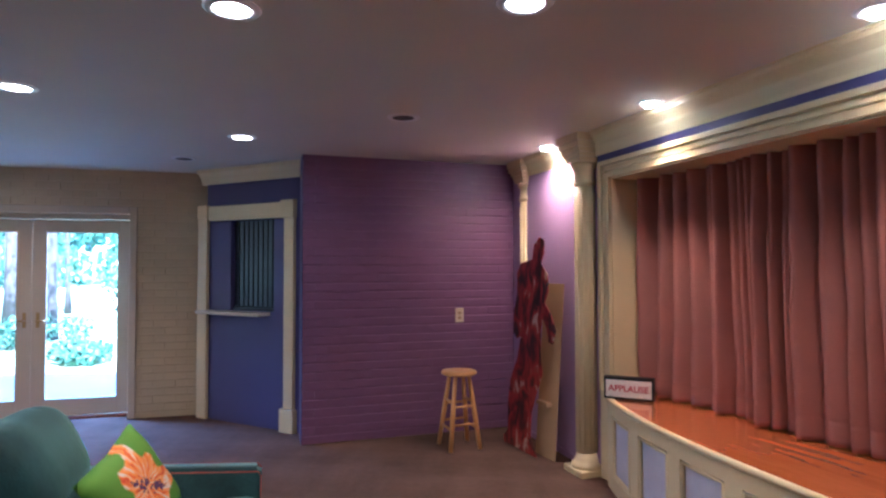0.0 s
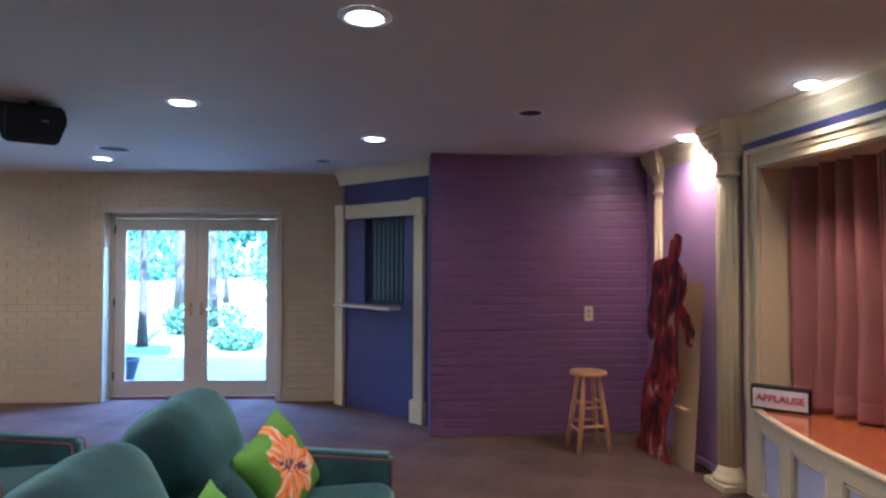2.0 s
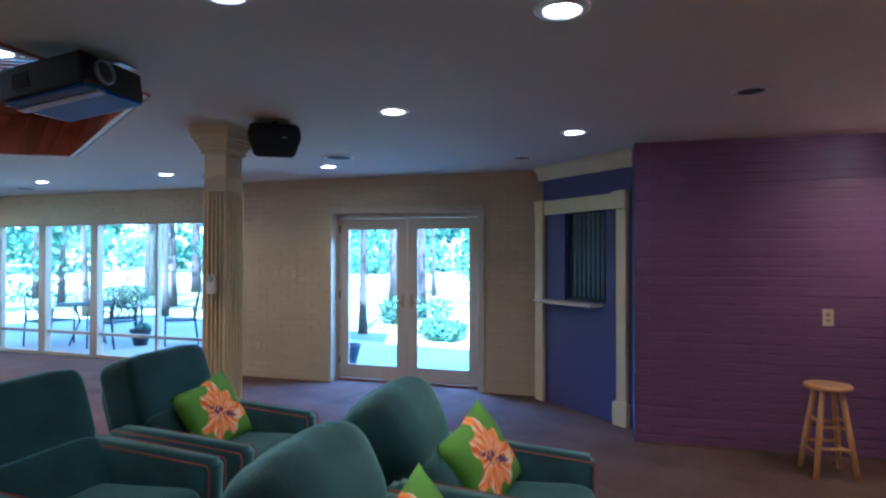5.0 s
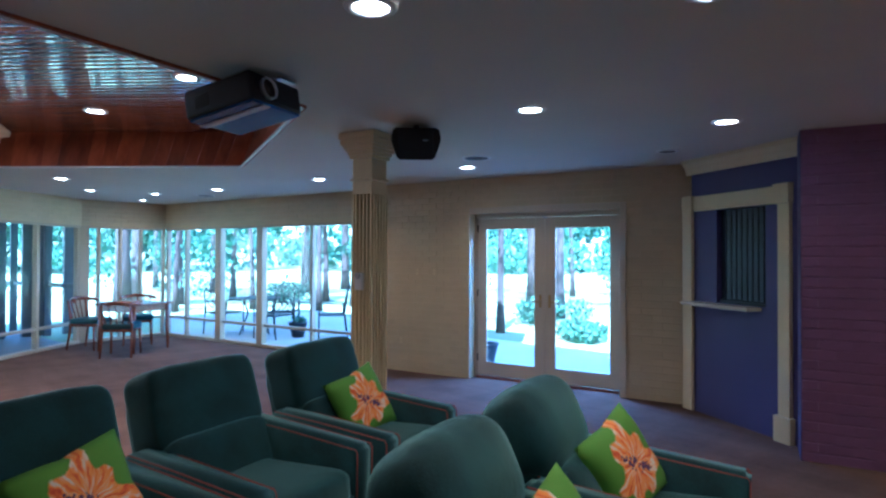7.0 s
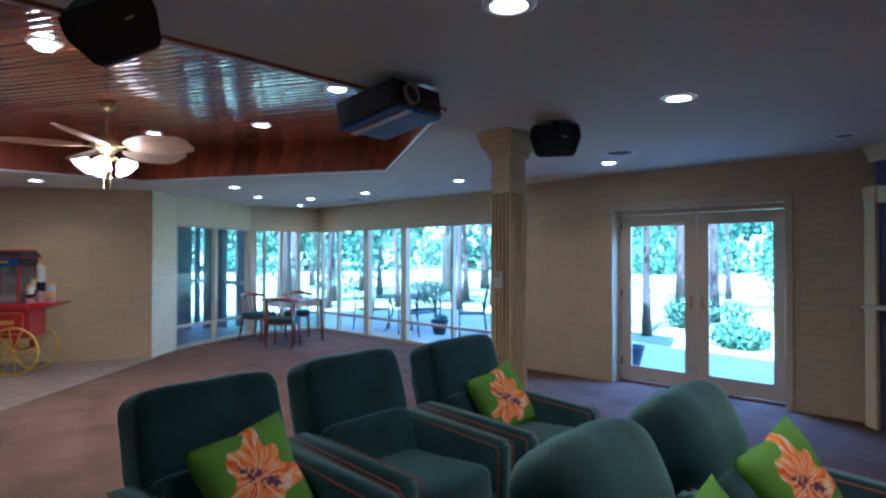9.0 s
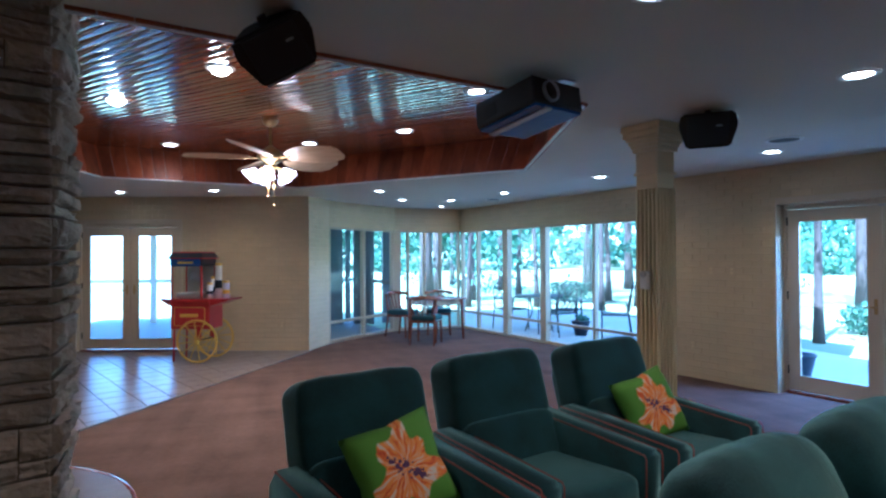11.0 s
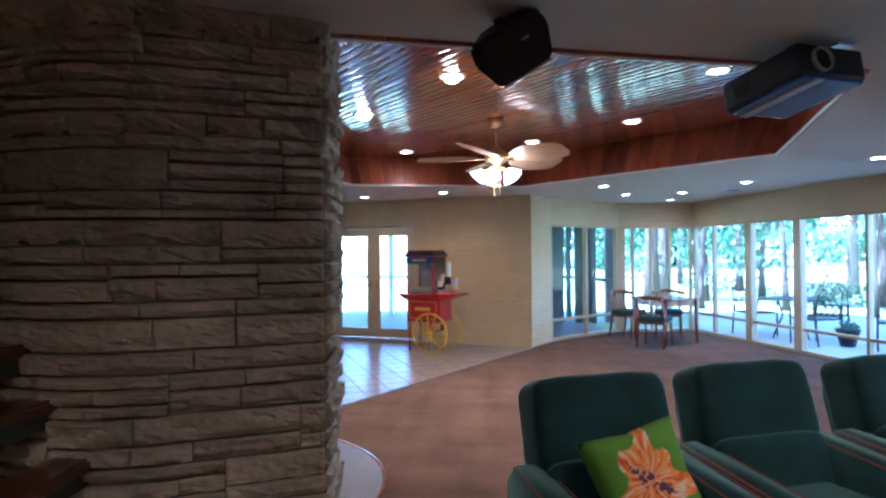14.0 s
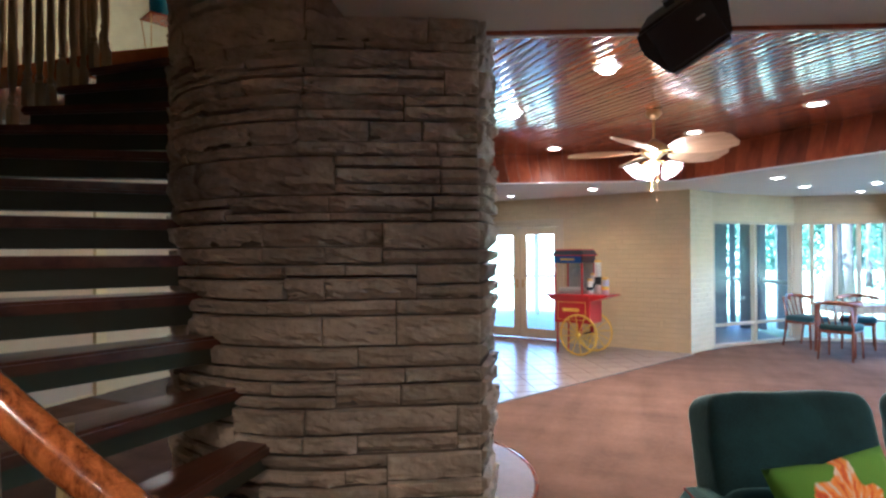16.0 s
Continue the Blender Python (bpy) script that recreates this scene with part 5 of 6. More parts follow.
fu.data.energy, fu.data.color, fu.data.shadow_soft_size = 1.1, (1.0, 0.66, 0.42), 0.10
fu.location = (-5.78 + 0.1, 0.0, 2.33)


# popcorn cart
def popcorn_cart():
    d = Vector((0.254, 0.967))
    ob = thing("popcorn_cart", pose(-9.005, -1.095, 0, 0, 0, math.degrees(math.atan2(d.y, d.x)) - 6), "red popcorn cart with a glass cabinet and yellow spoked wheels", "popcorn cart")
    part("body", B(((-0.29, -0.2, 0.47), (0.29, 0.2, 0.84)), bevel=0.012, seg=2), M_RED, ob)
    part("panel_border", T([(-0.23, -0.203, 0.52), (0.2, -0.203, 0.52), (0.22, -0.203, 0.54), (0.22, -0.203, 0.76), (0.2, -0.203, 0.78), (-0.23, -0.203, 0.78)], 0.005, 6, True), M_YELLOW, ob)
    part("lettering_bar", B(((-0.15, -0.206, 0.64), (0.12, -0.199, 0.69)), bevel=0.004), M_YELLOW, ob, "yellow bar in place of small lettering")
    bm = B(((-0.30, -0.24, 0.84), (0.30, 0.24, 0.90)), bevel=0.008)
    wing = Matrix(((1, 0, 0, 0), (0, 0, 1, 0), (0, 1, 0, 0), (0, 0, 0, 1)))
    prism(bm, [(-0.30, 0.80), (-0.30, 0.90), (-0.43, 0.90), (-0.43, 0.88)], -0.22, 0.22, wing)
    prism(bm, [(0.30, 0.80), (0.58, 0.885), (0.58, 0.90), (0.30, 0.90)], -0.22, 0.22, wing)
    part("counter", bm, M_RED, ob)
    for x, y in ((-0.27, -0.2), (-0.27, 0.2), (0.17, -0.2), (0.17, 0.2)):
        part("corner_post", B(((x - 0.013, y - 0.013, 0.90), (x + 0.013, y + 0.013, 1.47)), bevel=0.003), M_RED, ob)
    for lo, hi in (((-0.26, -0.205, 0.90), (0.16, -0.2, 1.36)), ((-0.275, -0.19, 0.90), (-0.27, 0.19, 1.36)), ((0.17, -0.19, 0.90), (0.175, 0.19, 1.36))):
        g = part("pane", B((lo, hi)), M_GLASS, ob)
        g.visible_shadow = False
    part("back_panel", B(((-0.26, 0.195, 0.90), (0.16, 0.205, 1.36))), M_SILVER, ob)
    part("head_band", B(((-0.285, -0.214, 1.36), (0.185, 0.218, 1.475)), bevel=0.006), M_DARK_GREY, ob)
    part("sign_band", B(((-0.282, -0.222, 1.365), (0.165, -0.212, 1.468)), bevel=0.003), M_BLUE, ob, "blue sign band")
    part("sign_bar", B(((-0.17, -0.225, 1.40), (0.06, -0.221, 1.43)), bevel=0.0015), M_YELLOW, ob, "yellow bar in place of small lettering")
    bm = bmesh.new()
    vs = [bm.verts.new(c) for c in ((-0.31, -0.24, 1.475), (0.21, -0.24, 1.475), (0.21, 0.24, 1.475), (-0.31, 0.24, 1.475), (-0.27, -0.19, 1.555), (0.17, -0.19, 1.555), (0.17, 0.19, 1.555), (-0.27, 0.19, 1.555))]
    for f in ((3, 2, 1, 0), (4, 5, 6, 7), (0, 1, 5, 4), (1, 2, 6, 5), (2, 3, 7, 6), (3, 0, 4, 7)):
        bm.faces.new([vs[q_] for q_ in f])
    part("roof", bm, M_DARK_GREY, ob, "dark roof with a red rim")
    part("roof_rim", B(((-0.315, -0.245, 1.466), (0.215, 0.245, 1.48))), M_RED, ob)
    part("roof_cap", B(((-0.275, -0.195, 1.55), (0.175, 0.195, 1.568)), bevel=0.004), M_RED, ob, "red top edge")
    part("kettle", lathe(bmesh.new(), [(0.0, 1.15), (0.08, 1.16), (0.085, 1.24), (0.05, 1.26), (0.02, 1.30), (0.02, 1.36)], 20, pose(-0.02, 0.03, 0)), M_SILVER, ob, "steel kettle", True)
    part("popped_corn", puff(bmesh.new(), (0.40, 0.36, 0.10), pose(-0.05, 0, 0.94), 0.5, 10, 0.25), M_SILVER, ob, "low heap of popped corn")
    for s_ in (-1, 1):
        y = s_ * 0.25
        mm = pose(0.13, y, 0.31, 90, 0, 0)
        wh = part("wheel", (lambda b: (tube(b, [(0.29 * math.cos(6.28319 * k / 36), 0.29 * math.sin(6.28319 * k / 36), 0) for k in range(36)], 0.016, 8, True), bmesh.ops.transform(b, matrix=mm, verts=b.verts[:]), b)[2])(bmesh.new()), M_YELLOW, ob, "yellow spoked wheel", True)
        for k in range(12):
            a = radians(30 * k + 8)
            part("spoke", T([mm @ Vector((0.03 * math.cos(a), 0.03 * math.sin(a), 0)), mm @ Vector((0.28 * math.cos(a), 0.28 * math.sin(a), 0))], 0.008, 6), M_YELLOW, wh, smooth=True)
        part("hub", lathe(bmesh.new(), [(0.0, 0.03), (0.035, 0.025), (0.04, -0.025), (0, -0.03)], 16, mm), M_YELLOW, wh, smooth=True)
    part("axle", T([(0.13, -0.27, 0.31), (0.13, 0.27, 0.31)], 0.012, 8), M_BLACK, ob)
    for s_ in (-1, 1):
        part("spring_leg", B(((0.10, s_ * 0.19 - 0.012, 0.30), (0.16, s_ * 0.19 + 0.012, 0.48))), M_RED, ob)
        part("leg", T([(-0.25, s_ * 0.17, 0.47), (-0.26, s_ * 0.17, 0.0)], 0.014, 8), M_RED, ob, smooth=True)
    return ob


popcorn_cart()
cm = pose(-9.005, -1.095, 0, 0, 0, math.degrees(math.atan2(0.967, 0.254)) - 6)


def canister(x, y, r, h, mt, label, neck=0.6):
    ob = thing("canister", cm @ pose(x, y, 0.90), label, "canister", "supplies on the popcorn cart")
    part("shell", lathe(bmesh.new(), [(r, 0.0), (r, h * 0.85), (r * neck, h * 0.93), (r * neck, h)], 18), mt, ob, smooth=True)
    part("label_band", lathe(bmesh.new(), [(r + 0.001, h * 0.3), (r + 0.002, h * 0.3), (r + 0.002, h * 0.55), (r + 0.001, h * 0.55)], 18), M_BLACK if mt is M_WHITE else M_YELLOW, ob)
    part("lid", lathe(bmesh.new(), [(r * (neck + 0.02), h), (r * (neck + 0.02), h + 0.03), (0, h + 0.032)], 18), M_YELLOW, ob)
    return ob


canister(0.245, -0.10, 0.045, 0.20, M_WHITE, "white supply jar with a dark label", 0.9)
canister(0.235, 0.03, 0.045, 0.28, M_WHITE, "tall white supply jar with a dark label", 0.9)
canister(0.335, -0.02, 0.048, 0.47, M_WHITE, "tall stack of cream paper cups", 0.97)
canister(0.44, 0.0, 0.05, 0.22, M_PALE, "short stack of pale paper cups", 0.97)


# dining set by the bay window
def dining_table():
    ob = thing("dining_table", pose(-10.12, 2.76, 0, 0, 0, 30), "square red-brown wooden table by the bay window", "table")
    part("tabletop", B(((-0.40, -0.40, 0.715), (0.40, 0.40, 0.745)), bevel=0.012, seg=2), M_TABLE, ob)
    for lo, hi in (((-0.32, -0.33, 0.62), (0.32, -0.31, 0.715)), ((-0.32, 0.31, 0.62), (0.32, 0.33, 0.715)), ((-0.33, -0.32, 0.62), (-0.31, 0.32, 0.715)), ((0.31, -0.32, 0.62), (0.33, 0.32, 0.715))):
        part("apron", B((lo, hi)), M_TABLE, ob)
    for x, y in ((-1, -1), (-1, 1), (1, -1), (1, 1)):
        part("leg", T([(x * 0.33, y * 0.33, 0.715), (x * 0.335, y * 0.335, 0.35), (x * 0.345, y * 0.345, 0.0)], [0.032, 0.027, 0.018], 10), M_TABLE, ob, smooth=True)


def dining_chair():
    ob = thing("dining_chair", pose(0, 0, 0), "red-brown wooden chair with a dark padded seat", "chair", "chairs round the dining table")
    part("seat", puff(bmesh.new(), (0.46, 0.48, 0.09), pose(0, 0, 0.45), 0.3, 10), M_CLOTH, ob, "dark teal padded seat", True)
    part("seat_frame", B(((-0.21, -0.22, 0.37), (0.21, 0.22, 0.42)), bevel=0.01), M_TABLE, ob)
    for s_ in (-1, 1):
        part("front_leg", T([(0.19, s_ * 0.20, 0.42), (0.21, s_ * 0.21, 0.0)], [0.02, 0.014], 8), M_TABLE, ob, smooth=True)
        part("back_leg", T([(-0.26, s_ * 0.19, 0.78), (-0.20, s_ * 0.2, 0.45), (-0.21, s_ * 0.2, 0.3), (-0.26, s_ * 0.21, 0.0)], [0.014, 0.019, 0.019, 0.014], 8), M_TABLE, ob, smooth=True)
    arc = [(-0.30 + 0.22 * (abs(t) ** 2.2), 0.27 * t, 0.775 + 0.02 * (1 - t * t)) for t in [k / 8 - 1 for k in range(17)]]
    bm = bmesh.new()
    tube(bm, arc, 0.019, 8)
    for v in bm.verts:
        v.co.z = 0.785 + (v.co.z - 0.785) * 1.5
    part("top_rail", bm, M_TABLE, ob, "curved top rail", True)
    for k in range(5):
        t = -0.5 + k * 0.25
        part("spindle", T([(-0.20, t * 0.30, 0.46), (-0.295 + 0.22 * abs(t) ** 2.2 * 0.5, t * 0.40, 0.775)], 0.009, 6), M_TABLE, ob, smooth=True)
    return ob


dining_table()
dc = dining_chair()
dc.matrix_world = pose(-9.62, 2.46, 0, 0, 0, 150)
copy_thing(dc, pose(-10.68, 2.27, 0, 0, 0, 42))
copy_thing(dc, pose(-10.77, 2.98, 0, 0, 0, -14))


# curved stone wall
C0 = Vector((-2.72, -1.55))
RS = 0.85
EDGE = Vector((-2.20, -0.67))
TAN = C0 + RS * Vector((math.cos(radians(32)), math.sin(radians(32))))
line = [EDGE + Vector((-0.97, -0.15)) * 0.42, EDGE]
for k in range(1, 7):
    line.append(EDGE.lerp(TAN, k / 6))
for k in range(1, 41):
    a = radians(32 - 190 * k / 40)
    line.append(C0 + RS * Vector((math.cos(a), math.sin(a))))
cum = [0.0]
for p, q in zip(line, line[1:]):
    cum.append(cum[-1] + (q - p).length)


def on_line(s_):
    """Point and outward way at a length along the stone wall's plan."""
    s_ = max(0.0, min(cum[-1] - 1e-4, s_))
    for k in range(len(cum) - 1):
        if cum[k] <= s_ <= cum[k + 1]:
            f = (s_ - cum[k]) / (cum[k + 1] - cum[k])
            d = (line[k + 1] - line[k]).normalized()
            return line[k].lerp(line[k + 1], f), Vector((-d.y, d.x))
    return line[-1], Vector((1, 0))


SIGN = 1 if (on_line(cum[20])[1]).dot(line[20] - C0) > 0 else -1
sw = thing("wall_stone", pose(0, 0, 0), "curved wall of grey-brown split ledge stone", "wall")
tagged(sw, kind="structure")
bm = bmesh.new()
core = []
for k in range(len(line)):
    p, o = on_line(cum[k])
    core.append(tuple(p - o * (SIGN * 0.012)))
prism(bm, core + [(-3.2, -1.2)], 0.0, 3.6)
part("mortar_core", bm, M_MORTAR, sw, "dark recessed mortar")


def stone(s0, s1, z0, z1, rng):
    """One split-faced block: a rough face whose lower edge has broken away along a ragged line."""
    bm = bmesh.new()
    dz, wd = z1 - z0, s1 - s0
    nx, nz = max(5, int(wd / 0.03)), max(5, int(dz / 0.013))
    out = rng.uniform(0.016, 0.036)
    seed = rng.uniform(0, 100)
    tilt = rng.uniform(-0.004, 0.010)
    broken = dz > 0.05 and rng.random() < 0.8
    rows = [0.0, min(0.12, 0.006 / dz)] + [k / nz for k in range(1, nz)] + [1 - min(0.12, 0.006 / dz), 1.0]
    cols = [0.0, 0.0004 / wd, 0.008 / wd] + [k / nx for k in range(1, nx)] + [1 - 0.008 / wd, 1 - 0.0004 / wd, 1.0]
    g = []
    for b, fb in enumerate(rows):
        row = []
        for a, fa in enumerate(cols):
            ss, zz = s0 + wd * fa, z0 + dz * fb
            p, o = on_line(ss)
            n1 = noise.noise(Vector((ss * 5 + seed, zz * 9, seed)))
            n2 = noise.noise(Vector((ss * 15, zz * 19 + seed, 3)))
            n3 = noise.noise(Vector((ss * 45, zz * 50, seed)))
            h = out + 0.010 * n1 + 0.010 * n2 + 0.005 * n3 + tilt * (fb - 0.5) * 2
            chip = noise.noise(Vector((ss * 11 + seed, zz * 26, seed * 2)))
            if chip > 0.18:
                h -= min(0.013, (chip - 0.18) * 0.12)
            if broken:
                ragged = 0.24 + 0.30 * noise.noise(Vector((ss * 7, seed, 1))) + 0.12 * noise.noise(Vector((ss * 30, seed, 5)))
                if fb < ragged:
                    h -= 0.012 + 0.014 * min(1.0, (ragged - fb) / 0.3)
            if b == 0 or a in (0, len(cols) - 1):
                h = -0.010
            elif b == len(rows) - 1:
                h = min(h, 0.002)
            elif a in (1, len(cols) - 2):
                h = h - 0.005
            if b in (0, len(rows) - 1):
                zz += 0.004 * noise.noise(Vector((ss * 9, seed, b * 0.4)))
            q = p + o * (SIGN * h)
            row.append(bm.verts.new((q.x, q.y, zz)))
        g.append(row)
    for b in range(len(rows) - 1):
        for a in range(len(cols) - 1):
            bm.faces.new((g[b][a], g[b][a + 1], g[b + 1][a + 1], g[b + 1][a]))
    return part("stone", bm, M_STONE, sw)


def lay(s0, s1, z0, z1, rng, longest=0.62):
    """Blocks of one height between two ends, with upright joints at random."""
    s_ = s0
    while s_ < s1 - 1e-4:
        e = min(s1, s_ + rng.uniform(0.16, longest))
        if s1 - e < 0.12:
            e = s1
        if s_ < cum[1] - 0.02 < e:
            e = cum[1] - 0.001
        if e - s_ > 0.03:
            stone(s_ + 0.002, e - 0.002, z0 + 0.003, z1 - 0.003, rng)
        s_ = e if e != cum[1] - 0.001 else cum[1] + 0.001


rng = random.Random(21)
z = 0.0
while z < 3.1:
    # one band: tall blocks next to stacks of two or three thin ones
    h = rng.choice((0.085, 0.105, 0.14, 0.155, 0.17, 0.185))
    s_ = 0.0
    while s_ < cum[-1] - 0.05:
        e = min(cum[-1], s_ + rng.uniform(0.4, 1.15))
        if cum[-1] - e < 0.2:
            e = cum[-1]
        pick = rng.random()
        if h < 0.10 or (pick < 0.28 and h < 0.18):
            lay(s_, e, z, z + h, rng, 0.75)
        elif pick < 0.80 or h < 0.15:
            c_ = z + h * rng.choice((0.34, 0.42, 0.58, 0.66))
            lay(s_, e, z, c_, rng)
            lay(s_, e, c_, z + h, rng)
        else:
            c1, c2 = z + h * rng.uniform(0.28, 0.36), z + h * rng.uniform(0.62, 0.70)
            for q0, q1 in ((z, c1), (c1, c2), (c2, z + h)):
                lay(s_, e, q0, q1, rng)
        s_ = e
    z += h


# open winding stairs round the stone wall
def polar(r, deg, z):
    a = radians(deg)
    return Vector((C0.x + r * math.cos(a), C0.y + r * math.sin(a), z))


RISE, STEP, R_OUT = 0.185, 8.9, 2.12
stairs = thing("staircase", pose(0, 0, 0), "open winding stairs with dark red wooden treads", "staircase")
M_APRON = paint("dark_green_stringer", (0.036, 0.044, 0.024), 0.5)


def tread_height(k):
    """Top of a tread; the middle ones sit a little high."""
    return RISE * (k + 3) + 0.068 * math.exp(-((k - 3.0) / 2.3) ** 2)


def tread_angle(k):
    """Angle of a tread's front edge; the upper treads stand closer."""
    turned = {7: -46.0, 8: -57.0, 9: -68.5, 10: -78.6, 11: -85.5, 12: -92.0}
    return turned.get(k, 8.0 - STEP * (k - 1))


for k in range(-2, 13):
    zt, th = tread_height(k), tread_angle(k)
    r_end, skew = (2.03, 7.0 if k > 9 else 3.0) if k > 8 else (R_OUT, 0.0)
    back, deep = (0.5, 0.112) if k < 4 else (3.0, 0.135)
    swing = 4.0 * math.exp(-((k - 3.5) / 1.8) ** 2)
    bm = bmesh.new()
    up = [polar(RS - 0.06, th - skew, 0), polar(r_end, th - 1.0 - swing, 0), polar(r_end, th - STEP - back - swing, 0), polar(RS - 0.06, th - skew - STEP - back - 1.0, 0)]
    prism(bm, [(p.x, p.y) for p in up], zt - 0.05, zt)
    bmesh.ops.bevel(bm, geom=bm.edges[:], offset=0.012, segments=2, affect="EDGES")
    tread = part("tread", bm, M_TREAD, stairs)
    bm = bmesh.new()
    up = [polar(RS - 0.06, th - skew - 2.2, 0), polar(r_end - 0.04, th - 2.0 - swing, 0), polar(r_end - 0.04, th - 5.0 - swing, 0), polar(RS - 0.06, th - skew - 6.0, 0)]
    prism(bm, [(p.x, p.y) for p in up], zt - deep, zt - 0.05)
    part("carrier_beam", bm, M_APRON, tread, "dark green beam under the tread")
landing = bmesh.new()
prism(landing, [(-3.12, -2.3), (-3.11, -3.1), (-3.04, -3.70), (-3.0, -5.75), (-6.6, -5.75), (-6.6, -2.3)], 2.80, RISE * 16)
lo = part("floor_upper", landing, M_STAGE_WOOD)
tagged(lo, "orange-brown wooden upstairs landing", "floor", kind="structure")


def rail_z(t):
    return 1.19 + (16 - t) * 0.030 if t > 8 else 1.43 + (8 - t) * (RISE / STEP) + min(1.0, (8 - t) / 40) * 0.16


rail = thing("stair_railing", pose(0, 0, 0), "varnished oak handrail on cream turned balusters", "railing")
path = [polar(2.2, t, rail_z(t)) for t in range(21, -103, -2)]
bm = bmesh.new()
tube(bm, path, 0.036, 12)
part("handrail", bm, M_RAIL, rail, "glossy orange-brown handrail", True)
M_BAL = paint("cream_brown_balusters", (0.30, 0.22, 0.12), 0.45)
nw = polar(2.2, 22.5, 0)
part("newel_post", lathe(bmesh.new(), [(0.045, 0.0), (0.045, 0.30), (0.03, 0.34), (0.04, 0.6), (0.03, 0.9), (0.045, 0.95), (0.045, 1.03), (0.03, 1.04), (0.05, 1.06), (0.045, 1.09), (0.02, 1.105), (0, 1.107)], 18, pose(nw.x, nw.y, 0)), M_RAIL, rail, smooth=True)


def baluster(x, y, z0, Hh, thick=1.0):
    bm = bmesh.new()
    w = 0.021 * thick
    box(bm, (-w, -w, 0), (w, w, 0.15), pose(x, y, z0), bevel=0.003)
    prof = [(0.018, 0.15), (0.022, 0.165), (0.013, 0.18), (0.021, 0.20), (0.012, 0.225), (0.019, 0.33), (0.021, 0.42), (0.012, Hh * 0.92), (0.014, Hh)]
    lathe(bm, [(r_ * thick, h_) for r_, h_ in prof], 10, pose(x, y, z0))
    part("baluster", bm, M_BAL, rail, smooth=False)


for k in range(-1, 13):
    zt, th = tread_height(k), tread_angle(k)
    gap = tread_angle(k) - tread_angle(k + 1) if k < 12 else 6.5
    for f in (0.2, 0.7) if k < 8 else (0.12, 0.45, 0.78) if k < 12 else (0.12, 0.5):
        p = polar(2.08 if k < 9 else 2.0, th - 1.0 - f * gap, zt)
        baluster(p.x, p.y, zt, rail_z(th - f * gap) - 0.02 - zt, 1.0 if k < 8 else 1.15)
for k in range(12):
    baluster(-3.07, -3.72 - 0.13 * k, RISE * 16, 0.86)
bm = bmesh.new()
tube(bm, [(-3.07, -3.6, RISE * 16 + 0.87), (-3.07, -5.7, RISE * 16 + 0.87)], 0.034, 10)
part("handrail", bm, M_RAIL, rail, smooth=True)

# small table with a blue vase upstairs
ct = thing("side_table", pose(-3.74, -3.87, RISE * 16, 0, 0, 65), "small dark metal side table with thin legs upstairs", "table")
part("tabletop", B(((-0.12, -0.12, 0.515), (0.12, 0.12, 0.53)), bevel=0.004), M_TABLE, ct)
for sx in (-1, 1):
    for sy in (-1, 1):
        part("leg", T([(sx * 0.11, sy * 0.11, 0.515), (sx * 0.06, sy * 0.09, 0.25), (sx * 0.11, sy * 0.11, 0.0)], 0.004, 6), M_BRASS, ct)
vase = part("vase", lathe(bmesh.new(), [(0.06, 0.0), (0.08, 0.04), (0.085, 0.16), (0.07, 0.26), (0.075, 0.3), (0.065, 0.3), (0.06, 0.25)], 20), paint("blue_glass", (0.02, 0.22, 0.50), 0.1, coat=0.5), smooth=True)
vase.matrix_world = pose(-3.74, -3.87, RISE * 16 + 0.53)
tagged(vase, "tall bright blue glass vase on the side table", "vase")

# door casing and skirting seen between the treads
m, L = plan_frame((3.1, -5.75), (-11.3, -5.75))
ob = part("trim_under_stairs", B(((7.77, -0.05, 0), (7.90, -0.001, 2.1)), ((7.90, -0.02, 0.0), (10.5, -0.001, 0.16)), ((5.6, -0.016, 0.0), (7.77, -0.001, 0.03)), bevel=0.004), M_TRIM)
ob.matrix_world = m
tagged(ob, "cream door casing and white skirting behind the stairs", "trim", kind="structure")

# ---- outdoors ----
GZ = -0.10
bm = bmesh.new()
bmesh.ops.create_grid(bm, x_segments=60, y_segments=60, size=400)
for v in bm.verts:
    r = math.hypot(v.co.x + 5, v.co.y)
    v.co.z = GZ + (0.0 if r < 45 else min(6.0, (r - 45) * 0.03)) + (0.4 * noise.noise(v.co * 0.02) if r > 45 else 0)
tagged(part("ground", bm, M_GRASS, smooth=True), "sunlit lawn that runs out to the woods", "ground", kind="structure")
bm = bmesh.new()
prism(bm, [(-12.2, 3.95), (-6.4, 5.45), (-2.0, 7.4), (3.5, 8.5), (3.0, 12.5), (-1.5, 11.0), (-4.5, 8.6), (-9.0, 8.2), (-14.5, 8.6), (-16.0, 5.0)], GZ - 0.05, GZ + 0.04)
tagged(part("patio", bm, M_PATIO), "pale concrete patio outside the windows", "patio", kind="structure")
bm = bmesh.new()
prism(bm, [(-1.0, 10.9), (3.0, 12.2), (8, 30), (-14, 60), (-20, 60), (-6, 26), (-4.0, 14)], GZ - 0.05, GZ + 0.03)
tagged(part("driveway", bm, M_PATIO), "pale curving driveway", "road", kind="structure")
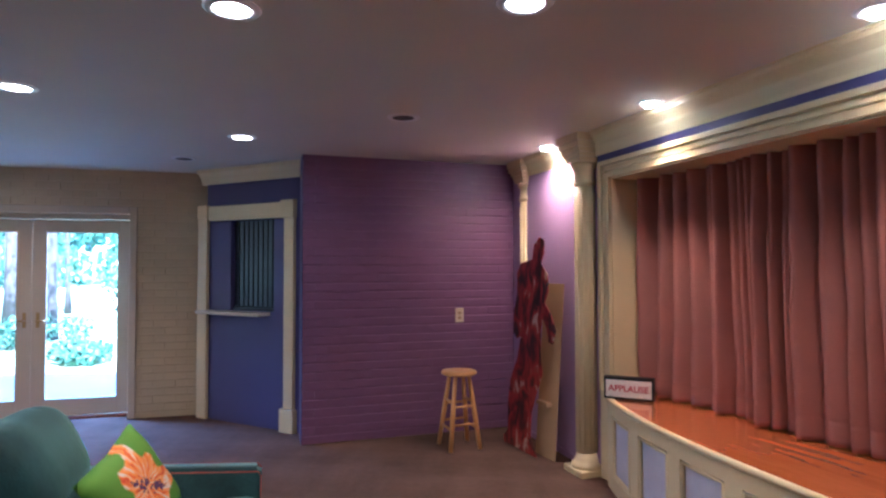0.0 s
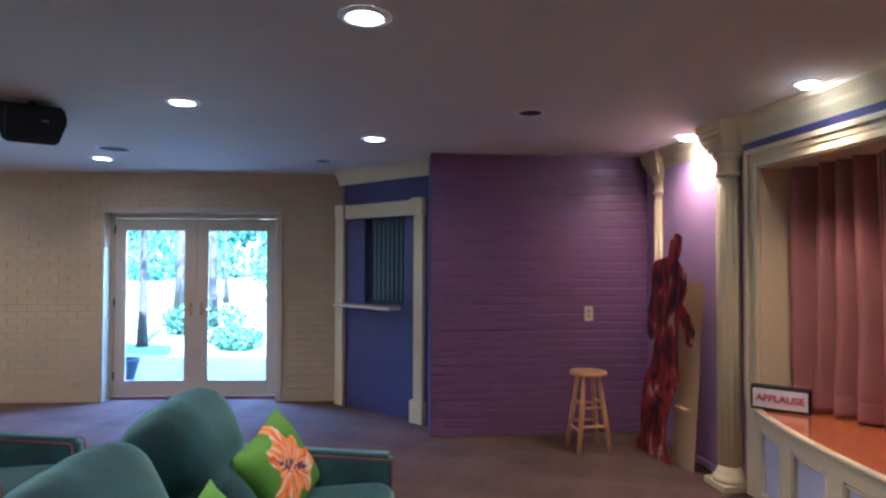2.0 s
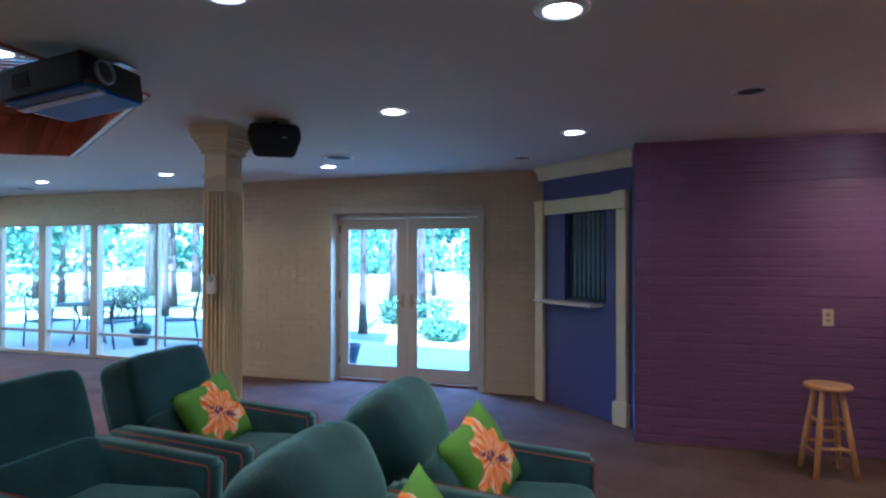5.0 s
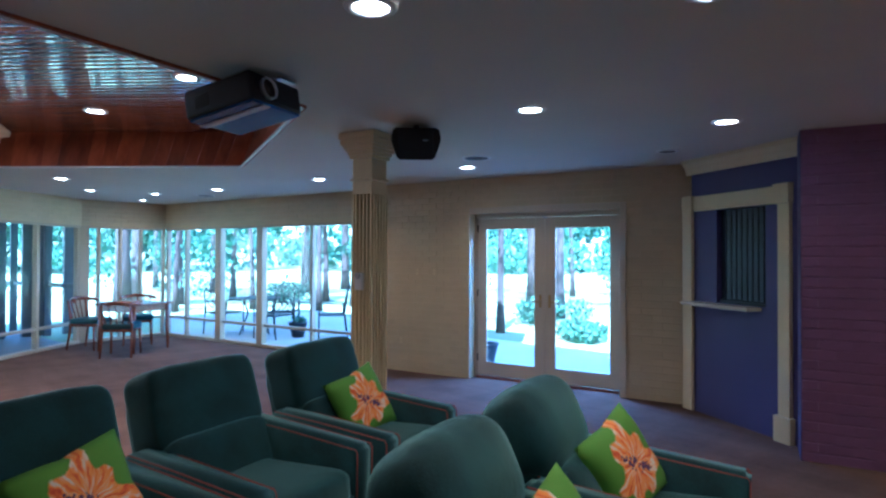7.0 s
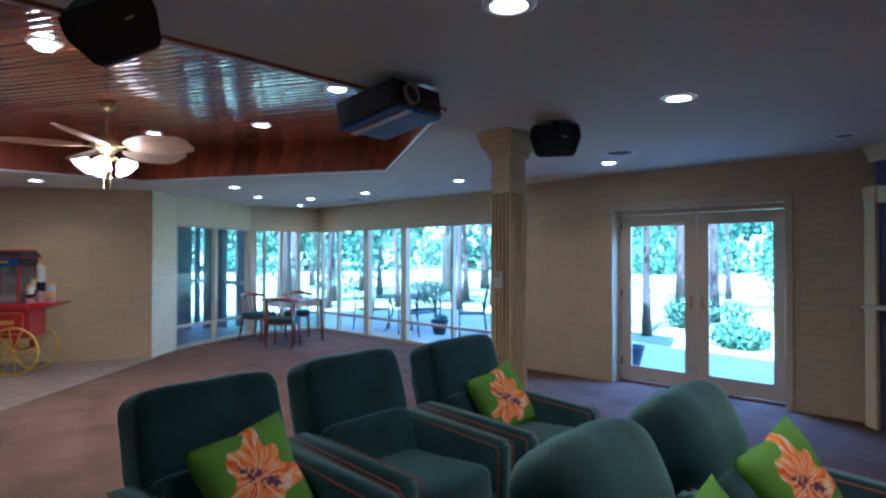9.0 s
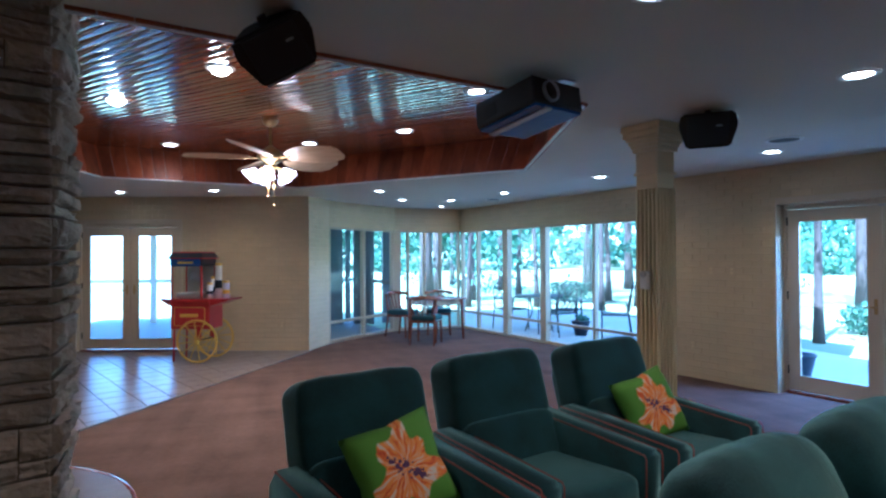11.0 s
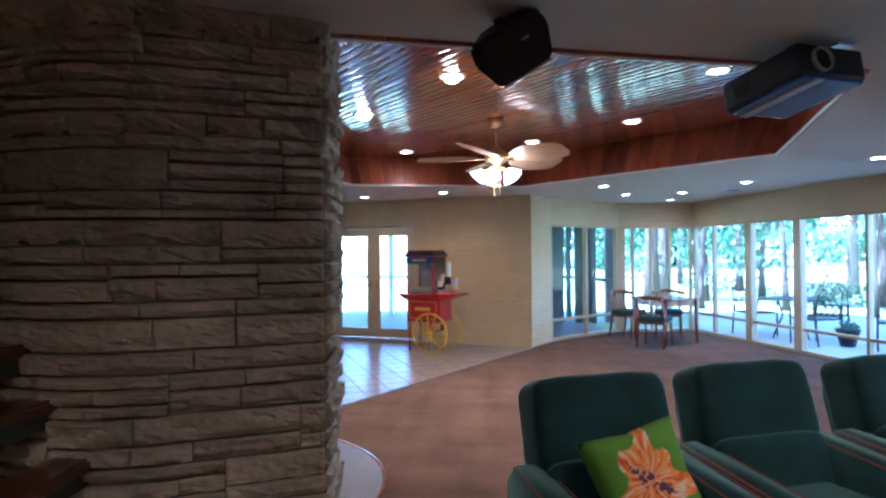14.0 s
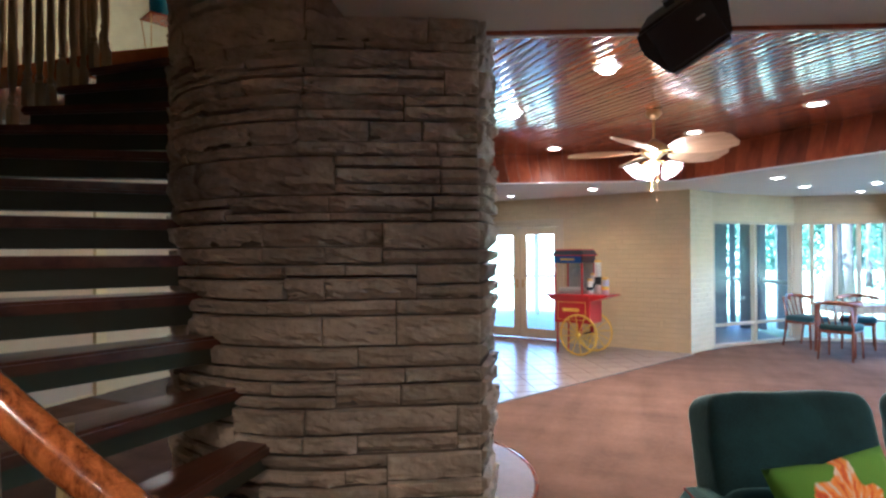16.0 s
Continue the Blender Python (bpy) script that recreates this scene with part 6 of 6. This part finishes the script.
# screened porch beside the west wall
bm = bmesh.new()
prism(bm, [(-10.15, 0.45), (-11.7, 2.1), (-14.2, 1.6), (-15.0, -5.6), (-11.25, -5.6)], GZ - 0.02, -0.02)
tagged(part("porch_floor", bm, paint("grey_porch_paint", (0.20, 0.21, 0.23), 0.6)), "grey porch floor", "floor", kind="structure")
M_DARKW = paint("dark_stained_wood", (0.11, 0.12, 0.13), 0.6, 6, 0.2)
porch = thing("screened_porch", pose(0, 0, 0), "screened porch with a dark ceiling and white screen frames", "porch")
bm = bmesh.new()
prism(bm, [(-10.2, 0.45), (-11.78, 2.1), (-14.4, 1.9), (-15.2, -5.8), (-11.6, -5.8)], 2.35, 2.55)
part("roof", bm, M_DARKW, porch)
PP = [(-11.75, 2.35), (-13.0, 2.0), (-14.2, 1.6), (-14.4, 0.1), (-14.6, -1.4), (-14.75, -2.8), (-14.9, -4.2), (-15.0, -5.6)]
for i, (x, y) in enumerate(PP):
    mt = M_DARKW if i < 3 else M_WHITE
    part("post", B(((x - 0.06, y - 0.06, -0.02), (x + 0.06, y + 0.06, 2.35)), bevel=0.005), mt, porch)
for (a, b), mt in zip(zip(PP, PP[1:]), [M_DARKW] * 2 + [M_WHITE] * 5):
    m, L = plan_frame(a, b)
    for z_ in (0.9, 2.2):
        part("rail", B(((0.06, -0.03, z_), (L - 0.06, 0.03, z_ + 0.08)), m=m), mt, porch)
# made-up panels that darken the view through the sliding doors, slits left between
for y0, y1 in ((-0.6, 1.38), (1.62, 2.05), (2.28, 2.6)):
    part("dark_panel", B(((-13.3, y0, -0.02), (-13.1, y1, 2.35))), M_DARKW, porch)

# patio furniture


def patio_chair():
    ob = thing("patio_chair", pose(0, 0, 0), "black wrought-iron patio armchair", "chair", "patio chairs")
    part("seat", B(((-0.24, -0.25, 0.42), (0.24, 0.25, 0.45)), bevel=0.01), M_IRON, ob)
    for s_ in (-1, 1):
        part("side_frame", T([(0.24, s_ * 0.27, 0.0), (0.24, s_ * 0.27, 0.62), (0.1, s_ * 0.28, 0.66), (-0.22, s_ * 0.27, 0.64), (-0.30, s_ * 0.25, 0.0)], 0.014, 6), M_IRON, ob)
    part("back_frame", T([(-0.22, -0.25, 0.42), (-0.30, -0.24, 0.85), (-0.32, -0.12, 0.97), (-0.33, 0, 1.0), (-0.32, 0.12, 0.97), (-0.30, 0.24, 0.85), (-0.22, 0.25, 0.42)], 0.013, 6), M_IRON, ob)
    for k in range(3):
        y = -0.13 + 0.13 * k
        part("scroll", T([(-0.26 - 0.05 * t + 0.0, y + 0.06 * math.cos(t * 9.0), 0.5 + 0.42 * t) for t in [q_ / 12 for q_ in range(13)]], 0.009, 6), M_IRON, ob)
    return ob


pc = patio_chair()
pc.matrix_world = pose(-10.35, 5.25, GZ + 0.04, 0, 0, 200)
copy_thing(pc, pose(-10.95, 5.75, GZ + 0.04, 0, 0, 320))
copy_thing(pc, pose(-11.5, 4.75, GZ + 0.04, 0, 0, 20))
copy_thing(pc, pose(-9.75, 6.15, GZ + 0.04, 0, 0, 240))
pt = thing("patio_table", pose(-11.2, 5.25, GZ + 0.04), "round black iron patio table", "table")
part("tabletop", lathe(bmesh.new(), [(0.5, 0.70), (0.52, 0.71), (0.5, 0.72), (0.0, 0.72)], 28), M_IRON, pt)
for k in range(4):
    a = radians(90 * k + 20)
    part("leg", T([(0.3 * math.cos(a), 0.3 * math.sin(a), 0.71), (0.18 * math.cos(a), 0.18 * math.sin(a), 0.4), (0.4 * math.cos(a), 0.4 * math.sin(a), 0.0)], 0.014, 6), M_IRON, pt)


def leaf_mesh(name, blobs, count, size, seed, squash=0.8):
    """Many small leaves scattered in clumps."""
    rng = random.Random(seed)
    bm = bmesh.new()
    for _ in range(count):
        cx, cy, cz, r = rng.choice(blobs)
        d = Vector((rng.gauss(0, 1), rng.gauss(0, 1), rng.gauss(0, 1))).normalized() * r * rng.uniform(0.35, 1.0) ** 0.6
        p = Vector((cx, cy, cz)) + Vector((d.x, d.y, d.z * squash))
        q = Euler((rng.uniform(0, 6.3), rng.uniform(0, 6.3), rng.uniform(0, 6.3))).to_matrix()
        s = size * rng.uniform(0.6, 1.4)
        vs = [bm.verts.new(p + q @ Vector(c) * s) for c in ((-0.5, 0, 0), (0, 0.32, 0.06), (0.6, 0, 0), (0, -0.32, 0.06))]
        bm.faces.new(vs)
    me = bpy.data.meshes.new(name)
    bm.to_mesh(me)
    bm.free()
    me.materials.append(M_LEAF)
    return me


def tree_parts(seed, h, r):
    rng = random.Random(seed)
    bm = bmesh.new()
    lean = (rng.uniform(-0.4, 0.4), rng.uniform(-0.4, 0.4))
    trunk = [(lean[0] * t * t, lean[1] * t * t, h * 0.85 * t) for t in [k / 8 for k in range(9)]]
    tube(bm, trunk, [r * (1.25 if k == 0 else 1 - 0.085 * k) for k in range(9)], 10)
    blobs = [(lean[0], lean[1], h * 0.9, h * 0.16)]
    for k in range(11):
        f = rng.uniform(0.34, 0.85)
        a, L = rng.uniform(0, 6.28), h * rng.uniform(0.14, 0.3)
        b0 = Vector((lean[0] * f * f, lean[1] * f * f, h * f))
        b1 = b0 + Vector((math.cos(a) * L, math.sin(a) * L, L * rng.uniform(0.2, 0.7)))
        tube(bm, [b0, b0.lerp(b1, 0.5) + Vector((0, 0, -0.05 * L)), b1], [r * 0.35, r * 0.24, r * 0.1], 6)
        blobs.append((b1.x, b1.y, b1.z, h * rng.uniform(0.07, 0.14)))
    me = bpy.data.meshes.new("trunk")
    bm.to_mesh(me)
    bm.free()
    me.shade_smooth()
    me.materials.append(M_BARK)
    return me, leaf_mesh("crown", blobs, 1900, 0.125, seed)


KINDS = [tree_parts(3, 9.0, 0.13), tree_parts(8, 12.0, 0.20), tree_parts(15, 7.0, 0.09)]


def tree(x, y, kind, turn, scale=1.0):
    z = GZ
    e = thing("tree", pose(x, y, z, 0, 0, turn), "tall leafy green tree with a bare grey-brown trunk", "tree", "trees behind the house")
    for nm, me in zip(("trunk", "crown"), KINDS[kind]):
        o = new(nm, me)
        o.parent = e
        o.scale = (scale,) * 3


TREES = [(-8.25, 9.31, 2), (-15.8, 10.6, 2), (-22.7, 6.0, 1), (-18.6, 4.6, 1), (-25.0, 9.6, 0), (-17.5, 12.8, 2), (-14.2, 12.6, 0), (-20.5, 8.6, 2), (-28.0, 4.0, 1), (-31.0, 9.0, 0), (-24.0, 15.5, 1), (-19.0, 17.5, 0),
         (-12.5, 15.5, 1), (-10.5, 18.0, 0), (-7.2, 15.0, 2), (-9.2, 12.6, 0), (-4.8, 17.5, 1), (-35.0, 2.0, 2), (-13.8, 19.5, 2), (-6.0, 21.0, 0), (-16.6, 7.6, 2), (-19.8, 6.6, 2), (-15.0, 8.9, 2), (-21.0, 11.6, 2), (-18.0, 10.9, 2), (-23.0, 12.9, 0), (-26.5, 6.6, 2), (-17.2, 5.6, 2)]
rng = random.Random(31)
for x, y, k in TREES:
    tree(x, y, k, rng.uniform(0, 360), rng.uniform(0.9, 1.2))


def shrub(x, y, r, seed):
    me = leaf_mesh("shrub", [(rng.uniform(-r, r) * 0.8, rng.uniform(-r, r) * 0.8, r * 0.45, r * 0.55) for _ in range(7)], 1500, 0.09, seed)
    o = new("shrub", me)
    o.location = (x, y, GZ)
    return tagged(o, "low rounded green garden shrub", "shrub", "garden shrubs")


for i, (x, y, r) in enumerate(((-6.45, 9.6, 0.42), (-5.6, 10.6, 0.34), (-4.2, 12.6, 0.5), (-8.6, 11.6, 0.7), (-13.5, 9.8, 0.6), (-18.0, 9.4, 0.8))):
    shrub(x, y, r, 40 + i)

# undergrowth between the trunks
rng = random.Random(55)
blobs = []
for k in range(90):
    a = radians(rng.uniform(108, 178))
    d = rng.uniform(17, 26)
    blobs.append((-3 + d * math.cos(a), d * math.sin(a), GZ + rng.uniform(0.2, 3.2), rng.uniform(0.4, 1.0)))
tagged(new("undergrowth", leaf_mesh("undergrowth", blobs, 5200, 0.16, 6)), "loose green undergrowth between the tree trunks", "shrubs", kind="stuff")
# woods far behind, too many leaves to count
rng = random.Random(77)
blobs = []
for k in range(230):
    a = radians(rng.uniform(85, 184))
    d = rng.uniform(46, 68)
    hgt = rng.uniform(1.0, 7.0)
    blobs.append((-5 + d * math.cos(a), d * math.sin(a), hgt, rng.uniform(1.6, 3.4)))
me = leaf_mesh("far_woods", blobs, 26000, 0.75, 5)
tagged(new("far_woods", me), "band of green woods beyond the lawn", "woods", kind="stuff")


def flower_pot(x, y, label, planted=True):
    ob = thing("flower_pot", pose(x, y, GZ + 0.04), label, "flower pot", "patio pots")
    part("pot", lathe(bmesh.new(), [(0.11, 0.0), (0.15, 0.16), (0.17, 0.25), (0.19, 0.27), (0.17, 0.29), (0.15, 0.25)], 24), M_DARK_GREY, ob, smooth=True)
    if not planted:
        return
    o = new("plant", leaf_mesh("plant", [(0, 0, 0.33, 0.13), (0.06, 0.03, 0.31, 0.10)], 160, 0.06, 3))
    o.parent = ob


flower_pot(-10.15, 5.65, "dark planter pot with a leafy plant on the patio")
flower_pot(-5.88, 6.44, "empty dark planter pot beside the garden doors", False)

# ---- laid pieces ----
# tiles beyond the carpet edge, and the hearth pad by the stone wall
rng = random.Random(9)
TA, TB = Vector((-5.475, -1.63)), Vector((-9.22, 0.46))
tn = (TB - TA).normalized()
inside = Vector((tn.y, -tn.x)) if Vector((tn.y, -tn.x)).dot(Vector((-9, -3)) - TA) > 0 else Vector((-tn.y, tn.x))
pad = part("floor_tile", (lambda b: (prism(b, [tuple(TA - tn * 3.2), tuple(TB), (-9.50, 0.42), (-11.0, -5.70), (-4.6, -5.70), (-4.3, -2.6)], 0.0005, 0.003), b)[1])(bmesh.new()), M_GROUT)
tagged(pad, "pale square tile floor with grey joints", "floor", kind="structure")
edge_strip = part("trim_carpet_edge", (lambda b: (prism(b, [tuple(TA - tn * 3.2 - inside * 0.02), tuple(TB - inside * 0.02), tuple(TB), tuple(TA - tn * 3.2)], 0.0005, 0.008), b)[1])(bmesh.new()), M_GROUT)
tagged(edge_strip, "thin wooden strip between carpet and tiles", "trim", kind="structure")
TS = 0.30
ta = 26.0
wa, wb = Vector(POP_B), Vector(PIER_A)
wd = (wb - wa).normalized()
wn2 = Vector((wd.y, -wd.x))


def clip(poly, base, way):
    """The part of an outline on the side of a line to which way points."""
    out = []
    for k in range(len(poly)):
        p, q = poly[k], poly[(k + 1) % len(poly)]
        dp, dq = (p - base).dot(way), (q - base).dot(way)
        if dp >= 0:
            out.append(p)
        if (dp < 0) != (dq < 0):
            out.append(p.lerp(q, dp / (dp - dq)))
    return out


ex, ey = Vector((math.cos(radians(ta)), math.sin(radians(ta)))), Vector((-math.sin(radians(ta)), math.cos(radians(ta))))
for i in range(-22, 23):
    for j in range(-22, 23):
        c = Vector((-8.0, -2.2)) + ex * (i * TS) + ey * (j * TS)
        if (c - Vector((-7.6, -2.4))).length > 3.4:
            continue
        h = TS / 2 - 0.006
        poly = [c - ex * h - ey * h, c + ex * h - ey * h, c + ex * h + ey * h, c - ex * h + ey * h]
        for base, way in ((TA + inside * 0.003, inside), (wa + wn2 * 0.012, wn2)):
            poly = clip(poly, base, way) if poly else poly
        if len(poly) < 3:
            continue
        bm = bmesh.new()
        dz = rng.uniform(-0.0006, 0.0006)
        prism(bm, [tuple(p - c) for p in poly], 0.002, 0.008)
        o = part("tile", bm, M_TILE, pad)
        o.location = (c.x, c.y, dz)
hearth = part("hearth_pad", (lambda b: (prism(b, [(-3.5 + 1.17 * math.cos(6.28319 * k / 48), -1.9 + 1.17 * math.sin(6.28319 * k / 48)) for k in range(48)], 0.0005, 0.012), b)[1])(bmesh.new()), M_TILE)
tagged(hearth, "round pale tiled pad at the foot of the stone wall", "floor", kind="structure")
rim = part("trim_hearth", T([(-3.5 + 1.185 * math.cos(6.28319 * k / 60), -1.9 + 1.185 * math.sin(6.28319 * k / 60), 0.005) for k in range(60)], 0.012, 6, True), M_TABLE)
tagged(rim, "thin wooden rim round the tiled pad", "trim", kind="structure")

# bricks of the purple wall, one by one
rng = random.Random(2)
shapes = {}
for p, q, za, zb in brick_slots(lp, 0.0, CEIL, 0.21, 0.0755, (), 0.009):
    w = round((q - p) / 0.01) * 0.01
    if w not in shapes:
        shapes[w] = []
        for v_ in range(3):
            bm = bmesh.new()
            hw, hh, e, ez = w / 2 + 0.0012, (zb - za) / 2, 0.0012, 0.0045
            o4 = [bm.verts.new(c) for c in ((-hw, 0.003, -hh), (hw, 0.003, -hh), (hw, 0.003, hh), (-hw, 0.003, hh))]
            jit = lambda: rng.uniform(-0.0016, 0.0016)
            f4 = [bm.verts.new(c) for c in ((-hw + e, -0.005 + jit(), -hh + ez + jit()), (0, -0.005 + jit(), -hh + ez + jit()), (hw - e, -0.005 + jit(), -hh + ez + jit()), (hw - e, -0.005 + jit(), hh - ez + jit()), (0, -0.005 + jit(), hh - ez + jit()), (-hw + e, -0.005 + jit(), hh - ez + jit()))]
            bm.faces.new((f4[0], f4[1], f4[4], f4[5])), bm.faces.new((f4[1], f4[2], f4[3], f4[4]))
            bm.faces.new((o4[0], o4[1], f4[2], f4[1], f4[0])), bm.faces.new((o4[1], o4[2], f4[3], f4[2])), bm.faces.new((o4[2], o4[3], f4[5], f4[4], f4[3])), bm.faces.new((o4[3], o4[0], f4[0], f4[5]))
            ob = part("brick", bm, M_PURPLE_BRICK, purple)
            shapes[w].append(ob.data)
            bpy.data.objects.remove(ob)
    ob = new("brick", rng.choice(shapes[w]))
    ob.parent = purple
    ob.location = ((p + q) / 2, -0.0005 - rng.uniform(0, 0.0025), (za + zb) / 2)
